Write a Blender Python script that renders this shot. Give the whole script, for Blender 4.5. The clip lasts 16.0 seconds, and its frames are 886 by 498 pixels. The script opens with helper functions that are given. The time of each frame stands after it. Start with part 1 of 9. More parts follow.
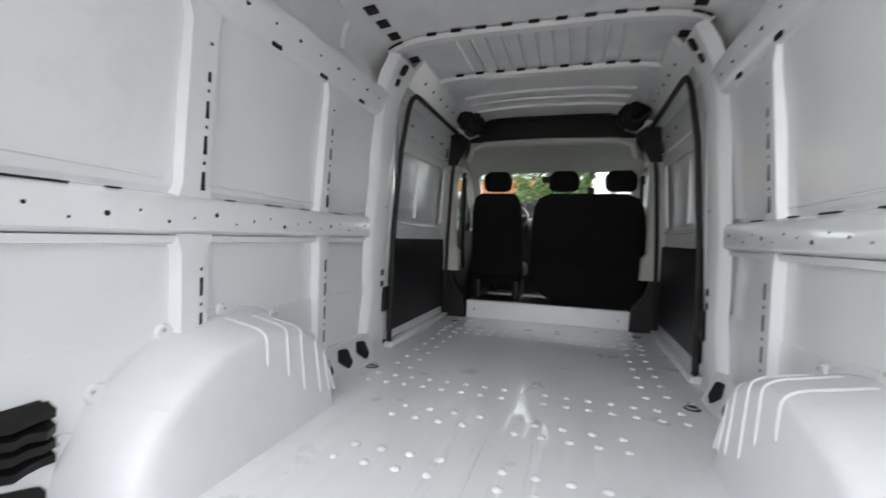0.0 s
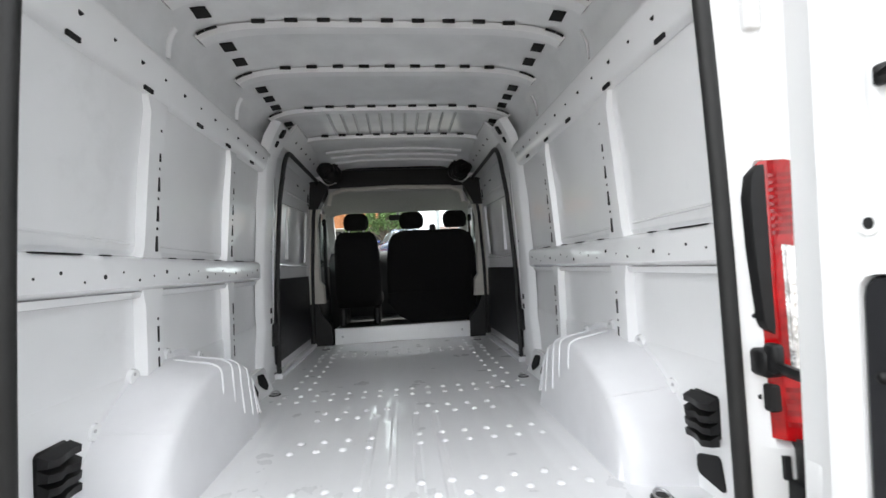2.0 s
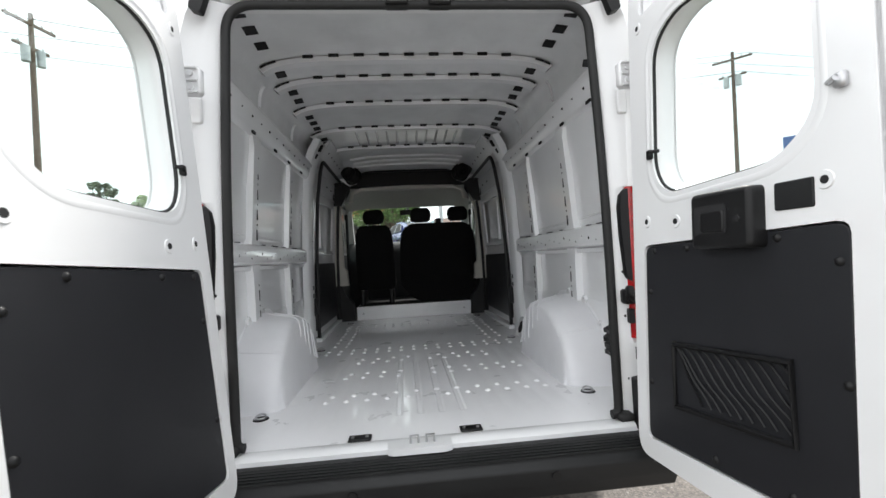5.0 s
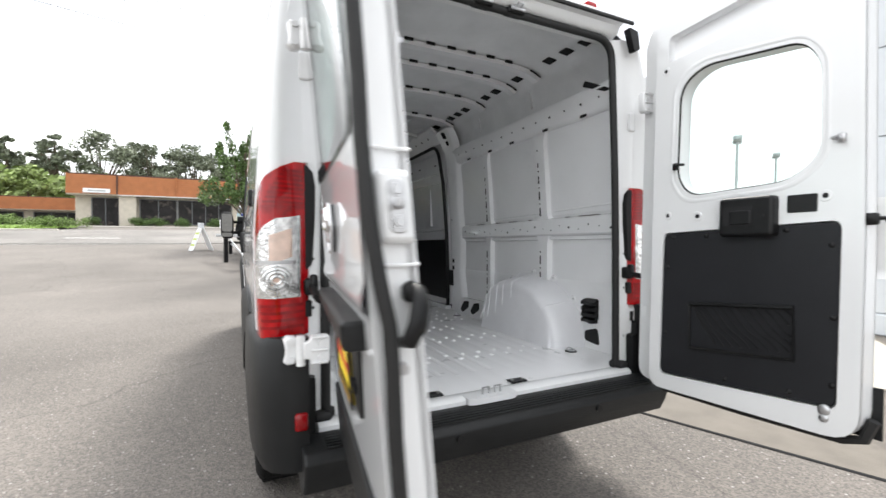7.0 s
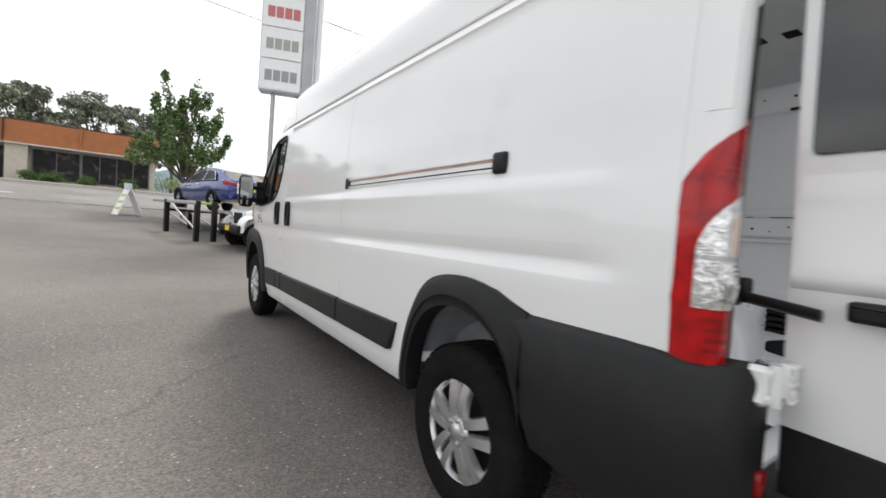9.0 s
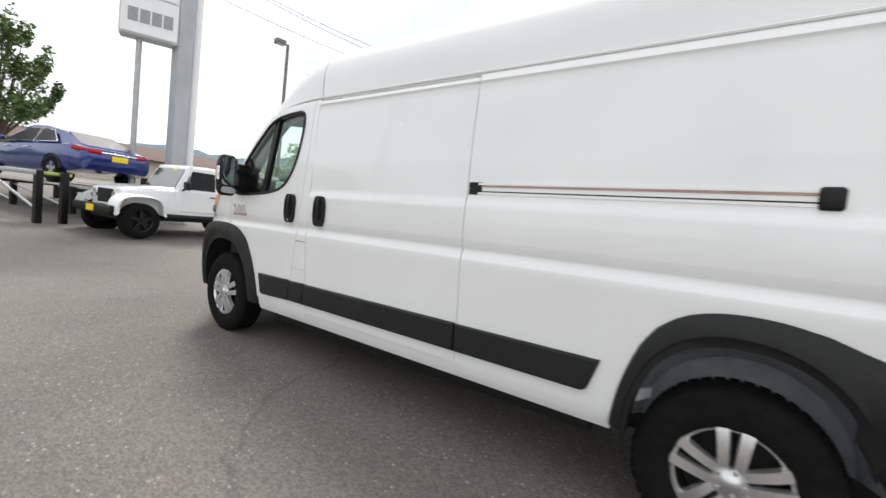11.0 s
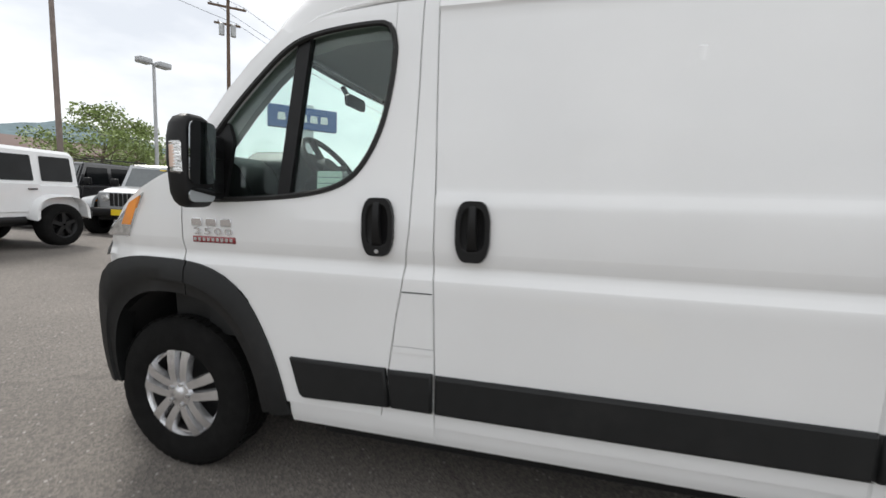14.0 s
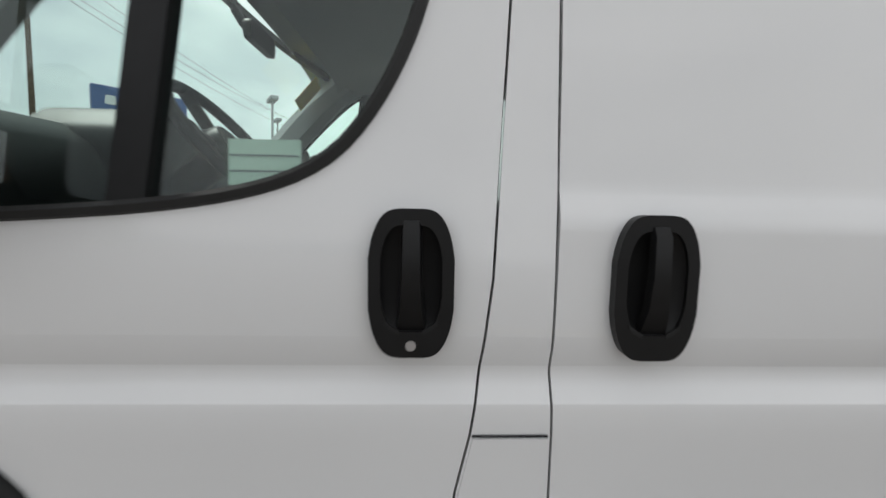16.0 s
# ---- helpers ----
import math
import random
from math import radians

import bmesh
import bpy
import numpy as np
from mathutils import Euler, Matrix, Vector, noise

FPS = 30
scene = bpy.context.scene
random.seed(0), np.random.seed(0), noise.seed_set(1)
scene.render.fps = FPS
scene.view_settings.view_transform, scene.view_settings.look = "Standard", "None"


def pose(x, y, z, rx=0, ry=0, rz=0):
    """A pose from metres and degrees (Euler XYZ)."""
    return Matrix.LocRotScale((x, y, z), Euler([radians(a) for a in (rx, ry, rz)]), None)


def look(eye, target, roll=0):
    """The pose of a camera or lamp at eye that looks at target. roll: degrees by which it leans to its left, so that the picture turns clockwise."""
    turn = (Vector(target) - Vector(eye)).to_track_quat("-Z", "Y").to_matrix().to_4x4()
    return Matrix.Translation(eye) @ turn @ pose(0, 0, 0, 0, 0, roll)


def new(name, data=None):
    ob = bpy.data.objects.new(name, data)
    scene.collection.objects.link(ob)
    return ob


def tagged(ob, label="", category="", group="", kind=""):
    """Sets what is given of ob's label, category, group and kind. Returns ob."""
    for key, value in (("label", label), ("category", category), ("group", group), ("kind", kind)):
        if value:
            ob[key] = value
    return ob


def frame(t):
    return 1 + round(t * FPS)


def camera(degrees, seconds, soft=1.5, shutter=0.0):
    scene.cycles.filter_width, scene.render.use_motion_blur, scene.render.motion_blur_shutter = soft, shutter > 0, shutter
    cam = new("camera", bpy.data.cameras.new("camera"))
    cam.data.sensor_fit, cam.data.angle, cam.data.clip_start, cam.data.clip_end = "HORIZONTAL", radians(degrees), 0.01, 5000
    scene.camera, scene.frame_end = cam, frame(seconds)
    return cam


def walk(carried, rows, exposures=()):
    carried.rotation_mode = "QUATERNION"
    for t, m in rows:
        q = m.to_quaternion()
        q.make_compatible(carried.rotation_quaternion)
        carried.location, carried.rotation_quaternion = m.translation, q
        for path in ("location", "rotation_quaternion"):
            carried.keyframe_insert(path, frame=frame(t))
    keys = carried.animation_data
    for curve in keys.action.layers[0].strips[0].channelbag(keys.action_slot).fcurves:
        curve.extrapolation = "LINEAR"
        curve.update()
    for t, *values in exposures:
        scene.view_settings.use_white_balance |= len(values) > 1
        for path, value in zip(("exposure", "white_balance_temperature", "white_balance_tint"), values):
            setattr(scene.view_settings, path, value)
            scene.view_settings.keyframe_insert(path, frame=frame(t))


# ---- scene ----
cam = camera(92.2, 16.0, soft=1.5, shutter=0.5)
# the van stands with its nose slightly down; the path is given in the van's own axes
VAN = pose(0, 0, 0.088, -1.4, 0, 0)
PATH = [
    (0, (0.247, -0.184, 1.285), (-0.341, 1.727, 1.228), 1.9),
    (0.5, (0.164, -0.258, 1.291), (-0.061, 1.729, 1.317), 0.9),
    (1, (0.071, -0.461, 1.287), (0.179, 1.536, 1.284), -2.0),
    (1.5, (0.062, -0.68, 1.292), (0.174, 1.316, 1.31), -4.0),
    (2, (0.015, -0.819, 1.301), (0.213, 1.17, 1.381), -2.8),
    (2.5, (-0.071, -0.932, 1.285), (0.224, 1.046, 1.322), -1.2),
    (3, (-0.094, -1.049, 1.269), (0.133, 0.938, 1.284), -2.7),
    (3.5, (-0.038, -1.228, 1.26), (0.095, 0.767, 1.309), -3.0),
    (3.7, (-0.012, -1.298, 1.259), (0.077, 0.699, 1.307), -2.9),
    (5.8, (-0.333, -1.653, 1.247), (0.008, 0.317, 1.284), -1.0),
    (6, (-0.437, -1.65, 1.241), (-0.033, 0.309, 1.27), -0.1),
    (6.5, (-0.759, -1.674, 1.227), (-0.045, 0.194, 1.2), -0.4),
    (7, (-1.047, -1.551, 1.203), (-0.181, 0.252, 1.186), -0.2),
    (7.5, (-1.334, -1.35, 1.188), (-0.364, 0.399, 1.19), -0.2),
    (8, (-1.701, -1.115, 1.175), (-0.617, 0.566, 1.161), 1.5),
    (8.5, (-1.947, -0.749, 1.141), (-0.852, 0.924, 1.096), 1.0),
    (9, (-2.098, -0.416, 1.16), (-0.94, 1.212, 1.087), 4.0),
    (9.2, (-2.183, -0.287, 1.138), (-0.978, 1.306, 1.027), 3.5),
    (11.3, (-3.023, 1.318, 1.241), (-1.381, 2.452, 1.114), 4.5),
    (11.5, (-2.997, 1.547, 1.234), (-1.365, 2.689, 1.064), 2.8),
    (12, (-3.018, 1.93, 1.301), (-1.403, 3.084, 1.06), 2.5),
    (12.5, (-3.009, 2.321, 1.311), (-1.251, 3.253, 1.107), 1.1),
    (13, (-2.819, 2.692, 1.349), (-0.997, 3.5, 1.18), 2.0),
    (13.5, (-2.677, 3.02, 1.336), (-0.801, 3.69, 1.159), 2.3),
    (14, (-2.525, 3.335, 1.36), (-0.603, 3.836, 1.125), 1.4),
    (14.5, (-2.279, 3.605, 1.377), (-0.356, 4.123, 1.191), -0.1),
    (15, (-2.076, 3.816, 1.388), (-0.119, 4.167, 1.167), 0.5),
    (15.5, (-1.873, 3.983, 1.406), (0.106, 4.037, 1.122), -0.0),
    (16, (-1.64, 3.969, 1.368), (0.346, 3.895, 1.147), 1.0),
]
walk(cam, [(t, VAN @ look(eye, target, roll)) for t, eye, target, roll in PATH], exposures=[(0, 1.62), (0.5, 1.93), (1.5, 1.72), (2.5, 1.42), (3.5, 1.08), (6, 0.80), (6.5, 0.80), (7, 0.75), (8, 0.25), (9, 0.02), (12, 0.07), (13.5, -0.05), (14, -0.16), (14.5, -0.07), (15.5, -0.32), (16, -0.5)])


# ---------------------------------------------------------------- world and light
def make_world():
    world = bpy.data.worlds.new("overcast_sky")
    scene.world = world
    world.use_nodes = True
    nt = world.node_tree
    nt.nodes.clear()
    out = nt.nodes.new("ShaderNodeOutputWorld")
    bg = nt.nodes.new("ShaderNodeBackground")
    sky = nt.nodes.new("ShaderNodeTexSky")
    sky.sky_type = "NISHITA"
    sky.sun_disc = False
    sky.sun_elevation = radians(SUN_UP)
    sky.sun_rotation = radians(SUN_AZ)
    sky.air_density, sky.dust_density, sky.ozone_density = 1.0, 2.0, 1.0
    geo = nt.nodes.new("ShaderNodeTexCoord")
    stretch = nt.nodes.new("ShaderNodeMapping")
    stretch.inputs["Scale"].default_value = (1.0, 1.0, 2.6)
    cloud = nt.nodes.new("ShaderNodeTexNoise")
    cloud.inputs["Scale"].default_value = 2.2
    cloud.inputs["Detail"].default_value = 6.0
    cloud.inputs["Roughness"].default_value = 0.55
    ramp = nt.nodes.new("ShaderNodeValToRGB")
    ramp.color_ramp.elements[0].position, ramp.color_ramp.elements[1].position = 0.30, 0.62
    ramp.color_ramp.elements[0].color = (0.74, 0.74, 0.74, 1)
    ramp.color_ramp.elements[1].color = (1, 1, 1, 1)
    grey = nt.nodes.new("ShaderNodeValToRGB")
    grey.color_ramp.elements[0].position, grey.color_ramp.elements[1].position = 0.3, 0.7
    grey.color_ramp.elements[0].color = (9.0, 9.35, 9.8, 1)
    grey.color_ramp.elements[1].color = (14.5, 14.6, 14.6, 1)
    mix = nt.nodes.new("ShaderNodeMixRGB")
    nt.links.new(geo.outputs["Generated"], stretch.inputs["Vector"])
    nt.links.new(stretch.outputs["Vector"], cloud.inputs["Vector"])
    nt.links.new(cloud.outputs["Fac"], ramp.inputs["Fac"])
    nt.links.new(cloud.outputs["Fac"], grey.inputs["Fac"])
    nt.links.new(ramp.outputs["Color"], mix.inputs["Fac"])
    nt.links.new(sky.outputs["Color"], mix.inputs["Color1"])
    nt.links.new(grey.outputs["Color"], mix.inputs["Color2"])
    nt.links.new(mix.outputs["Color"], bg.inputs["Color"])
    bg.inputs["Strength"].default_value = SKY
    nt.links.new(bg.outputs["Background"], out.inputs["Surface"])
    sun = new("sun", bpy.data.lights.new("sun", "SUN"))
    sun.data.energy = SUN
    sun.data.angle = radians(16)
    sun.data.color = (1.0, 0.97, 0.92)
    a, e = radians(SUN_AZ), radians(SUN_UP)
    way = Vector((math.sin(a) * math.cos(e), math.cos(a) * math.cos(e), math.sin(e)))
    sun.matrix_basis = look(way * 60, (0, 0, 0))


SUN_UP, SUN_AZ, SUN, SKY = 53.0, 33.0, 3.0, 0.112
make_world()


# ---------------------------------------------------------------- materials
def material(name, color, rough=0.5, metal=0.0, vary=0.06, scale=8.0, bump=0.0, bump_scale=60.0, coat=0.0, stain=None, stain_scale=1.2,
             stain_at=(0.55, 0.75), spec=0.5, rough_vary=0.0, emit=None, per=0.0):
    mat = bpy.data.materials.new(name)
    mat.use_nodes = True
    nt = mat.node_tree
    p = nt.nodes["Principled BSDF"]
    p.inputs["Roughness"].default_value = rough
    p.inputs["Metallic"].default_value = metal
    p.inputs["Coat Weight"].default_value = coat
    p.inputs["Coat Roughness"].default_value = 0.06
    p.inputs["Specular IOR Level"].default_value = spec
    tc = nt.nodes.new("ShaderNodeTexCoord")
    noise_a = nt.nodes.new("ShaderNodeTexNoise")
    noise_a.inputs["Scale"].default_value, noise_a.inputs["Detail"].default_value = scale, 5
    nt.links.new(tc.outputs["Object"], noise_a.inputs["Vector"])
    ramp = nt.nodes.new("ShaderNodeValToRGB")
    lo = [max(0, c * (1 - vary)) for c in color]
    hi = [min(1, c * (1 + vary)) for c in color]
    ramp.color_ramp.elements[0].position, ramp.color_ramp.elements[1].position = 0.3, 0.7
    ramp.color_ramp.elements[0].color, ramp.color_ramp.elements[1].color = (*lo, 1), (*hi, 1)
    nt.links.new(noise_a.outputs["Fac"], ramp.inputs["Fac"])
    last = ramp.outputs["Color"]
    if stain:
        noise_b = nt.nodes.new("ShaderNodeTexNoise")
        noise_b.inputs["Scale"].default_value, noise_b.inputs["Detail"].default_value = stain_scale, 7
        noise_b.inputs["Roughness"].default_value = 0.65
        nt.links.new(tc.outputs["Object"], noise_b.inputs["Vector"])
        edge = nt.nodes.new("ShaderNodeMapRange")
        edge.inputs["From Min"].default_value, edge.inputs["From Max"].default_value = stain_at
        nt.links.new(noise_b.outputs["Fac"], edge.inputs["Value"])
        mix = nt.nodes.new("ShaderNodeMixRGB")
        mix.inputs["Color2"].default_value = (*stain, 1)
        nt.links.new(edge.outputs["Result"], mix.inputs["Fac"])
        nt.links.new(last, mix.inputs["Color1"])
        last = mix.outputs["Color"]
    if per:
        info = nt.nodes.new("ShaderNodeNewGeometry")
        hsv = nt.nodes.new("ShaderNodeHueSaturation")
        rng = nt.nodes.new("ShaderNodeMapRange")
        rng.inputs["To Min"].default_value, rng.inputs["To Max"].default_value = 1 - per, 1 + per
        nt.links.new(info.outputs["Random Per Island"], rng.inputs["Value"])
        nt.links.new(rng.outputs["Result"], hsv.inputs["Value"])
        nt.links.new(last, hsv.inputs["Color"])
        last = hsv.outputs["Color"]
    nt.links.new(last, p.inputs["Base Color"])
    if rough_vary:
        rr = nt.nodes.new("ShaderNodeMapRange")
        rr.inputs["To Min"].default_value, rr.inputs["To Max"].default_value = max(0.02, rough - rough_vary), min(1, rough + rough_vary)
        nt.links.new(noise_a.outputs["Fac"], rr.inputs["Value"])
        nt.links.new(rr.outputs["Result"], p.inputs["Roughness"])
    if bump:
        noise_c = nt.nodes.new("ShaderNodeTexNoise")
        noise_c.inputs["Scale"].default_value, noise_c.inputs["Detail"].default_value = bump_scale, 4
        nt.links.new(tc.outputs["Object"], noise_c.inputs["Vector"])
        b = nt.nodes.new("ShaderNodeBump")
        b.inputs["Strength"].default_value, b.inputs["Distance"].default_value = bump, 0.01
        nt.links.new(noise_c.outputs["Fac"], b.inputs["Height"])
        nt.links.new(b.outputs["Normal"], p.inputs["Normal"])
    if emit:
        p.inputs["Emission Color"].default_value = (*color, 1)
        p.inputs["Emission Strength"].default_value = emit
    return mat


def glass_material(name, tint, gloss=0.5):
    mat = bpy.data.materials.new(name)
    mat.use_nodes = True
    nt = mat.node_tree
    nt.nodes.clear()
    out = nt.nodes.new("ShaderNodeOutputMaterial")
    clear = nt.nodes.new("ShaderNodeBsdfTransparent")
    clear.inputs["Color"].default_value = (*tint, 1)
    shine = nt.nodes.new("ShaderNodeBsdfGlossy")
    shine.inputs["Roughness"].default_value = 0.01
    edge = nt.nodes.new("ShaderNodeLayerWeight")
    edge.inputs["Blend"].default_value = 0.5
    power = nt.nodes.new("ShaderNodeMath")
    power.operation = "POWER"
    power.inputs[1].default_value = 5.0
    fres = nt.nodes.new("ShaderNodeMapRange")
    base = (gloss / (2.0 + gloss)) ** 2
    fres.inputs["To Min"].default_value, fres.inputs["To Max"].default_value = base, 0.9
    mix = nt.nodes.new("ShaderNodeMixShader")
    nt.links.new(edge.outputs["Facing"], power.inputs[0])
    nt.links.new(power.outputs["Value"], fres.inputs["Value"])
    nt.links.new(fres.outputs["Result"], mix.inputs["Fac"])
    nt.links.new(clear.outputs["BSDF"], mix.inputs[1])
    nt.links.new(shine.outputs["BSDF"], mix.inputs[2])
    nt.links.new(mix.outputs["Shader"], out.inputs["Surface"])
    return mat


def asphalt_material(name, color, light, crack=True):
    mat = material(name, color, rough=0.82, vary=0.22, scale=0.35, stain=light, stain_scale=0.14, stain_at=(0.5, 0.72), spec=0.35)
    nt = mat.node_tree
    p = nt.nodes["Principled BSDF"]
    base = p.inputs["Base Color"].links[0].from_socket
    tc = nt.nodes.new("ShaderNodeTexCoord")
    grit = nt.nodes.new("ShaderNodeTexVoronoi")
    grit.inputs["Scale"].default_value = 95.0
    nt.links.new(tc.outputs["Object"], grit.inputs["Vector"])
    tone = nt.nodes.new("ShaderNodeValToRGB")
    tone.color_ramp.elements[0].position, tone.color_ramp.elements[1].position = 0.1, 0.9
    tone.color_ramp.elements[0].color, tone.color_ramp.elements[1].color = (0.72, 0.72, 0.72, 1), (1.5, 1.46, 1.4, 1)
    sep = nt.nodes.new("ShaderNodeSeparateColor")
    nt.links.new(grit.outputs["Color"], sep.inputs["Color"])
    nt.links.new(sep.outputs["Red"], tone.inputs["Fac"])
    mul = nt.nodes.new("ShaderNodeMixRGB")
    mul.blend_type = "MULTIPLY"
    mul.inputs["Fac"].default_value = 0.8
    nt.links.new(base, mul.inputs["Color1"])
    nt.links.new(tone.outputs["Color"], mul.inputs["Color2"])
    last = mul.outputs["Color"]
    if crack:
        warp = nt.nodes.new("ShaderNodeTexNoise")
        warp.inputs["Scale"].default_value, warp.inputs["Detail"].default_value = 0.8, 6
        nt.links.new(tc.outputs["Object"], warp.inputs["Vector"])
        add = nt.nodes.new("ShaderNodeMixRGB")
        add.blend_type = "ADD"
        add.inputs["Fac"].default_value = 1.4
        nt.links.new(tc.outputs["Object"], add.inputs["Color1"])
        nt.links.new(warp.outputs["Color"], add.inputs["Color2"])
        net = nt.nodes.new("ShaderNodeTexVoronoi")
        net.feature = "DISTANCE_TO_EDGE"
        net.inputs["Scale"].default_value = 0.13
        nt.links.new(add.outputs["Color"], net.inputs["Vector"])
        thin = nt.nodes.new("ShaderNodeMapRange")
        thin.inputs["From Min"].default_value, thin.inputs["From Max"].default_value = 0.0, 0.0035
        thin.inputs["To Min"].default_value, thin.inputs["To Max"].default_value = 0.78, 1.0
        nt.links.new(net.outputs["Distance"], thin.inputs["Value"])
        dark = nt.nodes.new("ShaderNodeMixRGB")
        dark.blend_type = "MULTIPLY"
        dark.inputs["Fac"].default_value = 1.0
        nt.links.new(last, dark.inputs["Color1"])
        nt.links.new(thin.outputs["Result"], dark.inputs["Color2"])
        last = dark.outputs["Color"]
    chip = nt.nodes.new("ShaderNodeTexVoronoi")
    chip.inputs["Scale"].default_value = 34.0
    nt.links.new(tc.outputs["Object"], chip.inputs["Vector"])
    near = nt.nodes.new("ShaderNodeMapRange")
    near.inputs["From Min"].default_value, near.inputs["From Max"].default_value = 0.30, 0.20
    nt.links.new(chip.outputs["Distance"], near.inputs["Value"])
    pick = nt.nodes.new("ShaderNodeSeparateColor")
    nt.links.new(chip.outputs["Color"], pick.inputs["Color"])
    few = nt.nodes.new("ShaderNodeMapRange")
    few.inputs["From Min"].default_value, few.inputs["From Max"].default_value = 0.80, 0.97
    nt.links.new(pick.outputs["Green"], few.inputs["Value"])
    both = nt.nodes.new("ShaderNodeMath")
    both.operation = "MULTIPLY"
    nt.links.new(near.outputs["Result"], both.inputs[0])
    nt.links.new(few.outputs["Result"], both.inputs[1])
    stone = nt.nodes.new("ShaderNodeMixRGB")
    stone.inputs["Color2"].default_value = (0.36, 0.34, 0.32, 1)
    nt.links.new(both.outputs["Value"], stone.inputs["Fac"])
    nt.links.new(last, stone.inputs["Color1"])
    nt.links.new(stone.outputs["Color"], p.inputs["Base Color"])
    b = nt.nodes.new("ShaderNodeBump")
    b.inputs["Strength"].default_value, b.inputs["Distance"].default_value = 0.55, 0.006
    nt.links.new(grit.outputs["Distance"], b.inputs["Height"])
    nt.links.new(b.outputs["Normal"], p.inputs["Normal"])
    return mat


PAINT = material("white_paint", (0.79, 0.795, 0.80), rough=0.32, vary=0.02, scale=2, coat=1.0, bump=0.004, bump_scale=30)
INNER = material("inner_white_paint", (0.905, 0.91, 0.92), rough=0.26, vary=0.02, scale=4, coat=0.8, bump=0.03, bump_scale=260,
                 stain=(0.72, 0.72, 0.73), stain_scale=2.5, stain_at=(0.6, 0.95))
THIN = material("thin_grey_overspray", (0.82, 0.83, 0.84), rough=0.17, vary=0.05, scale=5, coat=0.5, bump=0.03, bump_scale=200, stain=(0.68, 0.69, 0.70), stain_scale=3.5, stain_at=(0.5, 0.9))
FLOOR = material("floor_paint", (0.92, 0.92, 0.93), rough=0.30, vary=0.015, scale=6, coat=0.6, bump=0.03, bump_scale=30,
                 stain=(0.84, 0.84, 0.85), stain_scale=5, stain_at=(0.6, 0.95), rough_vary=0.08)
BLACK = material("black_plastic", (0.007, 0.007, 0.0075), rough=0.42, vary=0.15, scale=30, bump=0.08, bump_scale=500, spec=0.28)
TRIM = material("charcoal_plastic", (0.0125, 0.013, 0.0135), rough=0.46, vary=0.12, scale=14, bump=0.15, bump_scale=420, stain=(0.022, 0.022, 0.022), stain_scale=3, spec=0.27)
PANEL = material("dark_board", (0.0125, 0.013, 0.0155), rough=0.45, spec=0.35, vary=0.1, scale=12, bump=0.12, bump_scale=600, rough_vary=0.05)
RUBBER = material("rubber", (0.009, 0.009, 0.009), rough=0.62, vary=0.2, scale=20, bump=0.1, bump_scale=150)
TYRE = material("tyre_rubber", (0.007, 0.007, 0.007), rough=0.88, vary=0.25, scale=18, bump=0.25, bump_scale=160, stain=(0.014, 0.0135, 0.013), stain_scale=5, spec=0.14)
FABRIC = material("black_fabric", (0.007, 0.007, 0.0075), rough=0.95, vary=0.25, scale=90, bump=0.3, bump_scale=500, spec=0.2)
BEIGE = material("beige_trim", (0.55, 0.53, 0.48), rough=0.7, vary=0.05, scale=12, bump=0.06, bump_scale=300)
LINER = material("headliner", (0.42, 0.42, 0.41), rough=0.95, vary=0.06, scale=40, bump=0.04, bump_scale=250)
CHROME = material("chrome", (0.82, 0.82, 0.84), rough=0.08, metal=1.0, vary=0.03)
ALLOY = material("silver_alloy", (0.62, 0.62, 0.63), rough=0.26, metal=0.85, vary=0.05, scale=20)
STEEL = material("zinc_steel", (0.52, 0.52, 0.53), rough=0.38, metal=0.9, vary=0.12, scale=25, bump=0.05)
GALV = material("galvanised_pole", (0.42, 0.43, 0.44), rough=0.5, metal=0.5, vary=0.12, scale=5)
# near-black that stands in for the shade in holes, slots and recesses
DARK = material("recess_shade_dark", (0.012, 0.012, 0.013), rough=0.9, vary=0.1)
RED = material("red_lens", (0.36, 0.002, 0.004), rough=0.10, vary=0.40, scale=22, coat=0.25, spec=0.35, bump=0.06, bump_scale=60)
REDDK = material("dark_red_lens", (0.24, 0.003, 0.005), rough=0.12, vary=0.2, scale=25, coat=0.25, spec=0.35)
CLEAR = material("clear_lens", (0.80, 0.81, 0.80), rough=0.10, metal=0.75, vary=0.45, scale=45, coat=1.0, bump=0.25, bump_scale=70)
AMBER = material("amber_lens", (0.85, 0.28, 0.02), rough=0.1, vary=0.1, coat=1.0)
PALE_AMBER = material("pale_amber_lens", (0.70, 0.52, 0.43), rough=0.15, vary=0.12, scale=30, coat=1.0)
YELLOW = material("yellow_card", (0.86, 0.62, 0.02), rough=0.5, vary=0.05, scale=10)
REDINK = material("red_print", (0.60, 0.03, 0.02), rough=0.5, vary=0.05)
BADGE = material("badge_red", (0.22, 0.006, 0.012), rough=0.2, vary=0.05, coat=0.8)
PAPER = material("window_paper", (0.50, 0.58, 0.52), rough=0.7, vary=0.05, scale=4)
GLASS = glass_material("clear_glass", (0.96, 0.985, 0.975), 0.5)
TINT = glass_material("tinted_glass", (0.885, 0.965, 0.94), 0.55)
BACKGLASS = glass_material("rear_door_glass", (0.885, 0.965, 0.94), 1.0)
WRAP = material("wheel_box_plastic", (0.80, 0.80, 0.82), rough=0.48, vary=0.03, scale=5, bump=0.25, bump_scale=9, stain=(0.72, 0.72, 0.74), stain_scale=3, stain_at=(0.55, 0.9))
FRIT = material("black_printed_glass", (0.010, 0.011, 0.012), rough=0.02, vary=0.0, coat=0.6, spec=0.5)
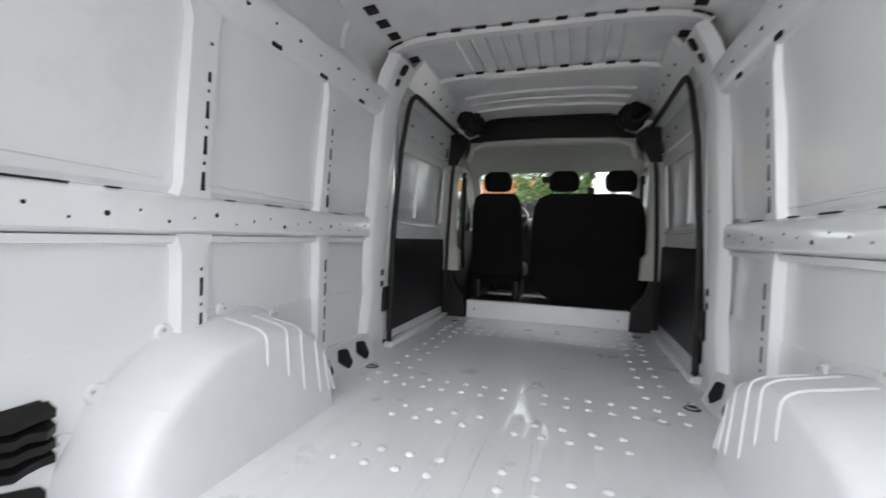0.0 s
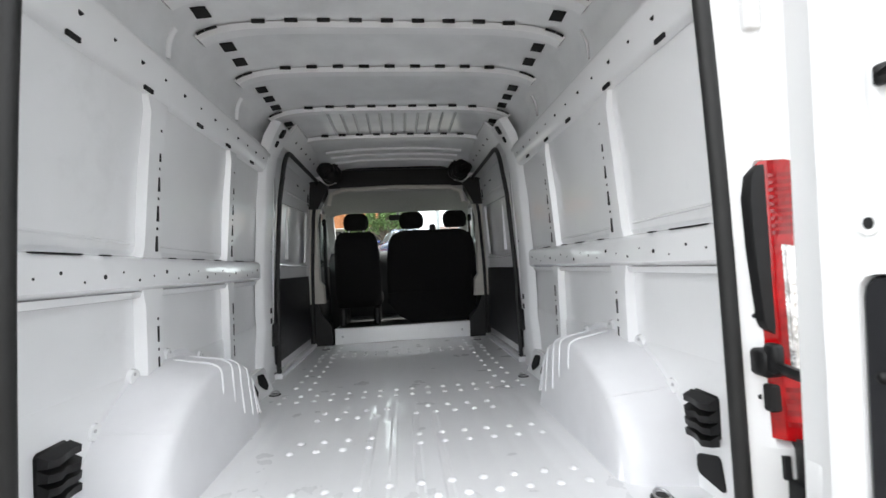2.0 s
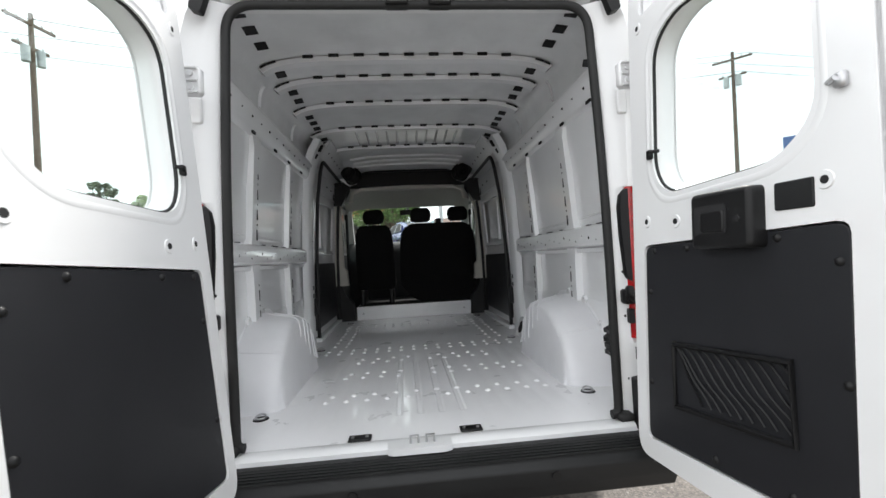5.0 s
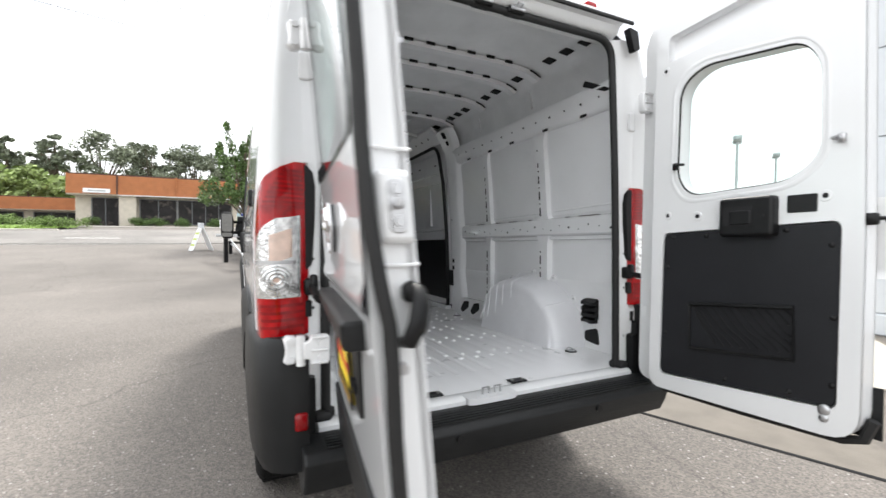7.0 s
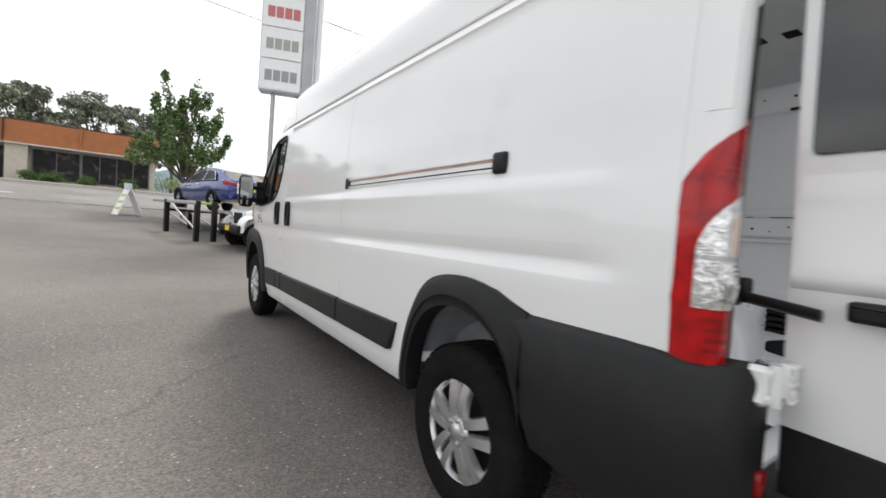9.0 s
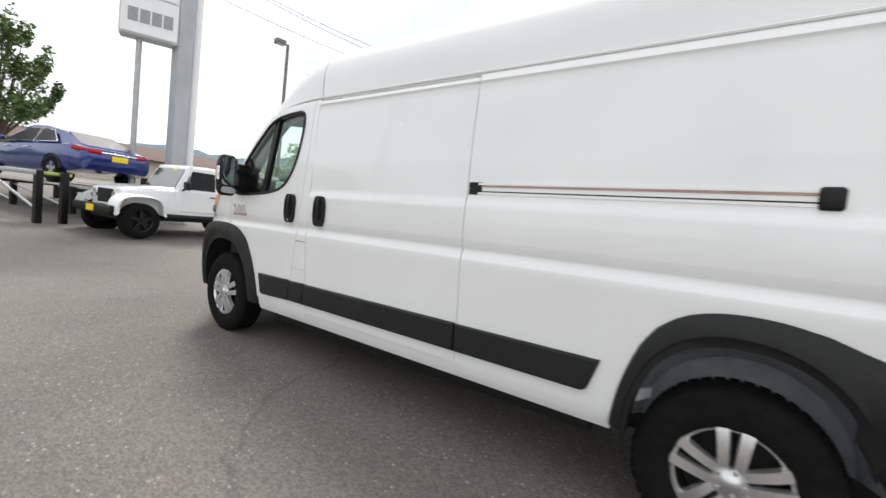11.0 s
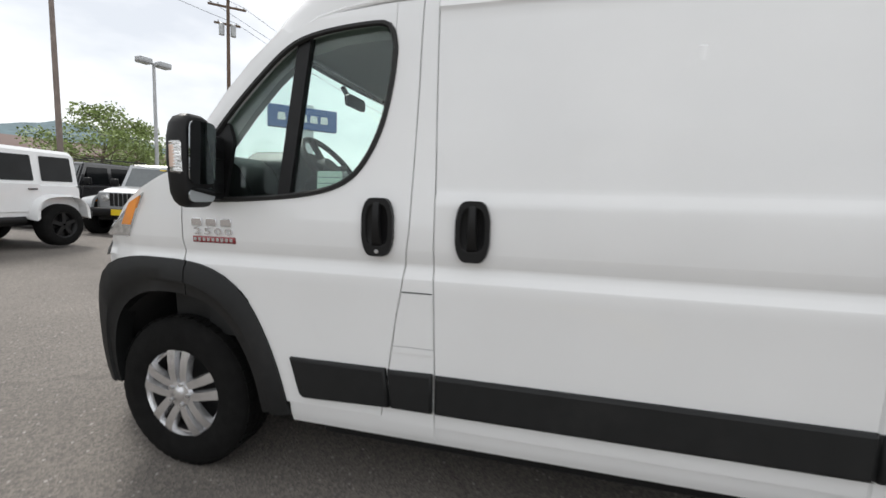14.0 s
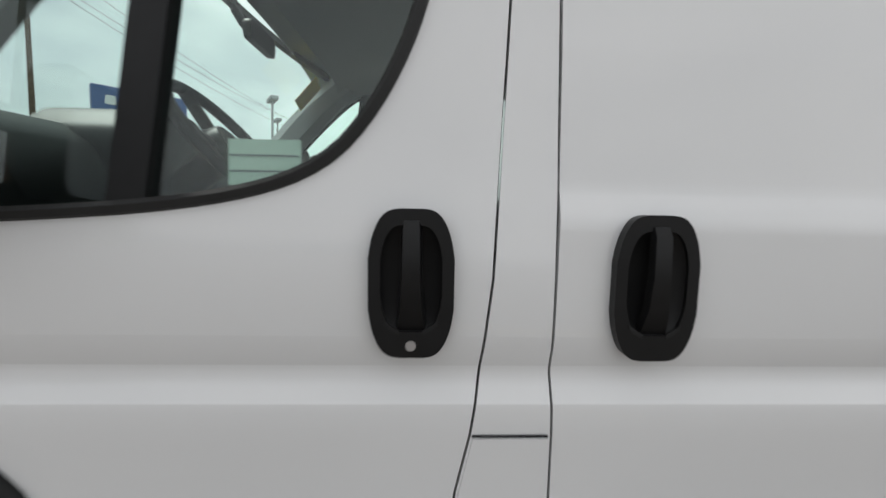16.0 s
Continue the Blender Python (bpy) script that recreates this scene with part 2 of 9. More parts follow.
DARKGLASS = glass_material("dark_glass", (0.10, 0.115, 0.12), 0.9)
STUD = material("bright_floor_paint", (0.93, 0.93, 0.94), rough=0.3, vary=0.02, coat=0.4)
LINERGREY = material("arch_liner_grey", (0.17, 0.18, 0.20), rough=0.8, vary=0.2)
MIRROR = material("mirror_glass", (0.34, 0.36, 0.37), rough=0.02, metal=1.0, vary=0.0)
ASPHALT = asphalt_material("asphalt", (0.138, 0.126, 0.116), (0.172, 0.158, 0.146))
ROAD = asphalt_material("road_asphalt", (0.17, 0.162, 0.155), (0.21, 0.20, 0.19), crack=False)
CONCRETE = material("concrete", (0.48, 0.45, 0.40), rough=0.85, vary=0.12, scale=3, bump=0.1, bump_scale=80, stain=(0.36, 0.33, 0.29), stain_scale=0.9)
FORECOURT = material("forecourt_concrete", (0.22, 0.205, 0.185), rough=0.9, vary=0.12, scale=2, bump=0.1, bump_scale=60, stain=(0.17, 0.155, 0.14), stain_scale=0.6)
APRON = material("cream_concrete", (0.44, 0.40, 0.34), rough=0.85, vary=0.06, scale=3, bump=0.08, bump_scale=80)
SLAB = material("worn_slab", (0.150, 0.133, 0.112), rough=0.85, vary=0.12, scale=5, bump=0.2, bump_scale=90, stain=(0.105, 0.092, 0.08), stain_scale=1.1, stain_at=(0.58, 0.68))
PAINTYELLOW = material("worn_yellow_marking", (0.30, 0.235, 0.125), rough=0.8, vary=0.35, scale=14, bump=0.2, bump_scale=120)
FADED = material("faded_marking", (0.34, 0.33, 0.31), rough=0.8, vary=0.3, scale=5)
LINE = material("road_marking", (0.72, 0.71, 0.68), rough=0.7, vary=0.15, scale=9)
GRASS = material("grass_green", (0.16, 0.25, 0.045), rough=0.9, vary=0.3, scale=9, bump=0.4, bump_scale=60, per=0.3)
CARWIN = material("dark_car_window", (0.010, 0.011, 0.012), rough=0.10, vary=0.3, scale=3, spec=0.18)
CARGLASS = material("car_glass", (0.06, 0.072, 0.075), rough=0.03, vary=0.1, coat=1.0, spec=1.0)
POLE_BROWN = material("weathered_brown_pole", (0.21, 0.17, 0.15), rough=0.7, vary=0.15, scale=4)
LEAF = material("leaf_green", (0.10, 0.165, 0.045), rough=0.6, vary=0.35, scale=3, per=0.45)
LEAF_HEDGE = material("clipped_hedge_green", (0.15, 0.22, 0.06), rough=0.7, vary=0.35, scale=3, per=0.4)
LEAF_LIGHT = material("leaf_light_green", (0.21, 0.275, 0.085), rough=0.6, vary=0.3, scale=3, per=0.4)
# distant leaves: green paled and greyed, so the colour carries the haze
LEAF_HAZY = material("leaf_hazy_green", (0.185, 0.21, 0.145), rough=0.7, vary=0.3, scale=0.6, per=0.4)
BARK = material("bark", (0.12, 0.09, 0.065), rough=0.9, vary=0.3, scale=8, bump=0.4, bump_scale=30)
POLE_WOOD = material("creosoted_wood", (0.13, 0.09, 0.065), rough=0.85, vary=0.25, scale=6, bump=0.3, bump_scale=40)
ORANGE = material("orange_siding", (0.40, 0.15, 0.055), rough=0.7, vary=0.1, scale=2, bump=0.1, bump_scale=20)
STUCCO = material("cream_stucco", (0.55, 0.50, 0.42), rough=0.9, vary=0.08, scale=3, bump=0.15, bump_scale=50)
WALLPANEL = material("pale_metal_panel", (0.60, 0.63, 0.66), rough=0.45, vary=0.04, scale=1.5)
BLUE = material("blue_car_paint", (0.012, 0.03, 0.19), rough=0.25, vary=0.04, scale=5, coat=1.0, metal=0.3)
SILVER = material("silver_car_paint", (0.45, 0.46, 0.47), rough=0.3, vary=0.03, metal=0.6, coat=0.8)
BLACKPAINT = material("black_car_paint", (0.015, 0.015, 0.017), rough=0.2, vary=0.1, coat=1.0)
ORANGEPAINT = material("orange_car_paint", (0.75, 0.16, 0.01), rough=0.25, vary=0.03, coat=1.0)
WHITECAR = material("white_car_paint", (0.78, 0.785, 0.79), rough=0.28, vary=0.015, coat=0.8)
SIGNBLUE = material("sign_blue", (0.05, 0.11, 0.30), rough=0.4, vary=0.05)
SIGNGREY = material("sign_pale_grey", (0.62, 0.64, 0.66), rough=0.45, vary=0.05)
POSTGREY = material("post_grey", (0.40, 0.42, 0.44), rough=0.5, vary=0.08, scale=2)
SIGNWHITE = material("sign_white", (0.80, 0.81, 0.82), rough=0.4, vary=0.03)
SIGNDARK = material("sign_dark_grey", (0.16, 0.17, 0.18), rough=0.5, vary=0.1)
LIME = material("lime_board", (0.46, 0.54, 0.12), rough=0.6, vary=0.1)
# aerial haze is put into the hills' colour as a blue-grey tint
HILL = material("hazy_wooded_hill", (0.10, 0.15, 0.17), rough=0.95, vary=0.25, scale=0.08, bump=0.5, bump_scale=0.5)
BROWN = material("brown_roofing", (0.085, 0.042, 0.032), rough=0.8, vary=0.15, scale=2)


# ---------------------------------------------------------------- mesh helpers
def finish(name, bm, mat, angle=50.0, flat=False):
    bmesh.ops.recalc_face_normals(bm, faces=bm.faces)
    lim = radians(angle)
    for f in bm.faces:
        f.smooth = not flat
    for e in bm.edges:
        if len(e.link_faces) != 2:
            continue
        turn_ = e.calc_face_angle(0)
        if turn_ > lim:
            e.smooth = False
        elif turn_ > 0.16:
            p, q = (f.calc_area() for f in e.link_faces)
            if max(p, q) > 7 * min(p, q):
                e.smooth = False
    me = bpy.data.meshes.new(name)
    bm.to_mesh(me)
    bm.free()
    for m in mat if isinstance(mat, (list, tuple)) else (mat,):
        me.materials.append(m)
    return me


def part(name, bm, mat, parent, label="", angle=50.0, flat=False):
    ob = new(name, finish(name, bm, mat, angle, flat))
    # a thing, its parts and their pieces: no deeper
    while parent.parent and parent.parent.parent:
        parent = parent.parent
    ob.parent = parent
    if label:
        tagged(ob, label)
    return ob


def thing(name, label, category, m=None, group="", kind=""):
    ob = new(name)
    ob.empty_display_size = 0.2
    if m is not None:
        ob.matrix_basis = m
    return tagged(ob, label, category, group, kind)


def B():
    return bmesh.new()


def box(bm, a, b, bevel=0.0, seg=1, m=None):
    x0, x1 = sorted((a[0], b[0]))
    y0, y1 = sorted((a[1], b[1]))
    z0, z1 = sorted((a[2], b[2]))
    v = [bm.verts.new(p) for p in ((x0, y0, z0), (x1, y0, z0), (x1, y1, z0), (x0, y1, z0), (x0, y0, z1), (x1, y0, z1), (x1, y1, z1), (x0, y1, z1))]
    fs = [bm.faces.new([v[i] for i in q]) for q in ((3, 2, 1, 0), (4, 5, 6, 7), (0, 1, 5, 4), (1, 2, 6, 5), (2, 3, 7, 6), (3, 0, 4, 7))]
    got = v
    if bevel:
        es = list({e for f in fs for e in f.edges})
        r = bmesh.ops.bevel(bm, geom=es, offset=bevel, segments=seg, profile=0.5, affect="EDGES")
        got = list({w for f in r["faces"] for w in f.verts} | {w for w in v if w.is_valid})
    if m is not None:
        bmesh.ops.transform(bm, matrix=m, verts=got)
    return got


def loft(bm, rings, closed=True, cap=True):
    rows = [[bm.verts.new(p) for p in r] for r in rings]
    n = len(rows[0])
    for a, b in zip(rows, rows[1:]):
        for i in range(n if closed else n - 1):
            j = (i + 1) % n
            try:
                bm.faces.new((a[i], a[j], b[j], b[i]))
            except ValueError:
                pass
    if cap and closed:
        bm.faces.new(rows[0][::-1])
        bm.faces.new(rows[-1])
    return [v for r in rows for v in r]


def cyl(bm, p0, p1, r0, r1=None, n=12, cap=True):
    p0, p1 = Vector(p0), Vector(p1)
    r1 = r0 if r1 is None else r1
    d = (p1 - p0).normalized()
    u = d.orthogonal().normalized()
    w = d.cross(u)
    rings = [[p + r * (math.cos(2 * math.pi * i / n) * u + math.sin(2 * math.pi * i / n) * w) for i in range(n)] for p, r in ((p0, r0), (p1, r1))]
    return loft(bm, rings, True, cap)


def tube(bm, pts, r, n=8, closed=False, flat=1.0, up=None):
    """A tube along pts; flat squeezes it along the second axis."""
    pts = [Vector(p) for p in pts]
    rings, k, u = [], len(pts), None
    for i, p in enumerate(pts):
        a = pts[(i - 1) % k] if closed or i else p
        b = pts[(i + 1) % k] if closed or i < k - 1 else p
        d = (b - a).normalized()
        if up is not None:
            u = Vector(up).cross(d).normalized()
        else:
            u = d.orthogonal().normalized() if u is None else (u - d * u.dot(d)).normalized()
        w = d.cross(u)
        rr = r[i] if isinstance(r, (list, tuple)) else r
        rings.append([p + rr * (math.cos(2 * math.pi * j / n) * u + flat * math.sin(2 * math.pi * j / n) * w) for j in range(n)])
    if closed:
        rings.append(rings[0])
        out = loft(bm, rings, True, False)
        bmesh.ops.remove_doubles(bm, verts=out, dist=1e-5)
        return out
    return loft(bm, rings, True, True)


def lathe(bm, prof, axis=(0, 0, 0), way="x", n=32):
    """prof: rows of (along, radius), turned round an axis through a point."""
    rings = []
    for s, r in prof:
        ring = []
        for i in range(n):
            a = 2 * math.pi * i / n
            c, d = r * math.cos(a), r * math.sin(a)
            q = {"x": (s, c, d), "y": (c, s, d), "z": (c, d, s)}[way]
            ring.append(Vector(axis) + Vector(q))
        rings.append(ring)
    return loft(bm, rings, True, False)


def rounded(pts, r, n=4):
    """A polygon with its corners rounded; r: one radius, or one for each corner."""
    out, k = [], len(pts)
    for i, p in enumerate(pts):
        p = Vector(p)
        rr = r[i] if isinstance(r, (list, tuple)) else r
        a, b = Vector(pts[i - 1]) - p, Vector(pts[(i + 1) % k]) - p
        rr = min(rr, a.length * 0.48, b.length * 0.48)
        if rr < 1e-5:
            out.append(p)
            continue
        s, e = p + a.normalized() * rr, p + b.normalized() * rr
        for j in range(n + 1):
            t = j / n
            out.append((1 - t) ** 2 * s + 2 * t * (1 - t) * p + t * t * e)
    return [tuple(q) for q in out]


def rect(x0, y0, x1, y1, r=0.0, n=4):
    return rounded([(x0, y0), (x1, y0), (x1, y1), (x0, y1)], r, n)


def place2(p, axis, h):
    return {"x": (h, p[0], p[1]), "y": (p[0], h, p[1]), "z": (p[0], p[1], h)}[axis]


def plate(bm, outer, holes, axis, h0, h1, bevel=0.0):
    """A sheet with holes, between two heights along an axis; outlines are in the two other coordinates."""
    tmp = B()
    loops = []
    for loop in (outer, *holes):
        vs = [tmp.verts.new(place2(p, axis, h0)) for p in loop]
        loops.append([tmp.edges.new((vs[i], vs[(i + 1) % len(vs)])) for i in range(len(vs))])
    bmesh.ops.triangle_fill(tmp, use_beauty=True, use_dissolve=False, edges=[e for l in loops for e in l])
    fs = list(tmp.faces)
    r = bmesh.ops.extrude_face_region(tmp, geom=fs)
    n = {"x": 0, "y": 1, "z": 2}[axis]
    for v in r["geom"]:
        if isinstance(v, bmesh.types.BMVert):
            v.co[n] += h1 - h0
    bmesh.ops.recalc_face_normals(tmp, faces=tmp.faces)
    return join(bm, tmp)


def prism(bm, poly, axis, h0, h1, bevel=0.0, seg=2):
    tmp = B()
    lo = [tmp.verts.new(place2(p, axis, h0)) for p in poly]
    hi = [tmp.verts.new(place2(p, axis, h1)) for p in poly]
    k = len(poly)
    tmp.faces.new(lo)
    top = tmp.faces.new(hi[::-1])
    for i in range(k):
        tmp.faces.new((lo[i], lo[(i + 1) % k], hi[(i + 1) % k], hi[i]))
    bmesh.ops.recalc_face_normals(tmp, faces=tmp.faces)
    if bevel:
        bmesh.ops.bevel(tmp, geom=list(top.edges), offset=bevel, segments=seg, profile=0.5, affect="EDGES")
    return join(bm, tmp)


def join(bm, tmp):
    vs = {v: bm.verts.new(v.co) for v in tmp.verts}
    for f in tmp.faces:
        try:
            g = bm.faces.new([vs[v] for v in f.verts])
            g.material_index = f.material_index
        except ValueError:
            pass
    tmp.free()
    return list(vs.values())


def grid(bm, us, vs, fn):
    """A sheet of points fn(u, v); coinciding rows leave no faces."""
    rows = [[bm.verts.new(fn(u, v)) for u in us] for v in vs]
    for a, b in zip(rows, rows[1:]):
        for i in range(len(us) - 1):
            q = (a[i], a[i + 1], b[i + 1], b[i])
            if (q[0].co - q[3].co).length < 1e-6 and (q[1].co - q[2].co).length < 1e-6:
                continue
            bm.faces.new(q)
    bmesh.ops.remove_doubles(bm, verts=[v for r in rows for v in r], dist=1e-6)
    loose = [v for v in bm.verts if not v.link_faces]
    bmesh.ops.delete(bm, geom=loose, context="VERTS")
    return bm


def rim_flange(bm, way, depth):
    """Folds the open edges of a sheet inwards by depth along a vector, so that it shows its thickness."""
    es = [e for e in bm.edges if len(e.link_faces) == 1]
    r = bmesh.ops.extrude_edge_only(bm, edges=es)
    vs = [v for v in r["geom"] if isinstance(v, bmesh.types.BMVert)]
    bmesh.ops.translate(bm, vec=Vector(way) * depth, verts=vs)


def lerp(table, t):
    if t <= table[0][0]:
        return table[0][1]
    for (a, p), (b, q) in zip(table, table[1:]):
        if t <= b:
            return p + (q - p) * (t - a) / (b - a)
    return table[-1][1]


def mirror_x(bm):
    for v in bm.verts:
        v.co.x = -v.co.x
    return bm


def frange(a, b, step):
    n = max(1, round((b - a) / step))
    return [a + (b - a) * i / n for i in range(n + 1)]


# ---------------------------------------------------------------- the van: outer body
van = thing("cargo_van", "white high-roof cargo van with open rear doors on the asphalt lot", "van", VAN)

PROFILE = [(0.36, 0.945), (0.40, 0.962), (0.45, 0.972), (0.55, 0.977), (0.67, 0.982), (0.90, 0.992), (1.00, 0.999), (1.038, 1.001), (1.050, 0.9995), (1.075, 0.991),
           (1.096, 0.9845), (1.108, 0.9855), (1.140, 0.9955), (1.160, 0.9985), (1.25, 1.0), (1.335, 0.999), (1.350, 0.997), (1.372, 0.990), (1.388, 0.9855), (1.405, 0.9845),
           (1.60, 0.979), (1.80, 0.966), (1.95, 0.954), (2.030, 0.946), (2.040, 0.949), (2.050, 0.953), (2.085, 0.940), (2.10, 0.930)]
PLAIN = [(0.36, 0.945), (0.40, 0.962), (0.45, 0.972), (0.55, 0.977), (0.67, 0.982), (0.90, 0.992), (1.00, 0.999), (1.038, 1.001), (1.050, 0.9995), (1.075, 0.991),
         (1.096, 0.9845), (1.108, 0.9855), (1.140, 0.9955), (1.160, 0.9985), (1.25, 0.999), (1.34, 0.993), (1.45, 0.984), (1.60, 0.976), (1.80, 0.964), (1.95, 0.953), (2.05, 0.943), (2.10, 0.930)]
NOSE = [(4.90, 1.0), (5.10, 0.992), (5.25, 0.972), (5.40, 0.928), (5.55, 0.86), (5.70, 0.76), (5.85, 0.64), (5.97, 0.50)]
REAR_ARCH = [(0.58, 0.900), (0.66, 0.925), (0.76, 0.962), (0.90, 0.988), (1.08, 0.984), (1.20, 0.952), (1.30, 0.885), (1.37, 0.78), (1.42, 0.62), (1.455, 0.43), (1.46, 0.40)]
FRONT_ARCH = [(4.415, 0.40), (4.43, 0.44), (4.46, 0.58), (4.51, 0.74), (4.60, 0.92), (4.69, 0.99), (4.78, 1.035), (4.90, 1.057), (5.08, 1.055), (5.24, 1.045), (5.36, 1.025), (5.44, 0.985), (5.50, 0.97), (5.80, 0.97)]


FAIR = [(0.36, 0.945), (0.40, 0.962), (0.45, 0.972), (0.55, 0.977), (0.67, 0.982), (0.90, 0.991), (1.05, 0.998), (1.25, 0.999), (1.40, 0.990), (1.60, 0.979), (1.80, 0.966), (1.95, 0.954), (2.05, 0.945), (2.10, 0.930)]


def half_width(z, y=0.0, plain=False):
    """The body's half width; the pressed creases die out towards the rear lamps."""
    w = lerp(PLAIN if plain else PROFILE, z) * lerp(NOSE, y)
    if 0.1 < y < 0.45:
        k = min(1.0, (0.45 - y) / 0.25)
        w += (lerp(FAIR, z) - w) * k * k * (3 - 2 * k)
    return w


def arch_low(y):
    if y < 0.58:
        return 0.900
    if y < 1.46:
        return lerp(REAR_ARCH, y)
    if y > 4.415:
        return lerp(FRONT_ARCH, y)
    return 0.385


ZS = sorted(set([z for z, _ in PROFILE] + frange(0.385, 2.10, 0.055)))


def skin(name, y0, y1, zlo, zhi, parent, label="", step=0.03, plain=False, sides=(-1, 1), flange=0.022, mat=None):
    """A body panel between two seams, y0(z) and y1(z), as its outer sheet with folded edges, on both sides of the van."""
    made = []
    for s in sides:
        bm = B()
        n = max(2, round((y1(1.0) - y0(1.0)) / step))

        def at(u, z):
            y = y0(z) + (y1(z) - y0(z)) * u / n
            z = min(max(z, zlo(y)), zhi(y))
            y = y0(z) + (y1(z) - y0(z)) * u / n
            return s * half_width(z, y, plain), y, z

        grid(bm, range(n + 1), ZS, at)
        rim_flange(bm, (-s, 0, 0), flange)
        made.append(part(name, bm, mat or PAINT, parent, label, 30))
    return made


SEAM_REAR = [(0.40, 2.330), (0.68, 2.332), (1.38, 2.338), (2.10, 2.349)]
SEAM_FRONT = [(0.40, 3.758), (0.67, 3.760), (1.0, 3.766), (1.10, 3.770), (1.38, 3.769), (2.05, 3.780), (2.10, 3.782)]
SEAM_DOOR = [(0.40, 3.995), (0.46, 3.988), (0.60, 3.962), (0.67, 3.952), (0.9, 3.918), (1.0, 3.897), (1.08, 3.886), (1.25, 3.867), (1.75, 3.846), (2.10, 3.840)]
SEAM_FENDER = [(0.40, 4.925), (1.06, 4.935), (1.25, 4.915), (1.50, 4.93)]
GAP = 0.0022
skin("quarter_panel", lambda z: 0.128, lambda z: lerp(SEAM_REAR, z) - GAP, arch_low, lambda y: 2.10, van)
sliders = skin("sliding_door", lambda z: lerp(SEAM_REAR, z) + GAP, lambda z: lerp(SEAM_FRONT, z) - GAP, lambda y: 0.445, lambda y: 2.075, van)
pillars = skin("centre_pillar_panel", lambda z: lerp(SEAM_FRONT, z) + GAP, lambda z: lerp(SEAM_DOOR, z) - GAP, arch_low, lambda y: 2.10, van, plain=True)
for s in (-1, 1):
    bm = B()
    grid(bm, frange(1.46, 4.42, 0.1), (0.36, 0.385, 0.41, 0.462), lambda y, z: (s * (half_width(z) - 0.006), y, z))
    rim_flange(bm, (-s, 0, 0), 0.05)
    part("sill", bm, PAINT, van)

def smooth_line(pts, n):
    """n points spread evenly along a rounded-off line."""
    pts = [Vector(p) for p in pts]
    for _ in range(2):
        nxt = [pts[0]]
        for a, b in zip(pts, pts[1:]):
            nxt += [a * 0.75 + b * 0.25, a * 0.25 + b * 0.75]
        pts = nxt + [pts[-1]]
    d = [0.0]
    for a, b in zip(pts, pts[1:]):
        d.append(d[-1] + (b - a).length)
    out = []
    for i in range(n):
        t = d[-1] * i / (n - 1)
        k = max(j for j in range(len(d)) if d[j] <= t + 1e-9)
        k = min(k, len(pts) - 2)
        out.append(tuple(pts[k] + (pts[k + 1] - pts[k]) * ((t - d[k]) / max(1e-9, d[k + 1] - d[k]))))
    return out


# front doors, round their windows
WIN_LOW = [(3.945, 1.90), (3.950, 1.82), (3.968, 1.72), (3.99, 1.63), (4.03, 1.54), (4.08, 1.465), (4.13, 1.42), (4.20, 1.388), (4.30, 1.365), (4.44, 1.348), (4.73, 1.330), (4.84, 1.335), (4.88, 1.36)]
WIN_HIGH = [(3.945, 1.92), (3.952, 1.965), (3.965, 1.995), (3.99, 2.013), (4.06, 2.013), (4.20, 2.003), (4.33, 1.980), (4.42, 1.935), (4.55, 1.82), (4.68, 1.69), (4.80, 1.55), (4.86, 1.46), (4.88, 1.40)]
DOOR_TOP = [(3.84, 2.088), (4.0, 2.085), (4.2, 2.065), (4.32, 2.040), (4.42, 1.990), (4.55, 1.885), (4.68, 1.755), (4.80, 1.62), (4.93, 1.49)]
WIN_LOW, WIN_HIGH = smooth_line(WIN_LOW, 44), smooth_line(WIN_HIGH, 44)


def door_low_top(y):
    return lerp(WIN_LOW, y) if y > 3.945 else lerp(DOOR_TOP, y)


def col_skin(name, ys, zlo, zhi, parent, mat, label="", flange=0.02, plain=True):
    made = []
    for s in (-1, 1):
        bm = B()
        grid(bm, ys, ZS, lambda y, z: (s * half_width(min(max(z, zlo(y)), zhi(y)), y, plain), y, min(max(z, zlo(y)), zhi(y))))
        rim_flange(bm, (-s, 0, 0), flange)
        made.append(part(name, bm, mat, parent, label, 30))
    return made


front_doors = []
for s in (-1, 1):
    bm = B()

    def rear(z):
        return lerp(SEAM_DOOR, z) + GAP

    ys = sorted(frange(3.846, 3.945, 0.02) + frange(3.947, 4.10, 0.009) + frange(4.11, 4.922, 0.03))

    def at(y, z):
        lo, hi = max(arch_low(y), 0.462), door_low_top(y)
        z = min(max(z, lo), hi)
        m = max(3.945, rear(z) + 0.05)
        yy = rear(z) + (y - 3.846) / 0.099 * (m - rear(z)) if y <= 3.9455 else m + (y - 3.945) * (4.922 - m) / 0.977
        return s * half_width(z, yy, True), yy, z

    grid(bm, ys, ZS, at)
    grid(bm, sorted(frange(3.947, 4.0, 0.008) + frange(4.01, 4.9, 0.03)), ZS,
         lambda y, z: (s * half_width(min(max(z, lerp(WIN_HIGH, y)), lerp(DOOR_TOP, y)), y, True), y, min(max(z, lerp(WIN_HIGH, y)), lerp(DOOR_TOP, y))))
    rim_flange(bm, (-s, 0, 0), 0.03)
    front_doors.append(part("front_door", bm, PAINT, van, "", 30))


def glass_x(z):
    return 0.990 - 0.052 * (z - 1.33) / 0.67


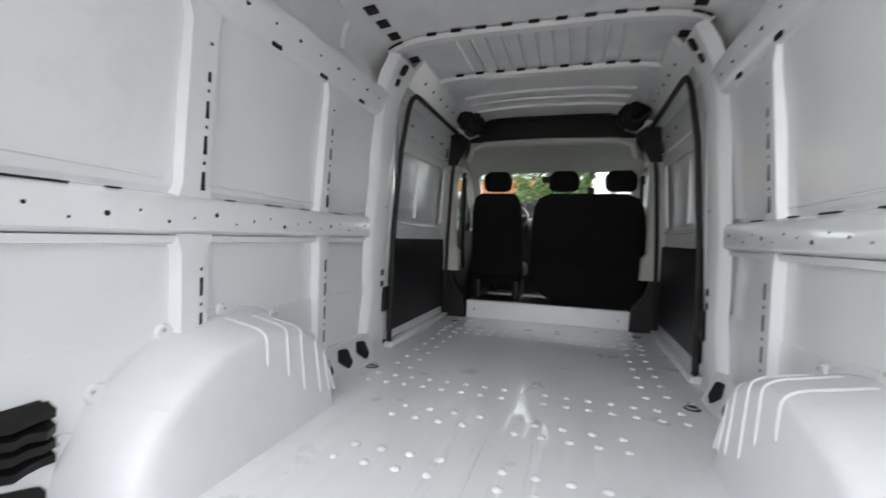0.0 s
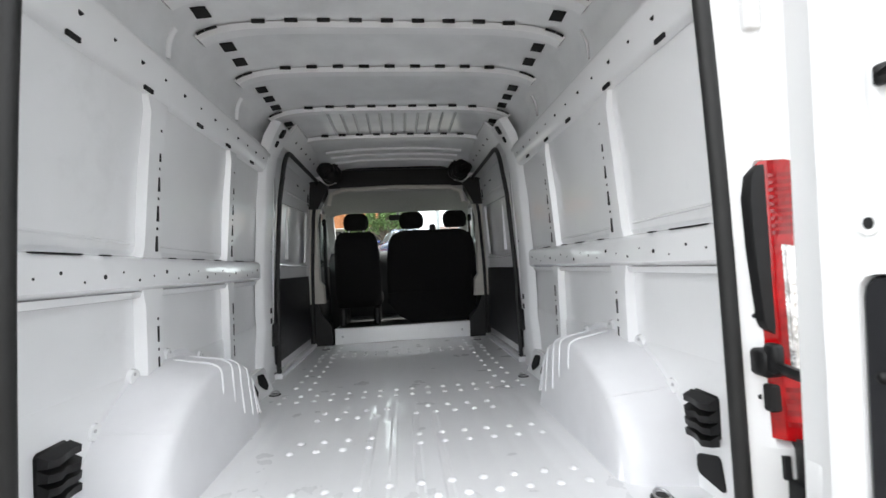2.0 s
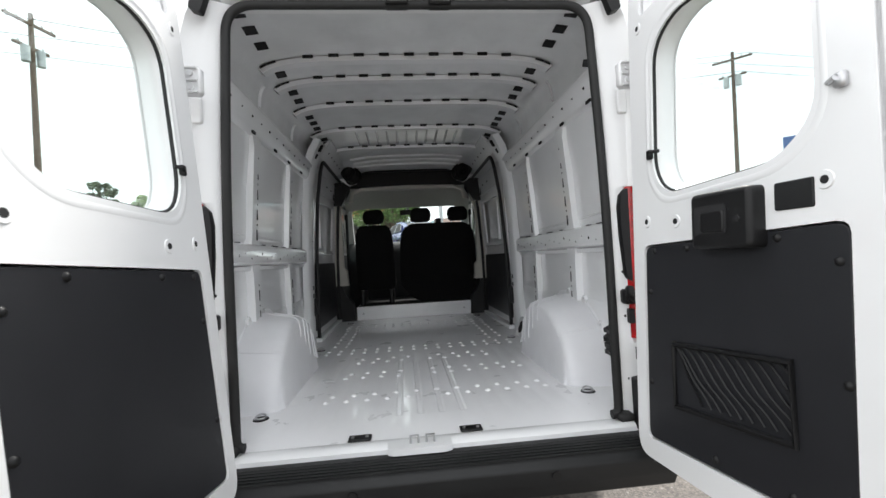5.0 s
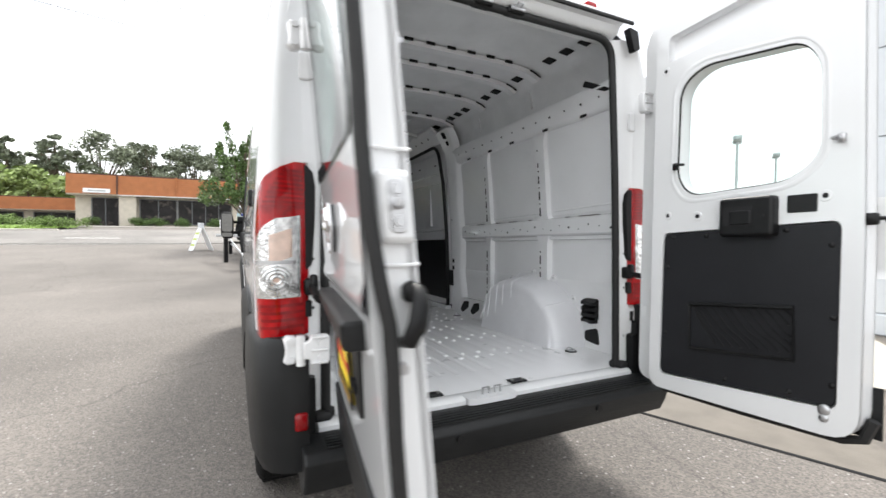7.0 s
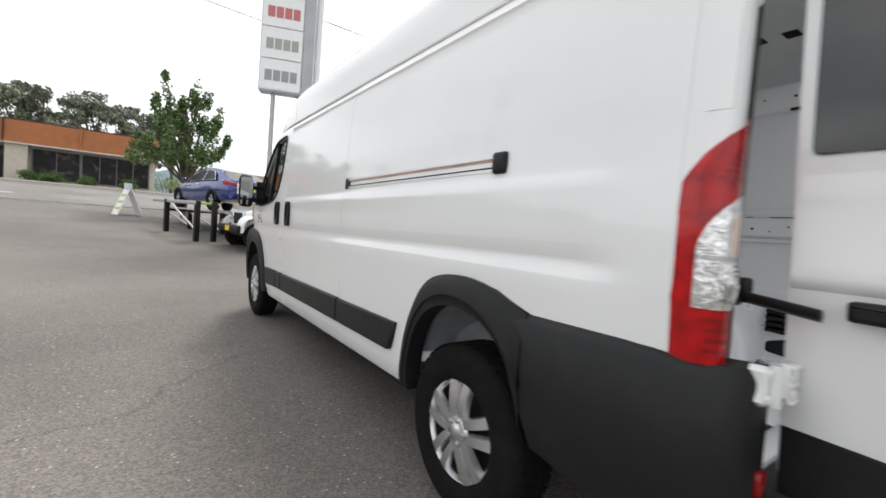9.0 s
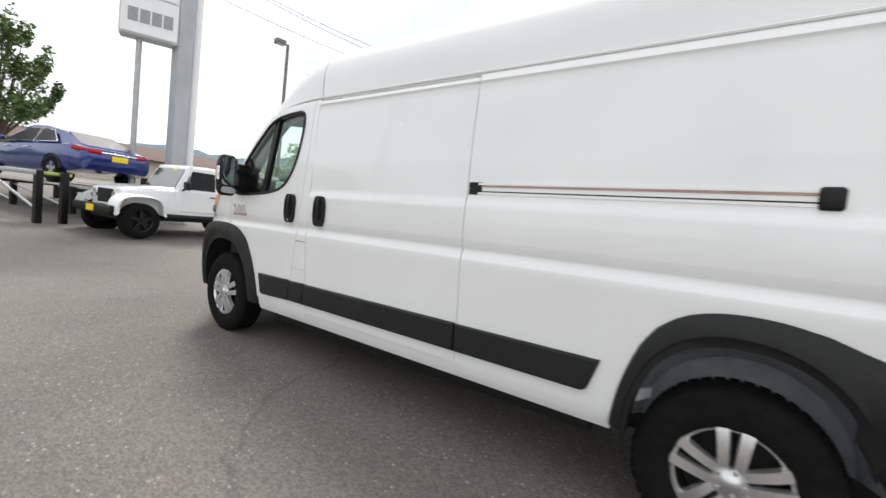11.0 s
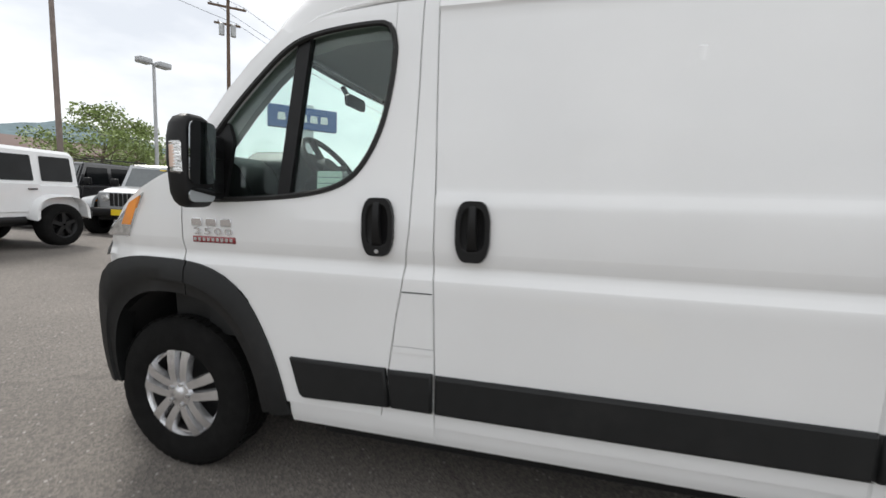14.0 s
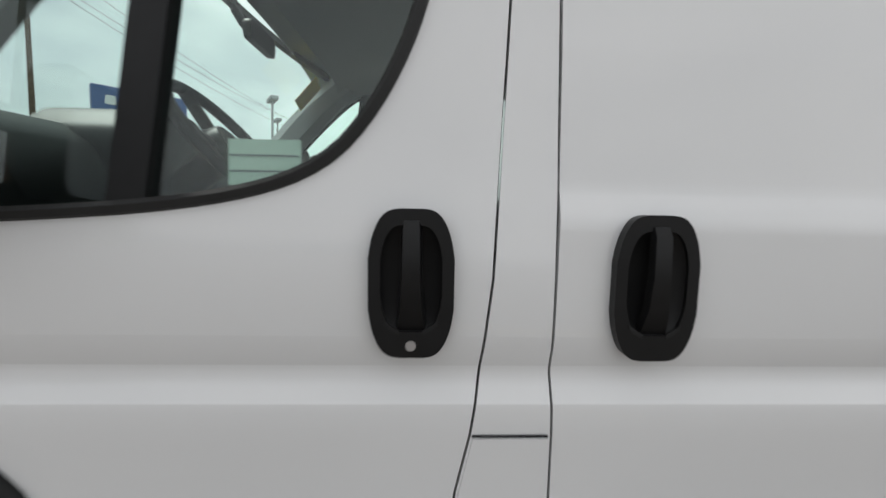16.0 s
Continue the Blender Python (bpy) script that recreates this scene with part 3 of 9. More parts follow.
for s, door in zip((-1, 1), front_doors):
    ring = [(y, z) for y, z in WIN_LOW] + [(y, z) for y, z in reversed(WIN_HIGH)]
    bm = B()
    tube(bm, [(s * (half_width(z, y, True) + 0.001), y, z) for y, z in ring], 0.0115, 6, closed=True)
    part("window_seal", bm, RUBBER, door)
    bm = B()
    low = [(y, z) for y, z in WIN_LOW if y < 4.40] + [(4.405, 1.353)]
    high = [(4.325, 1.981)] + [(y, z) for y, z in reversed(WIN_HIGH) if y < 4.32]
    for k, loop in (("window_pane", low + high), ("quarter_pane", [(4.43, 1.35), (4.73, 1.332), (4.84, 1.337), (4.875, 1.365), (4.86, 1.455), (4.80, 1.545), (4.68, 1.685), (4.55, 1.815), (4.42, 1.93), (4.355, 1.965)])):
        bm = B()
        for v in plate(bm, loop, [], "x", 0.0, 0.004):
            v.co.x = s * (glass_x(v.co.z) - 0.012 - v.co.x)
        ob = part(k, bm, TINT, door)
        ob.visible_shadow = False
    bm = B()
    loft(bm, [[(s * (glass_x(z) + dx), y + dy, z) for dx, dy in ((0.004, -0.028), (0.004, 0.028), (-0.03, 0.028), (-0.03, -0.028))] for y, z in ((4.418, 1.345), (4.335, 1.99))])
    part("window_divider", bm, BLACK, door)
    bm = B()
    for v in prism(bm, rounded([(4.70, 1.333), (4.84, 1.337), (4.87, 1.37), (4.80, 1.54), (4.69, 1.66), (4.66, 1.58)], 0.015), "x", 0.0, 0.02):
        v.co.x = s * (glass_x(v.co.z) + 0.006 - v.co.x)
    part("mirror_base", bm, BLACK, door)

# roof and front
ROOF_H = [(0.09, 2.375), (0.14, 2.400), (0.22, 2.425), (0.35, 2.440), (0.6, 2.453), (1.2, 2.462), (3.3, 2.462), (3.6, 2.457), (3.78, 2.447), (3.90, 2.435), (4.05, 2.365), (4.20, 2.285), (4.32, 2.205), (4.43, 2.12)]
ROOF_D = [(0.09, 2.10), (3.84, 2.10), (4.0, 2.095), (4.2, 2.075), (4.32, 2.05), (4.43, 1.995)]
ROOF_W = [(0.09, 0.905), (0.14, 0.922), (0.25, 0.930), (3.84, 0.930), (4.10, 0.925), (4.43, 0.905)]


def roof_point(y, a, off=0.0, n=5.0):
    w, d, h = lerp(ROOF_W, y) - off, lerp(ROOF_D, y), lerp(ROOF_H, y) - off
    c, s_ = math.cos(a), math.sin(a)
    return math.copysign(abs(c) ** (2 / n), c) * w, y, d + (h - d) * abs(s_) ** (2 / n)


SHELL_H = smooth_line([(0.09, 2.395), (0.14, 2.445), (0.22, 2.485), (0.35, 2.512), (0.6, 2.535), (1.2, 2.552), (3.3, 2.556), (3.6, 2.553), (3.78, 2.547), (3.90, 2.533), (4.05, 2.497), (4.20, 2.432), (4.32, 2.352), (4.43, 2.262), (4.53, 2.165), (4.585, 2.095)], 80)
SHELL_D = [(0.09, 2.10), (3.84, 2.10), (4.0, 2.095), (4.2, 2.075), (4.32, 2.05), (4.43, 1.995), (4.53, 1.93), (4.585, 1.90)]
SHELL_W = [(0.09, 0.905), (0.14, 0.922), (0.25, 0.930), (3.84, 0.930), (4.10, 0.925), (4.43, 0.905), (4.585, 0.89)]


def shell_point(y, a):
    n = lerp([(0.1, 3.2), (0.5, 4.2), (3.9, 4.2), (4.3, 3.0), (4.585, 2.6)], y)
    c, s_ = math.cos(a), math.sin(a)
    d = lerp(SHELL_D, y)
    return math.copysign(abs(c) ** (2 / n), c) * lerp(SHELL_W, y), y + 0.05 * abs(s_) * max(0.0, (y - 4.1) / 0.485), d + (lerp(SHELL_H, y) - d) * abs(s_) ** (2 / n)


ANG = [math.pi * i / 48 for i in range(49)]
for k, (ya, yb) in (("roof", (0.09, 3.778)), ("roof_front_cap", (3.784, 4.585))):
    bm = B()
    grid(bm, ANG, sorted(set([y for y, _ in SHELL_H if ya < y < yb] + frange(ya, yb, 0.09))), lambda a, y: shell_point(y, a))
    rim_flange(bm, (0, 0, -1), 0.015)
    part(k, bm, PAINT, van)
for s in (-1, 1):
    bm = B()
    tube(bm, [(s * (lerp(ROOF_W, y) + 0.004), y, lerp(ROOF_D, y) + 0.004) for y in frange(0.14, 4.40, 0.12)], 0.009, 6)
    part("gutter", bm, PAINT, van)
    bm = B()
    loft(bm, [[(s * (x + dx), y + dy, z + dz) for dx, dy, dz in ((0.03, -0.03, 0.0), (0.025, 0.03, 0.04), (-0.05, 0.07, 0.04), (-0.06, 0.0, -0.01))]
              for x, y, z in ((0.885, 4.43, 2.0), (0.893, 4.58, 1.88), (0.90, 4.71, 1.75), (0.905, 4.83, 1.61), (0.92, 4.97, 1.46))])
    part("windscreen_pillar", bm, PAINT, van)
    bm = B()
    loft(bm, [[(s * (x + dx), y + dy, z + dz) for dx, dy, dz in ((0.0, -0.05, -0.02), (-0.005, 0.035, 0.03), (-0.075, 0.055, 0.025), (-0.075, -0.01, -0.025))]
              for x, y, z in ((0.860, 4.41, 1.985), (0.868, 4.565, 1.86), (0.875, 4.69, 1.73), (0.88, 4.81, 1.59), (0.89, 4.93, 1.46))])
    part("pillar_trim", bm, LINER, van)


def screen(u, v, off=0.0):
    w = 0.83 + 0.05 * v
    y = 4.535 + 0.57 * v + 0.19 * (1 - u * u)
    z = 2.035 - 0.60 * v + 0.07 * (1 - u * u) * (1 - v)
    return u * w, y, z - off


bm = B()
grid(bm, frange(-1, 1, 0.1), frange(0, 1, 0.1), screen)
rim_flange(bm, (0, -0.3, -1), 0.006)
ob = part("windscreen", bm, TINT, van)
ob.visible_shadow = False
bm = B()
tube(bm, [screen(u, 0.0) for u in frange(-1, 1, 0.1)], 0.022, 6)
tube(bm, [screen(u, 1.0) for u in frange(-1, 1, 0.1)], 0.03, 6)
part("windscreen_seal", bm, RUBBER, van)

HOOD_EDGE = [(4.93, 1.475), (5.05, 1.435), (5.18, 1.375), (5.30, 1.295), (5.42, 1.175), (5.55, 1.06), (5.72, 0.94), (5.97, 0.88)]
col_skin("front_wing", frange(4.93, 5.50, 0.025), lambda y: max(arch_low(y), 0.45), lambda y: lerp(HOOD_EDGE, y), van, PAINT)
bm = B()
grid(bm, frange(-1, 1, 0.125), frange(0, 1, 0.08), lambda u, v: (
    u * half_width(lerp(HOOD_EDGE, 4.93 + 0.67 * v), 4.93 + 0.67 * v, True), 4.93 + 0.67 * v + (1 - u * u) * (0.30 - 0.02 * v),
    lerp(HOOD_EDGE, 4.93 + 0.67 * v) + 0.05 * (1 - u * u) * (1 - v)))
part("bonnet", bm, PAINT, van)
for s in (-1, 1):
    bm = B()
    grid(bm, frange(0, 1, 0.1), frange(0, 1, 0.12), lambda u, v: (s * (half_width(1.2, 5.155 + 0.11 * (1 - v) + 0.23 * u, True) + 0.002 + 0.008 * math.sin(math.pi * v)), 5.155 + 0.11 * (1 - v) + 0.23 * u,
                                                                1.150 + 0.205 * v * (1 - 0.62 * u) - 0.01 * u))
    rim_flange(bm, (-s, 0, 0), 0.03)
    lamp = part("headlamp", bm, CLEAR, van, "clear headlamp with an amber corner")
    bm = B()
    grid(bm, frange(0, 1, 0.2), frange(0, 1, 0.2), lambda u, v: (s * (half_width(1.2, 5.162 + 0.075 * (1 - v) + 0.075 * u, True) + 0.013), 5.162 + 0.075 * (1 - v) + 0.075 * u, 1.205 + 0.135 * v * (1 - 0.25 * u)))
    rim_flange(bm, (-s, 0, 0), 0.01)
    part("indicator", bm, AMBER, lamp)
bm = B()
loft(bm, [[(x * k, y, z) for x, y, z in ((-1, yy, 0.36), (-1, yy, 0.80), (1, yy, 0.80), (1, yy, 0.36))] for yy, k in ((5.40, 0.80), (5.48, 0.80), (5.58, 0.78), (5.70, 0.72), (5.85, 0.62), (5.96, 0.46), (5.99, 0.26))])
part("front_bumper", bm, TRIM, van)
bm = B()
loft(bm, [[(x * k, y, z) for x, y, z in ((-1, yy, 0.80), (-1, yy, zz), (1, yy, zz), (1, yy, 0.80))] for yy, k, zz in ((5.58, 0.80, 1.00), (5.72, 0.73, 0.95), (5.86, 0.60, 0.90), (5.94, 0.42, 0.86))])
part("grille", bm, BLACK, van)


# flares, lower cladding, bumper corners
def flare(name, outer, inner, out, parent, split=None):
    for s in (-1, 1):
        bm = B()
        rows = []
        for (yo, zo), (yi, zi) in zip(outer, inner):
            w0, w1 = half_width(zo, min(yo, 5.22), True), half_width(zi, min(yi, 5.22), True)
            rows.append([(s * (w0 - 0.01), yo, zo), (s * (w0 + 0.012), yo, zo), (s * (w0 + out), yo + (yi - yo) * 0.25, zo + (zi - zo) * 0.25),
                         (s * (w0 + out + 0.004), yo + (yi - yo) * 0.62, zo + (zi - zo) * 0.62), (s * (w0 + out - 0.006), yo + (yi - yo) * 0.68, zo + (zi - zo) * 0.68),
                         (s * (w1 + out - 0.004), yi, zi), (s * (w1 - 0.06), yi, zi)])
        if split:
            near = [r for r in rows if r[1][1] < split]
            near.append([tuple((Vector(p) + (Vector(q) - Vector(p)) * 0.9)) for p, q in zip(near[-1], rows[len(near)])])
            loft(bm, near, closed=False)
            part(name, bm, TRIM, van)
            bm = B()
            rows = rows[len(near) - 1:]
        loft(bm, rows, closed=False)
        part(name, bm, TRIM, van)


flare("rear_wheel_flare", smooth_line([(1.458, 0.40), (1.45, 0.5), (1.42, 0.64), (1.36, 0.80), (1.28, 0.905), (1.18, 0.966), (1.04, 0.992), (0.88, 0.988), (0.74, 0.955), (0.64, 0.915), (0.60, 0.90)], 26),
      smooth_line([(1.385, 0.38), (1.375, 0.5), (1.34, 0.63), (1.28, 0.74), (1.19, 0.815), (1.08, 0.855), (0.95, 0.862), (0.82, 0.835), (0.71, 0.76), (0.64, 0.65), (0.60, 0.50)], 26), 0.034, van)
flare("front_wheel_flare", smooth_line([(4.42, 0.40), (4.43, 0.46), (4.46, 0.59), (4.52, 0.76), (4.61, 0.925), (4.70, 1.0), (4.80, 1.045), (4.92, 1.062), (5.08, 1.066), (5.24, 1.062), (5.36, 1.035), (5.44, 0.965), (5.475, 0.85), (5.48, 0.68), (5.465, 0.53), (5.44, 0.43)], 30),
      smooth_line([(4.545, 0.40), (4.55, 0.46), (4.575, 0.58), (4.63, 0.71), (4.71, 0.82), (4.80, 0.885), (4.90, 0.91), (5.00, 0.915), (5.10, 0.91), (5.20, 0.885), (5.29, 0.83), (5.35, 0.74), (5.38, 0.62), (5.38, 0.52), (5.37, 0.42)], 30), 0.030, van, 4.893)
for s in (-1, 1):
    # lower cladding in four lengths
    for ya, yb, la, lb, owner in ((1.52, 2.329, 0.055, 0.0, None), (2.339, 3.755, 0.0, 0.0, sliders), (3.765, 3.955, 0.0, -0.018, pillars), (3.962, 4.40, -0.018, -0.05, front_doors)):
        bm = B()
        prism(bm, rounded([(ya + la, 0.515), (yb + lb, 0.515 if owner is not front_doors else 0.50), (yb, 0.672), (ya, 0.676)], [0.03 if la > 0.03 else 0.0, 0.03 if lb < -0.03 else 0.0, 0.0, 0.0], 3), "x", s * 0.97, s * 1.004, 0.012, 2)
        own = van if owner is None else owner[0 if s < 0 else 1]
        part("lower_cladding", bm, TRIM, own)
    # bumper corner behind the wheel
    bm = B()
    rows = []
    for y, k in ((0.66, 0), (0.55, 0), (0.40, 0), (0.25, 0.0), (0.14, 0.006), (0.06, 0.018), (0.0, 0.040), (-0.035, 0.075), (-0.052, 0.115)):
        w = 1.012 - k
        zl = lerp([(-0.055, 0.44), (0.1, 0.42), (0.35, 0.42), (0.60, 0.46), (0.66, 0.62)], y)
        zt = 0.902 if y > 0.12 else 0.890
        wi = w - 0.05 if y > 0.10 else max(w - 0.14, 0.832)
        rows.append([(s * wi, y, zl), (s * (w - 0.02), y, zl), (s * w, y, zl + 0.05), (s * (w + 0.012), y, zl + (zt - zl) * 0.5), (s * (w + 0.006), y, zt - 0.03), (s * (w - 0.02), y, zt), (s * wi, y, zt)])
    loft(bm, rows, True, True)
    corner = part("bumper_corner", bm, TRIM, van)
    bm = B()
    box(bm, (s * 0.838, -0.066, 0.580), (s * 0.880, -0.045, 0.640), 0.006)
    part("reflector", bm, REDDK, corner, "small red reflector")
bm = B()
prism(bm, [(-0.13, 0.44), (-0.145, 0.50), (-0.12, 0.525), (0.03, 0.532), (0.06, 0.40), (-0.02, 0.37), (-0.10, 0.38)], "x", -0.86, 0.86)
bmesh.ops.bevel(bm, geom=list(bm.edges), offset=0.008, segments=2, profile=0.5, affect="EDGES")
bumper = part("rear_bumper", bm, TRIM, van)
bm = B()
for i in range(7):
    box(bm, (-0.78, -0.115 + i * 0.021, 0.526), (0.78, -0.107 + i * 0.021, 0.531))
part("tread_ribs", bm, TRIM, bumper)
for x in (-0.30, 0.40):
    bm = B()
    cyl(bm, (x, -0.147, 0.475), (x, -0.130, 0.475), 0.016, n=16)
    part("plug", bm, BLACK, bumper)


# tail lamps
LAMP_PLAN = [(0.832, 0.053), (0.845, 0.046), (0.864, 0.038), (0.885, 0.030), (0.91, 0.022), (0.935, 0.018), (0.955, 0.022), (0.970, 0.034), (0.980, 0.052), (0.986, 0.078), (0.988, 0.11), (0.988, 0.15)]
LAMP_LEN = [0.0]
for p, q in zip(LAMP_PLAN, LAMP_PLAN[1:]):
    LAMP_LEN.append(LAMP_LEN[-1] + math.dist(p, q))


def lamp_at(s, u, z, off=0.0):
    """A place on the tail lamp's wrapped lens: u from its inner edge (0) round the corner to the side."""
    d = max(0.0, min(1.0, u)) * LAMP_LEN[-1]
    x = lerp(list(zip(LAMP_LEN, [p[0] for p in LAMP_PLAN])), d)
    y = lerp(list(zip(LAMP_LEN, [p[1] for p in LAMP_PLAN])), d)
    e = 0.004
    x2 = lerp(list(zip(LAMP_LEN, [p[0] for p in LAMP_PLAN])), d + e) - lerp(list(zip(LAMP_LEN, [p[0] for p in LAMP_PLAN])), d - e)
    y2 = lerp(list(zip(LAMP_LEN, [p[1] for p in LAMP_PLAN])), d + e) - lerp(list(zip(LAMP_LEN, [p[1] for p in LAMP_PLAN])), d - e)
    k = math.hypot(x2, y2) or 1.0
    x += y2 / k * off
    y -= x2 / k * off
    lean_ = (lerp(FAIR, z) - 0.995) * (x - 0.85) / 0.14
    return s * (x + lean_), y, z


def lamp_patch(name, s, us, zs, off, mat, parent, label="", shape=None, thick=0.004):
    """A thin raised piece of lens over a stretch of the lamp; shape moves its grid points."""
    bm = B()
    grid(bm, us, zs, lambda u, z: lamp_at(s, *(shape(u, z) if shape else (u, z)), off))
    rim_flange(bm, (-s * 0.6, 0.8, 0), thick)
    return part(name, bm, mat, parent, label, 60)


def tail_lamp(s):
    """A tall lamp that wraps the rear corner: red shell, clear indicator and reversing sections, red foot."""
    zt = [(0.0, 1.502), (0.15, 1.500), (0.35, 1.478), (0.55, 1.442), (0.72, 1.400), (0.86, 1.352), (0.95, 1.31), (1.0, 1.26)]
    bm = B()
    grid(bm, frange(0, 1, 0.04), frange(0.885, 2.09, 0.06), lambda u, z: lamp_at(s, u, z, -0.003 + 0.0092 * max(0.0, (u - 0.72) / 0.28)))
    part("corner_skin", bm, PAINT, van, "", 60)
    lamp = lamp_patch("tail_lamp", s, frange(0, 1, 0.03), frange(0, 1, 0.06), 0.003, RED, van, "tall red tail lamp with clear centre sections",
                      lambda u, v: (u, 0.885 + v * (lerp(zt, u) - 0.885)), 0.05)
    clear = lamp_patch("clear_section", s, frange(0.085, 0.72, 0.04), frange(0, 1, 0.05), 0.0065, CLEAR, lamp, "clear ribbed indicator and reversing section",
                       lambda u, v: (u, 1.022 + v * (lerp([(0.0, 1.318), (0.2, 1.305), (0.4, 1.298), (0.52, 1.272), (0.62, 1.238), (0.68, 1.205), (0.72, 1.17)], u) - 1.022)))
    lamp_patch("indicator", s, frange(0.20, 0.46, 0.04), frange(1.165, 1.265, 0.02), 0.009, PALE_AMBER, clear, "pale amber indicator bulb window",
               lambda u, z: (u, z - 0.10 * max(0.0, u - 0.2)))
    for r, h in ((0.050, 0.0055), (0.038, 0.0075), (0.026, 0.009), (0.014, 0.0105)):
        bm = B()
        c = Vector(lamp_at(s, 0.30, 1.085))
        tube(bm, [lamp_at(s, 0.38 + r * math.cos(a) / LAMP_LEN[-1], 1.085 + r * math.sin(a), h) for a in [2 * math.pi * k / 24 for k in range(24)]], 0.0055, 5, closed=True)
        part("reflector_ring", bm, CLEAR, clear)
    lamp_patch("bulb_spot", s, frange(0.32, 0.44, 0.04), frange(1.068, 1.102, 0.011), 0.010, PALE_AMBER, clear)
    lamp_patch("section_bar", s, frange(0.15, 0.66, 0.05), (1.140, 1.146, 1.152), 0.010, STEEL, clear)
    for k in range(9):
        z = 1.335 + k * 0.016
        lamp_patch("lens_rib", s, frange(0.03, min(0.62, 0.30 + (1.48 - z) * 2.0), 0.05), (z, z + 0.004, z + 0.008), 0.0055, REDDK, lamp)
    for k in range(4):
        z = 0.915 + k * 0.025
        lamp_patch("lens_rib", s, frange(0.04, 0.60, 0.07), (z, z + 0.005, z + 0.010), 0.005, REDDK, lamp)
    bm = B()
    rows = []
    for z, d in ((1.115, 0.006), (1.13, 0.024), (1.145, 0.030), (1.30, 0.040), (1.42, 0.042), (1.47, 0.034), (1.493, 0.014)):
        rows.append([(s * (0.832 - d), 0.064, z), (s * (0.833 - d * 0.9), 0.053, z), (s * 0.836, 0.051, z), (s * 0.842, 0.10, z), (s * (0.832 - d), 0.10, z)])
    loft(bm, rows, True, True)
    part("lamp_housing", bm, BLACK, lamp, "black plastic lamp housing")
    bm = B()
    box(bm, (s * 0.806, 0.052, 0.945), (s * 0.838, 0.10, 1.005), 0.004)
    part("lamp_plug", bm, BLACK, lamp)


tail_lamp(-1)
tail_lamp(1)


# wheels
def wheel(y, s, zc):
    hub = Vector((s * 0.888, y, zc))
    bm = B()
    prof = [(-0.10, 0.212), (-0.108, 0.225), (-0.115, 0.27), (-0.112, 0.32), (-0.098, 0.350), (-0.085, 0.362), (-0.06, 0.368), (0.06, 0.368), (0.085, 0.362), (0.098, 0.350), (0.112, 0.32), (0.115, 0.27), (0.108, 0.225), (0.10, 0.212)]
    lathe(bm, [(0.0 + a * s, r) for a, r in prof], hub - Vector((s * 0.03, 0, 0)), "x", 48)
    tyre = part("wheel", bm, TYRE, van, "black tyre on a silver double-spoke alloy rim")
    bm = B()
    for i in range(44):
        a = 2 * math.pi * i / 44
        for k in (-0.066, -0.022, 0.022, 0.066):
            c = hub + Vector((k - s * 0.03, 0.369 * math.cos(a + k), 0.369 * math.sin(a + k)))
            box(bm, (-0.018, -0.019, -0.003), (0.018, 0.019, 0.0025), m=Matrix.Translation(c) @ Matrix.Rotation(a + k - math.pi / 2, 4, "X"))
    part("tread", bm, TYRE, tyre)
    bm = B()
    f = hub + Vector((s * 0.045, 0, 0))
    lathe(bm, [(s * 0.026, 0.222), (s * 0.029, 0.219), (s * 0.024, 0.213), (s * 0.006, 0.206), (s * 0.004, 0.196)], f, "x", 48)
    part("rim", bm, ALLOY, tyre)
    # barrel and disc are coloured near-black for the shade behind the spokes
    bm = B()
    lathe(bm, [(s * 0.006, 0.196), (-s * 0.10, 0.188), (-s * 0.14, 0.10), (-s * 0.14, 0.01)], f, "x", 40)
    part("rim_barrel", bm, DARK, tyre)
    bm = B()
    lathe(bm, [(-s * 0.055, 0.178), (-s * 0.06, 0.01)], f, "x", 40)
    part("wheel_shade_disc", bm, DARK, tyre)
    for i in range(5):
        bm = B()
        turn = Matrix.Translation(f) @ Matrix.Rotation(2 * math.pi * i / 5, 4, "X")
        for dy in (-1, 1):
            # a pair of straight bars from hub to rim
            rows = []
            for r, h, w, off in ((0.035, 0.030, 0.022, 0.025), (0.10, 0.040, 0.0255, 0.031), (0.16, 0.038, 0.0275, 0.037), (0.214, 0.026, 0.031, 0.045)):
                rows.append([(s * (h - 0.03), dy * off - w, r), (s * h, dy * off - w * 0.75, r), (s * h, dy * off + w * 0.75, r), (s * (h - 0.03), dy * off + w, r)])
            vs = loft(bm, rows)
            bmesh.ops.transform(bm, matrix=turn, verts=vs)
        part("spoke", bm, ALLOY, tyre)
    bm = B()
    lathe(bm, [(s * 0.020, 0.068), (s * 0.036, 0.060), (s * 0.040, 0.034), (s * 0.044, 0.030), (s * 0.046, 0.001)], f, "x", 24)
    cap = part("hub_cap", bm, ALLOY, tyre)
    for i in range(5):
        a = 2 * math.pi * (i + 0.5) / 5
        bm = B()
        c = f + Vector((0, 0.052 * math.cos(a), 0.052 * math.sin(a)))
        cyl(bm, c + Vector((s * 0.034, 0, 0)), c + Vector((s * 0.046, 0, 0)), 0.009, n=6)
        part("wheel_nut", bm, STEEL, cap)


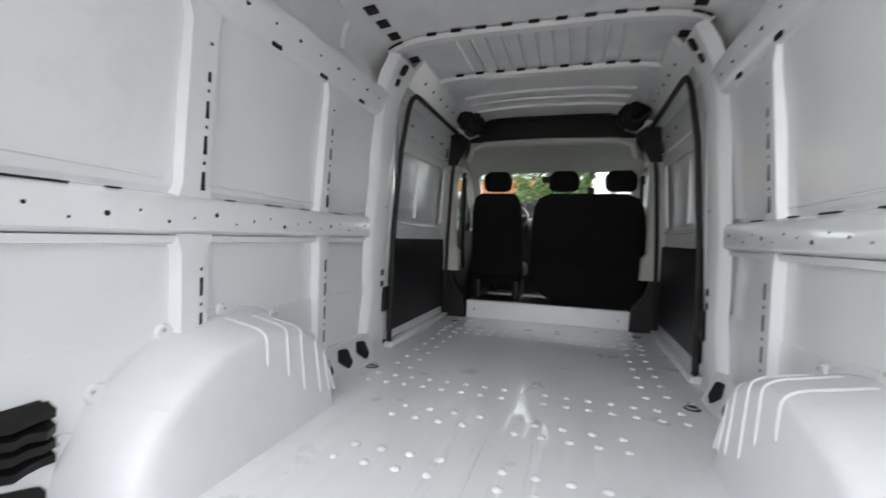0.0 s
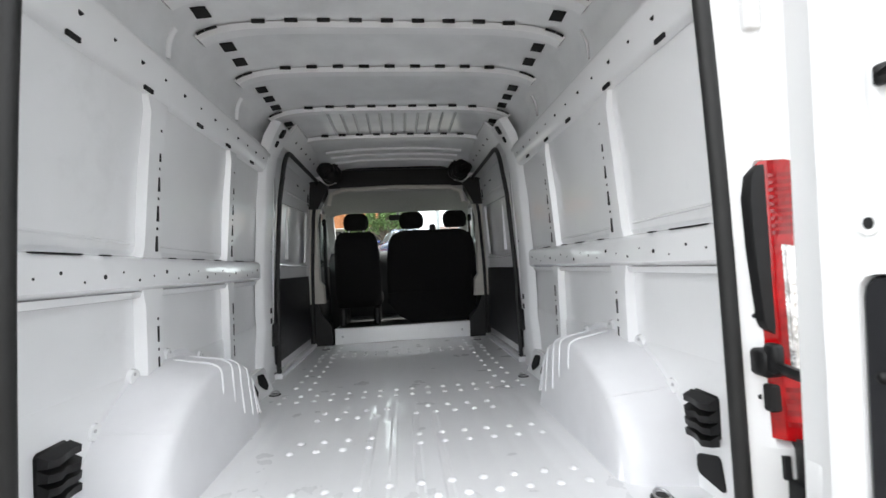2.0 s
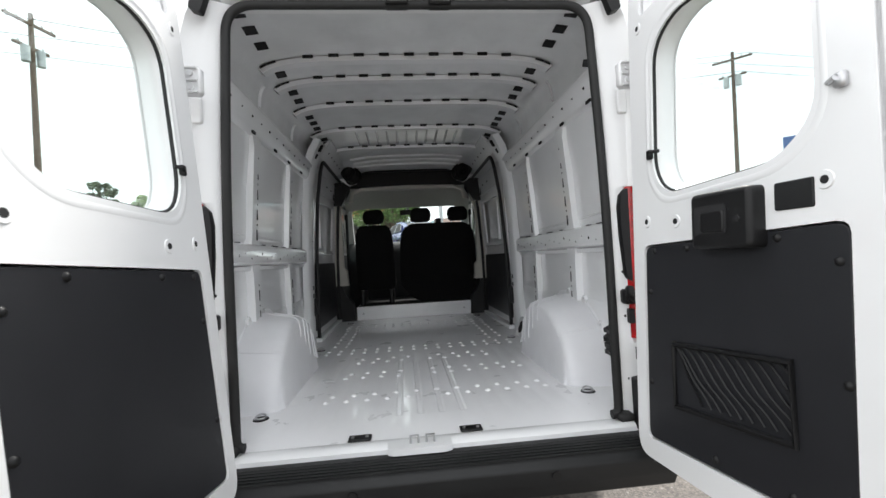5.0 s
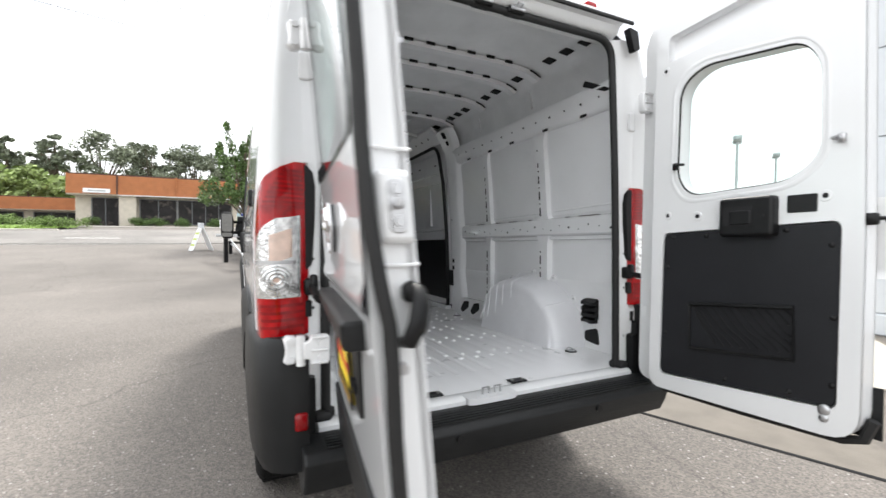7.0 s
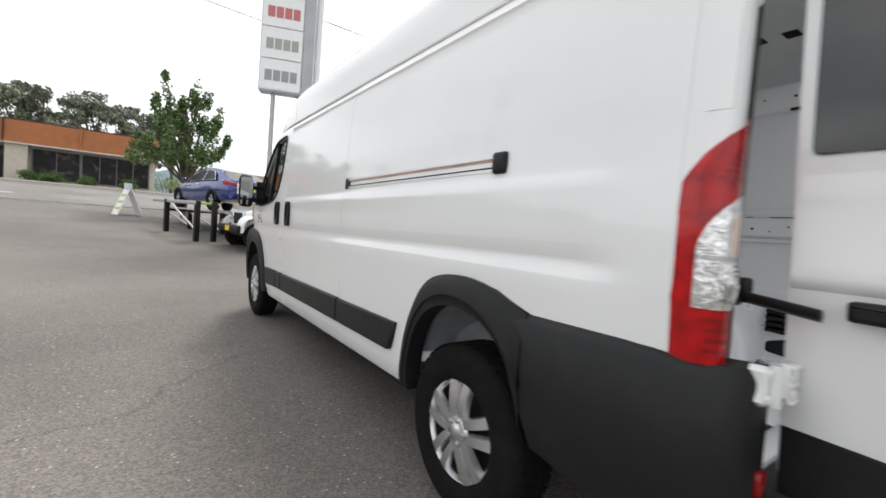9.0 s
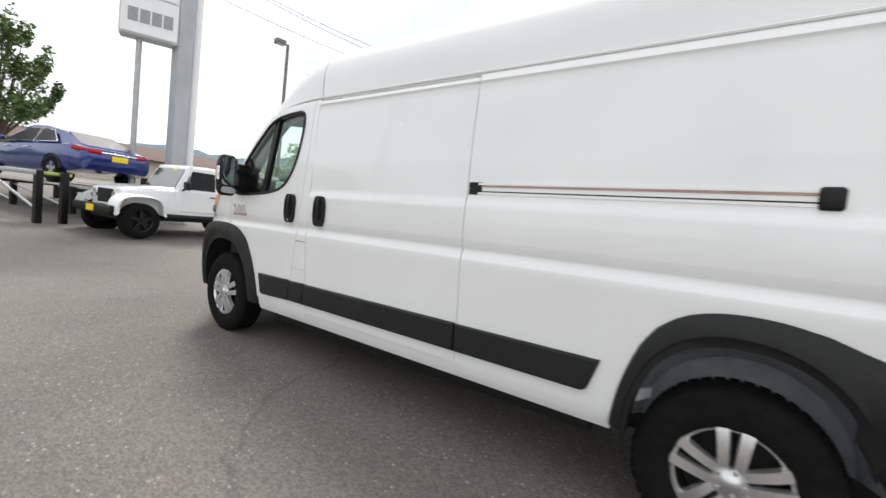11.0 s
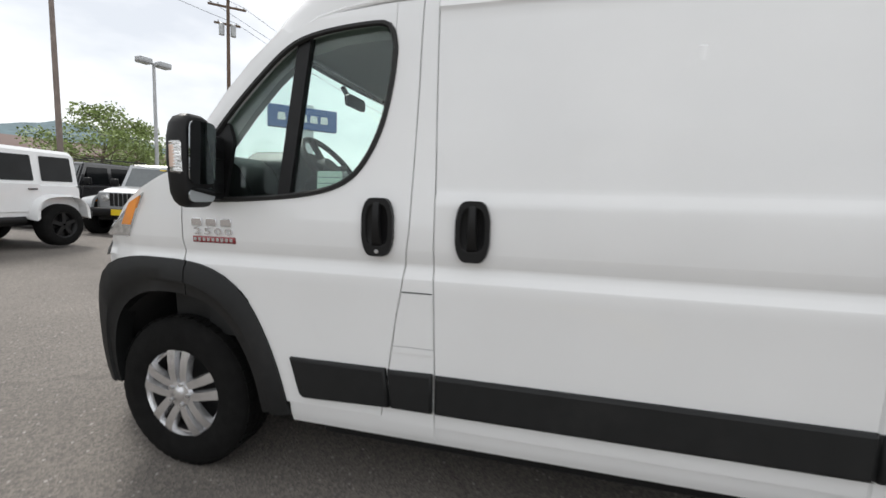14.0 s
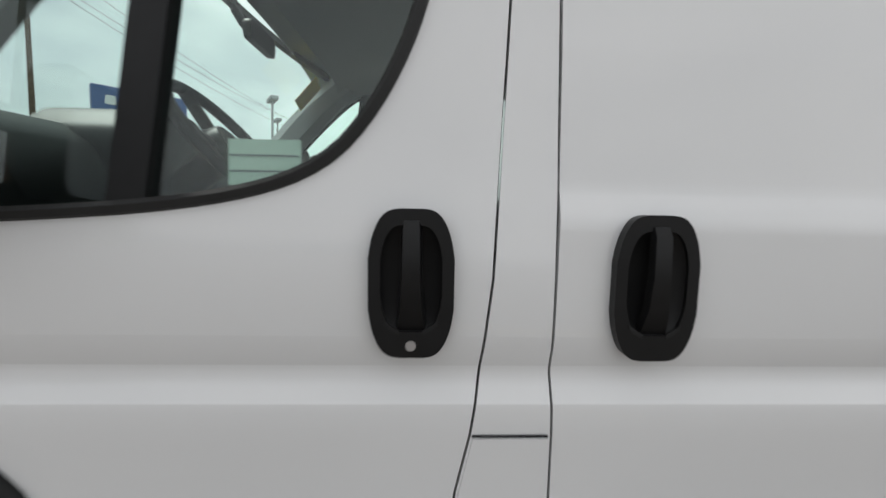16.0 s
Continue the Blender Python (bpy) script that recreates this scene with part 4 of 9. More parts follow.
for s in (-1, 1):
    wheel(0.988, s, 0.318)
    wheel(5.022, s, 0.404)
    for yc, zc, ra, rb, up, xi in ((0.985, 0.42, 0.375, 0.475, 0.96, 0.77), (5.0, 0.44, 0.45, 0.455, 1.06, 0.60)):
        bm = B()
        low = 0.0
        grid(bm, frange(low, math.pi - low, 0.2), (xi, 0.85, 0.955), lambda a, x: (s * x, yc + lerp([(xi, ra), (0.955, rb)], x) * math.cos(a), zc + up * lerp([(xi, ra), (0.955, rb)], x) * math.sin(a)))
        bm.faces.new([bm.verts.new((s * xi, yc + ra * math.cos(a), zc + up * ra * math.sin(a))) for a in frange(low, math.pi - low, 0.2)])
        part("wheel_arch_liner", bm, LINERGREY if yc < 2 else DARK, van)
bm = B()
box(bm, (-0.60, 0.12, 0.25), (0.60, 5.5, 0.47), 0.03)
box(bm, (-0.90, 1.50, 0.37), (0.90, 4.36, 0.46))
# the next two blocks are added only to darken the ground below the sills
box(bm, (-0.87, 1.56, 0.275), (0.87, 4.32, 0.40), 0.02)
box(bm, (-0.74, 1.60, 0.21), (0.74, 4.20, 0.38), 0.03)
part("underbody_shade_block", bm, TRIM, van)
bm = B()
cyl(bm, (-0.80, 0.988, 0.318), (0.80, 0.988, 0.318), 0.05)
cyl(bm, (0.35, 0.02, 0.36), (0.35, 0.9, 0.36), 0.035)
part("rear_axle", bm, BLACK, van)


# handles, fuel flap, slide rail, mirror, badge
def side_handle(y, z, s, door, lock):
    out = half_width(z, 0, True)
    bm = B()
    def oval(ry, rz, cz):
        """A barrel-shaped outline."""
        out_ = []
        for a in [2 * math.pi * (k + 0.5) / 40 for k in range(40)]:
            c, q = math.cos(a), math.sin(a)
            q = math.copysign(abs(q) ** 0.42, q)
            out_.append((y + math.copysign(abs(c) ** 0.40, c) * ry * (1.03 - 0.26 * q * q), z + cz + q * rz))
        return out_

    ring = oval(0.064, 0.112, 0.0)
    inner = oval(0.046, 0.080, 0.008)
    plate(bm, ring, [inner], "x", s * (out - 0.01), s * (out + 0.020))
    bmesh.ops.bevel(bm, geom=[e for e in bm.edges if len(e.link_faces) == 2 and e.calc_face_angle(0) > 1.0 and all(abs(v.co.x) > out + 0.018 for v in e.verts)], offset=0.006, segments=2, profile=0.5, affect="EDGES")
    body = part("door_handle", bm, BLACK, door, "black oval pull handle")
    bm = B()
    k = len(inner)
    rows = [[(s * (out + 0.014), p[0], p[1]) for p in inner], [(s * (out + 0.006), y + (p[0] - y) * 0.85, z + (p[1] - z) * 0.85) for p in inner], [(s * (out + 0.003), y + (p[0] - y) * 0.4, z + (p[1] - z) * 0.4) for p in inner]]
    loft(bm, rows[::-1], True, False)
    bm.faces.new([bm.verts.new((s * (out + 0.003), y + (p[0] - y) * 0.4, z + (p[1] - z) * 0.4)) for p in inner])
    part("handle_bowl", bm, BLACK, body)
    bm = B()
    loft(bm, [[(s * (out + a - 0.014), y - w, zz), (s * (out + a), y - w * 0.8, zz), (s * (out + a), y + w * 0.8, zz), (s * (out + a - 0.014), y + w, zz)]
              for zz, a, w in ((z + 0.095, 0.022, 0.014), (z + 0.08, 0.031, 0.015), (z + 0.02, 0.034, 0.016), (z - 0.03, 0.030, 0.019), (z - 0.060, 0.020, 0.024), (z - 0.074, 0.012, 0.026))])
    part("pull_bar", bm, BLACK, body)
    for d in (-1, 1):
        bm = B()
        loft(bm, [[(s * (out + 0.021), y + d * a, zz + 0.004), (s * (out + 0.021), y + d * a, zz - 0.004), (s * (out + 0.017), y + d * a, zz - 0.004), (s * (out + 0.017), y + d * a, zz + 0.004)] for a, zz in ((0.018, z - 0.073), (0.03, z - 0.066), (0.04, z - 0.058))])
        part("bowl_lip", bm, TRIM, body)
    if lock:
        bm = B()
        cyl(bm, (s * (out + 0.012), y, z - 0.093), (s * (out + 0.022), y, z - 0.093), 0.008, n=16)
        part("key_lock", bm, STEEL, body, "round steel key lock")


for i, s in enumerate((-1, 1)):
    side_handle(3.992, 1.245, s, front_doors[i], True)
    side_handle(3.621, 1.241, s, sliders[i], False)
bm = B()
grid(bm, frange(0, 1, 0.25), frange(0.748, 0.993, 0.05), lambda u, z: (-(half_width(z, 0, True) + 0.003), (lerp(SEAM_DOOR, z) - 0.006) * u + (lerp(SEAM_FRONT, z) + 0.006) * (1 - u), z))
rim_flange(bm, (1, 0, 0), 0.012)
flap = part("fuel_flap", bm, PAINT, pillars[0], "square white fuel filler flap")
bm = B()
grid(bm, frange(0, 1, 0.25), (0.7740, 0.7755), lambda u, z: (-(half_width(z, 0, True) + 0.0036), (lerp(SEAM_DOOR, z) - 0.006) * u + (lerp(SEAM_FRONT, z) + 0.006) * (1 - u), z))
rim_flange(bm, (1, 0, 0), 0.002)
part("flap_seam", bm, LINERGREY, flap)
for ya, yb, za, zb in ((3.772, 3.894, 0.9955, 0.999),):
    bm = B()
    w = half_width(za, 0, True)
    box(bm, (-w - 0.0035, ya, za), (-w + 0.006, yb, zb))
    part("flap_seam", bm, DARK, pillars[0])
for i, s in enumerate((-1, 1)):
    o = half_width(1.44)
    bm = B()
    for z, h, dx in ((1.418, 0.006, 0.004), (1.470, 0.006, 0.004), (1.444, 0.020, -0.006)):
        box(bm, (s * (o - 0.015), 0.83, z - h), (s * (o + dx), 2.27, z + h))
    rail = part("slide_rail", bm, PAINT, van, "white channel rail for the sliding door")
    bm = B()
    box(bm, (s * (o - 0.01), 0.83, 1.4525), (s * (o + 0.0025), 2.26, 1.4625))
    part("rail_groove", bm, material("rail_rust", (0.40, 0.26, 0.22), rough=0.6, vary=0.2) if i == 0 else TRIM, rail)
    bm = B()
    box(bm, (s * (o - 0.01), 0.83, 1.4255), (s * (o + 0.002), 2.26, 1.4315))
    part("lower_groove", bm, TRIM, rail)
    bm = B()
    box(bm, (s * (o - 0.02), 2.245, 1.408), (s * (o + 0.003), 2.333, 1.480), 0.004)
    part("rail_end_block", bm, BLACK, rail)
    bm = B()
    box(bm, (s * (o - 0.02), 0.77, 1.402), (s * (o + 0.018), 0.845, 1.486), 0.012, 2)
    part("rail_end_cap", bm, BLACK, rail)


def side_mirror(s, door):
    """A tall towing-style mirror: shell, two glasses, lamp, two arms on a foot."""
    def sec(z, yb, yf, xi, xo):
        ring_ = []
        for k in range(20):
            a = 2 * math.pi * k / 20
            c, d = math.cos(a), math.sin(a)
            ring_.append((s * ((xi + xo) / 2 + math.copysign(abs(c) ** 0.5, c) * (xo - xi) / 2), (yb + yf) / 2 + math.copysign(abs(d) ** (0.75 if d > 0 else 0.3), d) * (yf - yb) / 2, z))
        return ring_
    bm = B()
    loft(bm, [sec(z, 4.640 + d, 4.640 + w, a, b) for z, d, w, a, b in ((1.303, 0.025, 0.060, 1.135, 1.205), (1.310, 0.012, 0.078, 1.118, 1.222), (1.328, 0.004, 0.090, 1.106, 1.238), (1.36, 0.0, 0.098, 1.100, 1.248), (1.48, -0.003, 0.104, 1.097, 1.254), (1.56, -0.004, 0.102, 1.100, 1.252), (1.61, 0.0, 0.095, 1.108, 1.244), (1.635, 0.006, 0.082, 1.120, 1.232), (1.648, 0.018, 0.062, 1.142, 1.210))])
    shell = part("wing_mirror", bm, BLACK, door, "tall black wing mirror with a lamp in its side", 50)
    for zs, k in (((1.392, 1.622), "main_mirror_glass"), ((1.325, 1.378), "lower_mirror_glass")):
        bm = B()
        for v in prism(bm, rect(1.114, zs[0], 1.236, zs[1], 0.03), "y", 4.630, 4.636):
            v.co.x *= s
            v.co.y -= 0.06 * (v.co.z - 1.50) + 0.002
        part(k, bm, MIRROR, shell)
    bm = B()
    box(bm, (s * 1.225, 4.652, 1.428), (s * 1.2595, 4.705, 1.548), 0.008)
    lens = part("mirror_lamp", bm, CLEAR, shell, "clear ribbed indicator lens")
    bm = B()
    box(bm, (s * 1.235, 4.672, 1.448), (s * 1.2615, 4.700, 1.532), 0.004)
    part("bulb_window", bm, PALE_AMBER, lens)
    for k in range(9):
        bm = B()
        box(bm, (s * 1.25, 4.655, 1.440 + k * 0.0115), (s * 1.2625, 4.678, 1.445 + k * 0.0115), 0.001)
        part("lens_rib", bm, SIGNWHITE, lens)
    for za, zb in ((1.36, 1.40), (1.50, 1.535)):
        bm = B()
        loft(bm, [[(s * x, y - 0.028, za), (s * x, y + 0.028, za), (s * x, y + 0.028, zb), (s * x, y - 0.028, zb)] for x, y in ((1.12, 4.69), (1.05, 4.71), (0.965, 4.74))])
        part("mirror_arm", bm, BLACK, shell)
    bm = B()
    prism(bm, rounded([(4.70, 1.330), (4.79, 1.330), (4.79, 1.52), (4.735, 1.60), (4.71, 1.59)], 0.015), "x", s * 0.965, s * 1.055, 0.008)
    part("mirror_foot", bm, BLACK, shell)


for i, s in enumerate((-1, 1)):
    side_mirror(s, front_doors[i])


def text_part(name, body, size, mat, parent, m, depth=0.002, width=1.0):
    cu = bpy.data.curves.new(name, "FONT")
    cu.body, cu.size, cu.extrude, cu.align_x, cu.align_y, cu.resolution_u = body, size, depth, "CENTER", "CENTER", 2
    tmp = bpy.data.objects.new(name, cu)
    me = bpy.data.meshes.new_from_object(tmp)
    bpy.data.objects.remove(tmp)
    me.name = name
    me.transform(m @ Matrix.Diagonal((width, 1, 1, 1)))
    me.materials.clear()
    me.materials.append(mat)
    ob = new(name, me)
    ob.parent = parent
    return ob


# badge on the driver's door: bars stand for the maker's lettering
bw = half_width(1.2, 4.8, True) + 0.003
badge_rows = ((1.234, 0.034),)
bm = B()
box(bm, (-bw - 0.001, 4.868, 1.145), (-bw + 0.01, 4.648, 1.173), 0.003)
badge = part("model_badge", bm, BADGE, front_doors[0], "chrome and red model badge")
for z, h in badge_rows:
    y = 4.872
    for wdt in (0.062, 0.064, 0.064):
        bm = B()
        prism(bm, rect(y - wdt + 0.006, z - h / 2, y - 0.004, z + h / 2, 0.008), "x", -bw + 0.004, -bw - 0.005, 0.002)
        part("badge_block", bm, CHROME, badge)
        y -= wdt + 0.012
for k, digit in enumerate("2500"):
    text_part("badge_digit", digit, 0.042, CHROME, badge, Matrix.Translation((-bw - 0.002, 4.8385 - 0.0535 * k, 1.194)) @ Matrix.Rotation(radians(-90), 4, "Z") @ Matrix.Rotation(radians(90), 4, "X"), 0.003, 2.1)
for k in range(9):
    bm = B()
    box(bm, (-bw - 0.0035, 4.860 - k * 0.0232, 1.152), (-bw, 4.845 - k * 0.0232, 1.167), 0.001)
    part("badge_bar", bm, CHROME, badge)

# clearance lamps on the rear of the roof
for x in (-0.56, -0.10, 0.0, 0.10, 0.56):
    bm = B()
    box(bm, (x - 0.035, 0.055, 2.385), (x + 0.035, 0.115, 2.425), 0.012, 2)
    part("clearance_lamp", bm, RED, van, "small red clearance lamp on the roof edge")


# ---------------------------------------------------------------- the van: load space
def inner_w(z):
    return lerp([(0.5, 0.945), (1.0, 0.955), (1.4, 0.955), (1.8, 0.935), (2.10, 0.895)], z)


FZ = 0.552


# each slot or hole is a solid near-black piece, coloured for its shade
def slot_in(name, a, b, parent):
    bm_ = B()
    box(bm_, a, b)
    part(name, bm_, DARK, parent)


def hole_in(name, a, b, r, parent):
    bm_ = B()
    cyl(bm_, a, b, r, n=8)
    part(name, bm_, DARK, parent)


# floor with shallow lengthwise ribs
bm = B()
xs = []
for i in range(-8, 9):
    c = i * 0.098
    xs += [c - 0.040, c - 0.030, c + 0.030, c + 0.040]
xs = [-0.95] + [x for x in xs if abs(x) < 0.9] + [0.95]


def floor_z(x, y):
    k = abs((x / 0.098) - round(x / 0.098)) * 0.098
    rib = 0.0 if k < 0.035 else (-0.004 if abs(x) < 0.16 and y < 1.5 else (-0.0012 if y < 1.6 else 0.0))
    flat = y < 0.36 or y > 3.52 or 1.60 < y < 1.68 or abs(x) > 0.80
    return FZ + (0.0 if flat else rib)


ys = [0.085, 0.35, 0.37, 0.56, 0.60, 0.9, 1.32, 1.40, 1.59, 1.61, 1.67, 1.69, 2.2, 2.8, 3.51, 3.53, 3.66]
grid(bm, xs, ys, lambda x, y: (math.copysign(min(abs(x), 0.745 if 0.58 < y < 1.36 else 0.95), x), y, floor_z(x, y)))
rim_flange(bm, (0, 0, -1), 0.05)
floor_part = part("load_floor", bm, FLOOR, van, "glossy white ribbed sheet-metal floor", 20)
studs = B()
rows = []
for y in (1.76, 1.87, 3.00, 3.12):
    rows += [(x, y) for x in frange(-0.72, 0.72, 0.096)]
for x in (-0.70, -0.60, 0.60, 0.70):
    rows += [(x, y + 0.05 * (abs(x) > 0.65)) for y in frange(2.02, 3.45, 0.16)]
for y, xa, xb in ((1.52, -0.42, 0.45), (1.42, -0.44, 0.46), (1.14, -0.46, 0.58), (1.04, -0.48, 0.60), (0.70, -0.50, 0.60), (0.61, -0.52, 0.62)):
    rows += [(x, y) for x in frange(xa, xb, 0.105) if abs(x) > 0.05]
for x, y in rows:
    lathe(studs, [(0.0, 0.018), (0.006, 0.013), (0.0085, 0.006), (0.009, 0.0005)], (x, y, FZ - 0.001), "z", 10)
tagged(part("floor_studs", studs, STUD, floor_part, "small round raised studs in the floor"), kind="stuff")
# sill, scuff plate and lock keepers
bm = B()
prism(bm, [(0.02, 0.50), (0.02, 0.548), (0.035, 0.558), (0.09, 0.558), (0.10, 0.553), (0.10, 0.50)], "x", -0.79, 0.79)
sill = part("rear_sill", bm, PAINT, van)
for x in (-0.298, 0.145):
    bm = B()
    box(bm, (x - 0.045, 0.095, 0.556), (x + 0.045, 0.150, 0.563), 0.003)
    keeper = part("lock_keeper", bm, BLACK, sill, "black plate round a bolt hole")
    for dx in (-0.028, 0.028):
        bm = B()
        cyl(bm, (x + dx, 0.122, 0.562), (x + dx, 0.122, 0.567), 0.007, n=8)
        part("screw", bm, STEEL, keeper)
bm = B()
prism(bm, [(-0.185, 0.0), (-0.16, -0.012), (0.03, -0.012), (0.055, 0.0), (0.055, 0.06), (-0.185, 0.06)], "z", 0.535, 0.560)
latch_base = part("sill_latch", bm, PAINT, sill, "white tongue of the sill with a zinc striker")
for dx in (-0.10, -0.04):
    bm = B()
    tube(bm, [(dx, 0.03, 0.56), (dx, 0.03, 0.588), (dx + 0.03, 0.03, 0.588), (dx + 0.03, 0.03, 0.56)], 0.005, 6)
    part("striker_loop", bm, STEEL, latch_base)
for x, y in ((-0.785, 0.458), (0.785, 0.458), (-0.80, 1.955), (0.78, 1.955), (-0.74, 3.42), (0.74, 3.42)):
    bm = B()
    lathe(bm, [(0.0, 0.036), (0.004, 0.034), (0.004, 0.004), (0.004, 0.0005)], (x, y, FZ), "z", 16)
    tie = part("tie_down", bm, TRIM, van, "folded zinc lashing ring in a round cup")
    bm = B()
    tube(bm, [(x + 0.024 * math.cos(a), y + 0.024 * math.sin(a), FZ + 0.008 + 0.010 * max(0, math.sin(a))) for a in frange(0, 5.8, 0.45)], 0.005, 6)
    part("ring", bm, STEEL, tie)

# side walls, their rails and posts
for s in (-1, 1):
    bm = B()
    def wall_foot(y):
        """The wall stops at the outline of the wheel box."""
        k = abs(y - 0.995) / 0.47
        return 0.50 if k >= 1 else 0.55 + 0.39 * (1 - k ** 2.5) ** 0.45

    grid(bm, frange(0.13, 0.5, 0.09) + frange(0.53, 1.48, 0.025) + frange(1.50, 2.34, 0.12), [0.50, 0.60, 0.70, 0.80, 0.90, 0.95, 0.97, 1.25, 1.395, 1.41, 1.7, 2.0, 2.12],
         lambda y, z: (s * (inner_w(max(z, wall_foot(y))) - (0.0 if 0.96 < z < 1.40 else 0.006)), y, max(z, wall_foot(y))))
    rim_flange(bm, (s, 0, 0), 0.004)
    wall = part("side_wall", bm, INNER, van, "", 30)
    # middle rail
    bm = B()
    prof = [(0.955, 1.262), (0.925, 1.266), (0.906, 1.280), (0.905, 1.366), (0.918, 1.384), (0.955, 1.392)]
    loft(bm, [[(s * x, y, z) for x, z in prof] for y in (0.165, 0.7, 1.4, 2.09)], True, True)
    mid = part("middle_rail", bm, INNER, wall)
    bm = B()
    lathe(bm, [(s * 0.905, 0.024), (s * 0.900, 0.024), (s * 0.897, 0.019), (s * 0.899, 0.012), (s * 0.897, 0.0005)], (0, 0.205, 1.325), "x", 18)
    part("rail_grommet", bm, SIGNGREY, mid, "round grey grommet at the end of the rail")
    bm = B()
    loft(bm, [[(s * x, y, z) for x, z in ((0.957, 1.236), (0.930, 1.240), (0.920, 1.262), (0.957, 1.264))] for y in (0.165, 1.1, 2.06)], True, True)
    part("rail_lip", bm, INNER, mid)
    bm = B()
    tube(bm, [(s * (inner_w(1.45) - 0.005), 0.17, 1.452), (s * (inner_w(1.44) - 0.005), 0.80, 1.437)], 0.006, 6)
    tube(bm, [(s * (inner_w(1.45) - 0.005), 0.96, 1.435), (s * (inner_w(1.44) - 0.005), 1.57, 1.425)], 0.005, 6)
    part("panel_bead", bm, INNER, wall)
    for i, y in enumerate(frange(0.26, 2.02, 0.088)):
        r = (0.008, 0.004, 0.0055, 0.004)[i % 4]
        hole_in("rail_hole", (s * 0.9045, y, 1.318 + 0.014 * ((i * 7) % 3 - 1)), (s * 0.912, y, 1.318 + 0.014 * ((i * 7) % 3 - 1)), r, mid)
    for y, ln in ((0.36, 0.17), (0.62, 0.035), (1.02, 0.035), (1.22, 0.09), (1.45, 0.05), (1.72, 0.09)):
        slot_in("rail_slot", (s * 0.914, y, 1.3845), (s * 0.930, y + ln, 1.3895), mid)
    # upper rail under the roof
    bm = B()
    prof = [(0.93, 1.985), (0.885, 1.990), (0.868, 2.010), (0.838, 2.115), (0.845, 2.135), (0.90, 2.14)]
    loft(bm, [[(s * x, y, z) for x, z in prof] for y in (0.15, 0.7, 1.4, 2.16)], True, True)
    upper = part("upper_rail", bm, INNER, wall)
    for i, y in enumerate(frange(0.3, 2.05, 0.15)):
        hole_in("rail_hole", (s * 0.850, y, 2.068), (s * 0.862, y, 2.062), (0.006, 0.009)[i % 2], upper)
    for y in (0.42, 0.78, 1.18, 1.50, 1.86):
        slot_in("rail_slot", (s * 0.876, y, 1.9885), (s * 0.868, y + 0.05, 2.004), upper)
    # posts: a wide hat section above and below the middle rail
    for y, wd in ((0.895, 0.052), (1.628, 0.036)):
        bm = B()
        for za, zb, xa, xb in ((1.385, 1.99, 0.918, 0.885), (0.585 if y > 1.5 else 0.90, 1.268, 0.915, 0.918)):
            rows = []
            for z, x, fl in ((za, xa, 1.25), (za + 0.04, xa, 1.0), ((za + zb) / 2, (xa + xb) / 2, 1.0), (zb - 0.06, xb, 1.0), (zb, xb, 1.35)):
                o = inner_w(z) + 0.004
                rows.append([(s * o, y - wd * fl - 0.012, z), (s * x, y - wd * fl, z), (s * x, y + wd * fl * 0.9, z), (s * o, y + wd * fl * 0.9 + 0.016, z)])
            loft(bm, rows, True, True)
        post = part("wall_post", bm, INNER, wall)
        for za, n in ((1.44, 9), (0.98 if y < 1.5 else 0.66, 4 if y < 1.5 else 9)):
            for i in range(n):
                z = za + i * 0.058
                if za > 1.3:
                    x = 0.918 + (0.885 - 0.918) * (z - 1.385) / 0.605
                else:
                    x = 0.9165
                if i % 2 == 0:
                    slot_in("post_slot", (s * (x - 0.0015), y + wd * 0.28, z - 0.03), (s * (x + 0.01), y + wd * 0.28 + 0.012, z + 0.03), post)
                else:
                    slot_in("post_slot", (s * (x - 0.0015), y + wd * 0.28 + 0.002, z - 0.005), (s * (x + 0.01), y + wd * 0.28 + 0.010, z + 0.005), post)
    # pillar behind the sliding door
    bm = B()
    rows = []
    for z, ya, yb, x in ((0.50, 2.02, 2.345, 0.90), (0.70, 2.07, 2.345, 0.90), (0.95, 2.12, 2.345, 0.895), (1.05, 2.10, 2.345, 0.895), (1.30, 2.10, 2.345, 0.893), (1.60, 2.14, 2.35, 0.885), (1.95, 2.13, 2.36, 0.865), (2.12, 2.10, 2.37, 0.84), (2.22, 2.085, 2.39, 0.80), (2.32, 2.075, 2.40, 0.745)):
        xo = lerp([(0.5, 0.95), (1.9, 0.93), (2.12, 0.885), (2.22, 0.85), (2.32, 0.79)], z)
        rows.append([(s * xo, ya - 0.03, z), (s * (x + 0.012), ya, z), (s * x, ya + 0.025, z), (s * x, yb - 0.05, z), (s * (x + 0.025), yb - 0.035, z), (s * min(xo, x + 0.03), yb, z), (s * xo, yb + 0.008, z)])
    loft(bm, rows, True, True)
    pil = part("door_pillar", bm, INNER, van, "", 30)
    # near-black blocks give the shade in the oval pillar holes
    for z, h, w in ((2.275, 0.045, 0.022), (2.205, 0.03, 0.022)):
        x = 0.765 if z > 2.24 else 0.812
        marks = B()
        for v in prism(marks, rect(2.20 - w, z - h / 2 - 0.01, 2.20 + w, z + h / 2, 0.014), "x", 0.0, 0.02):
            v.co.x = s * (x + v.co.x - 0.012 - (v.co.z - z) * 0.55)
        part("pillar_hole", marks, DARK, pil)
    for z in (0.98, 1.05):
        slot_in("pillar_hole", (s * 0.8935, 2.23, z - 0.018), (s * 0.90, 2.27, z + 0.018), pil)
    for z in (1.46, 1.55, 1.66):
        hole_in("pillar_hole", (s * 0.887, 2.27, z), (s * 0.895, 2.27, z), 0.006, pil)
    bm = B()
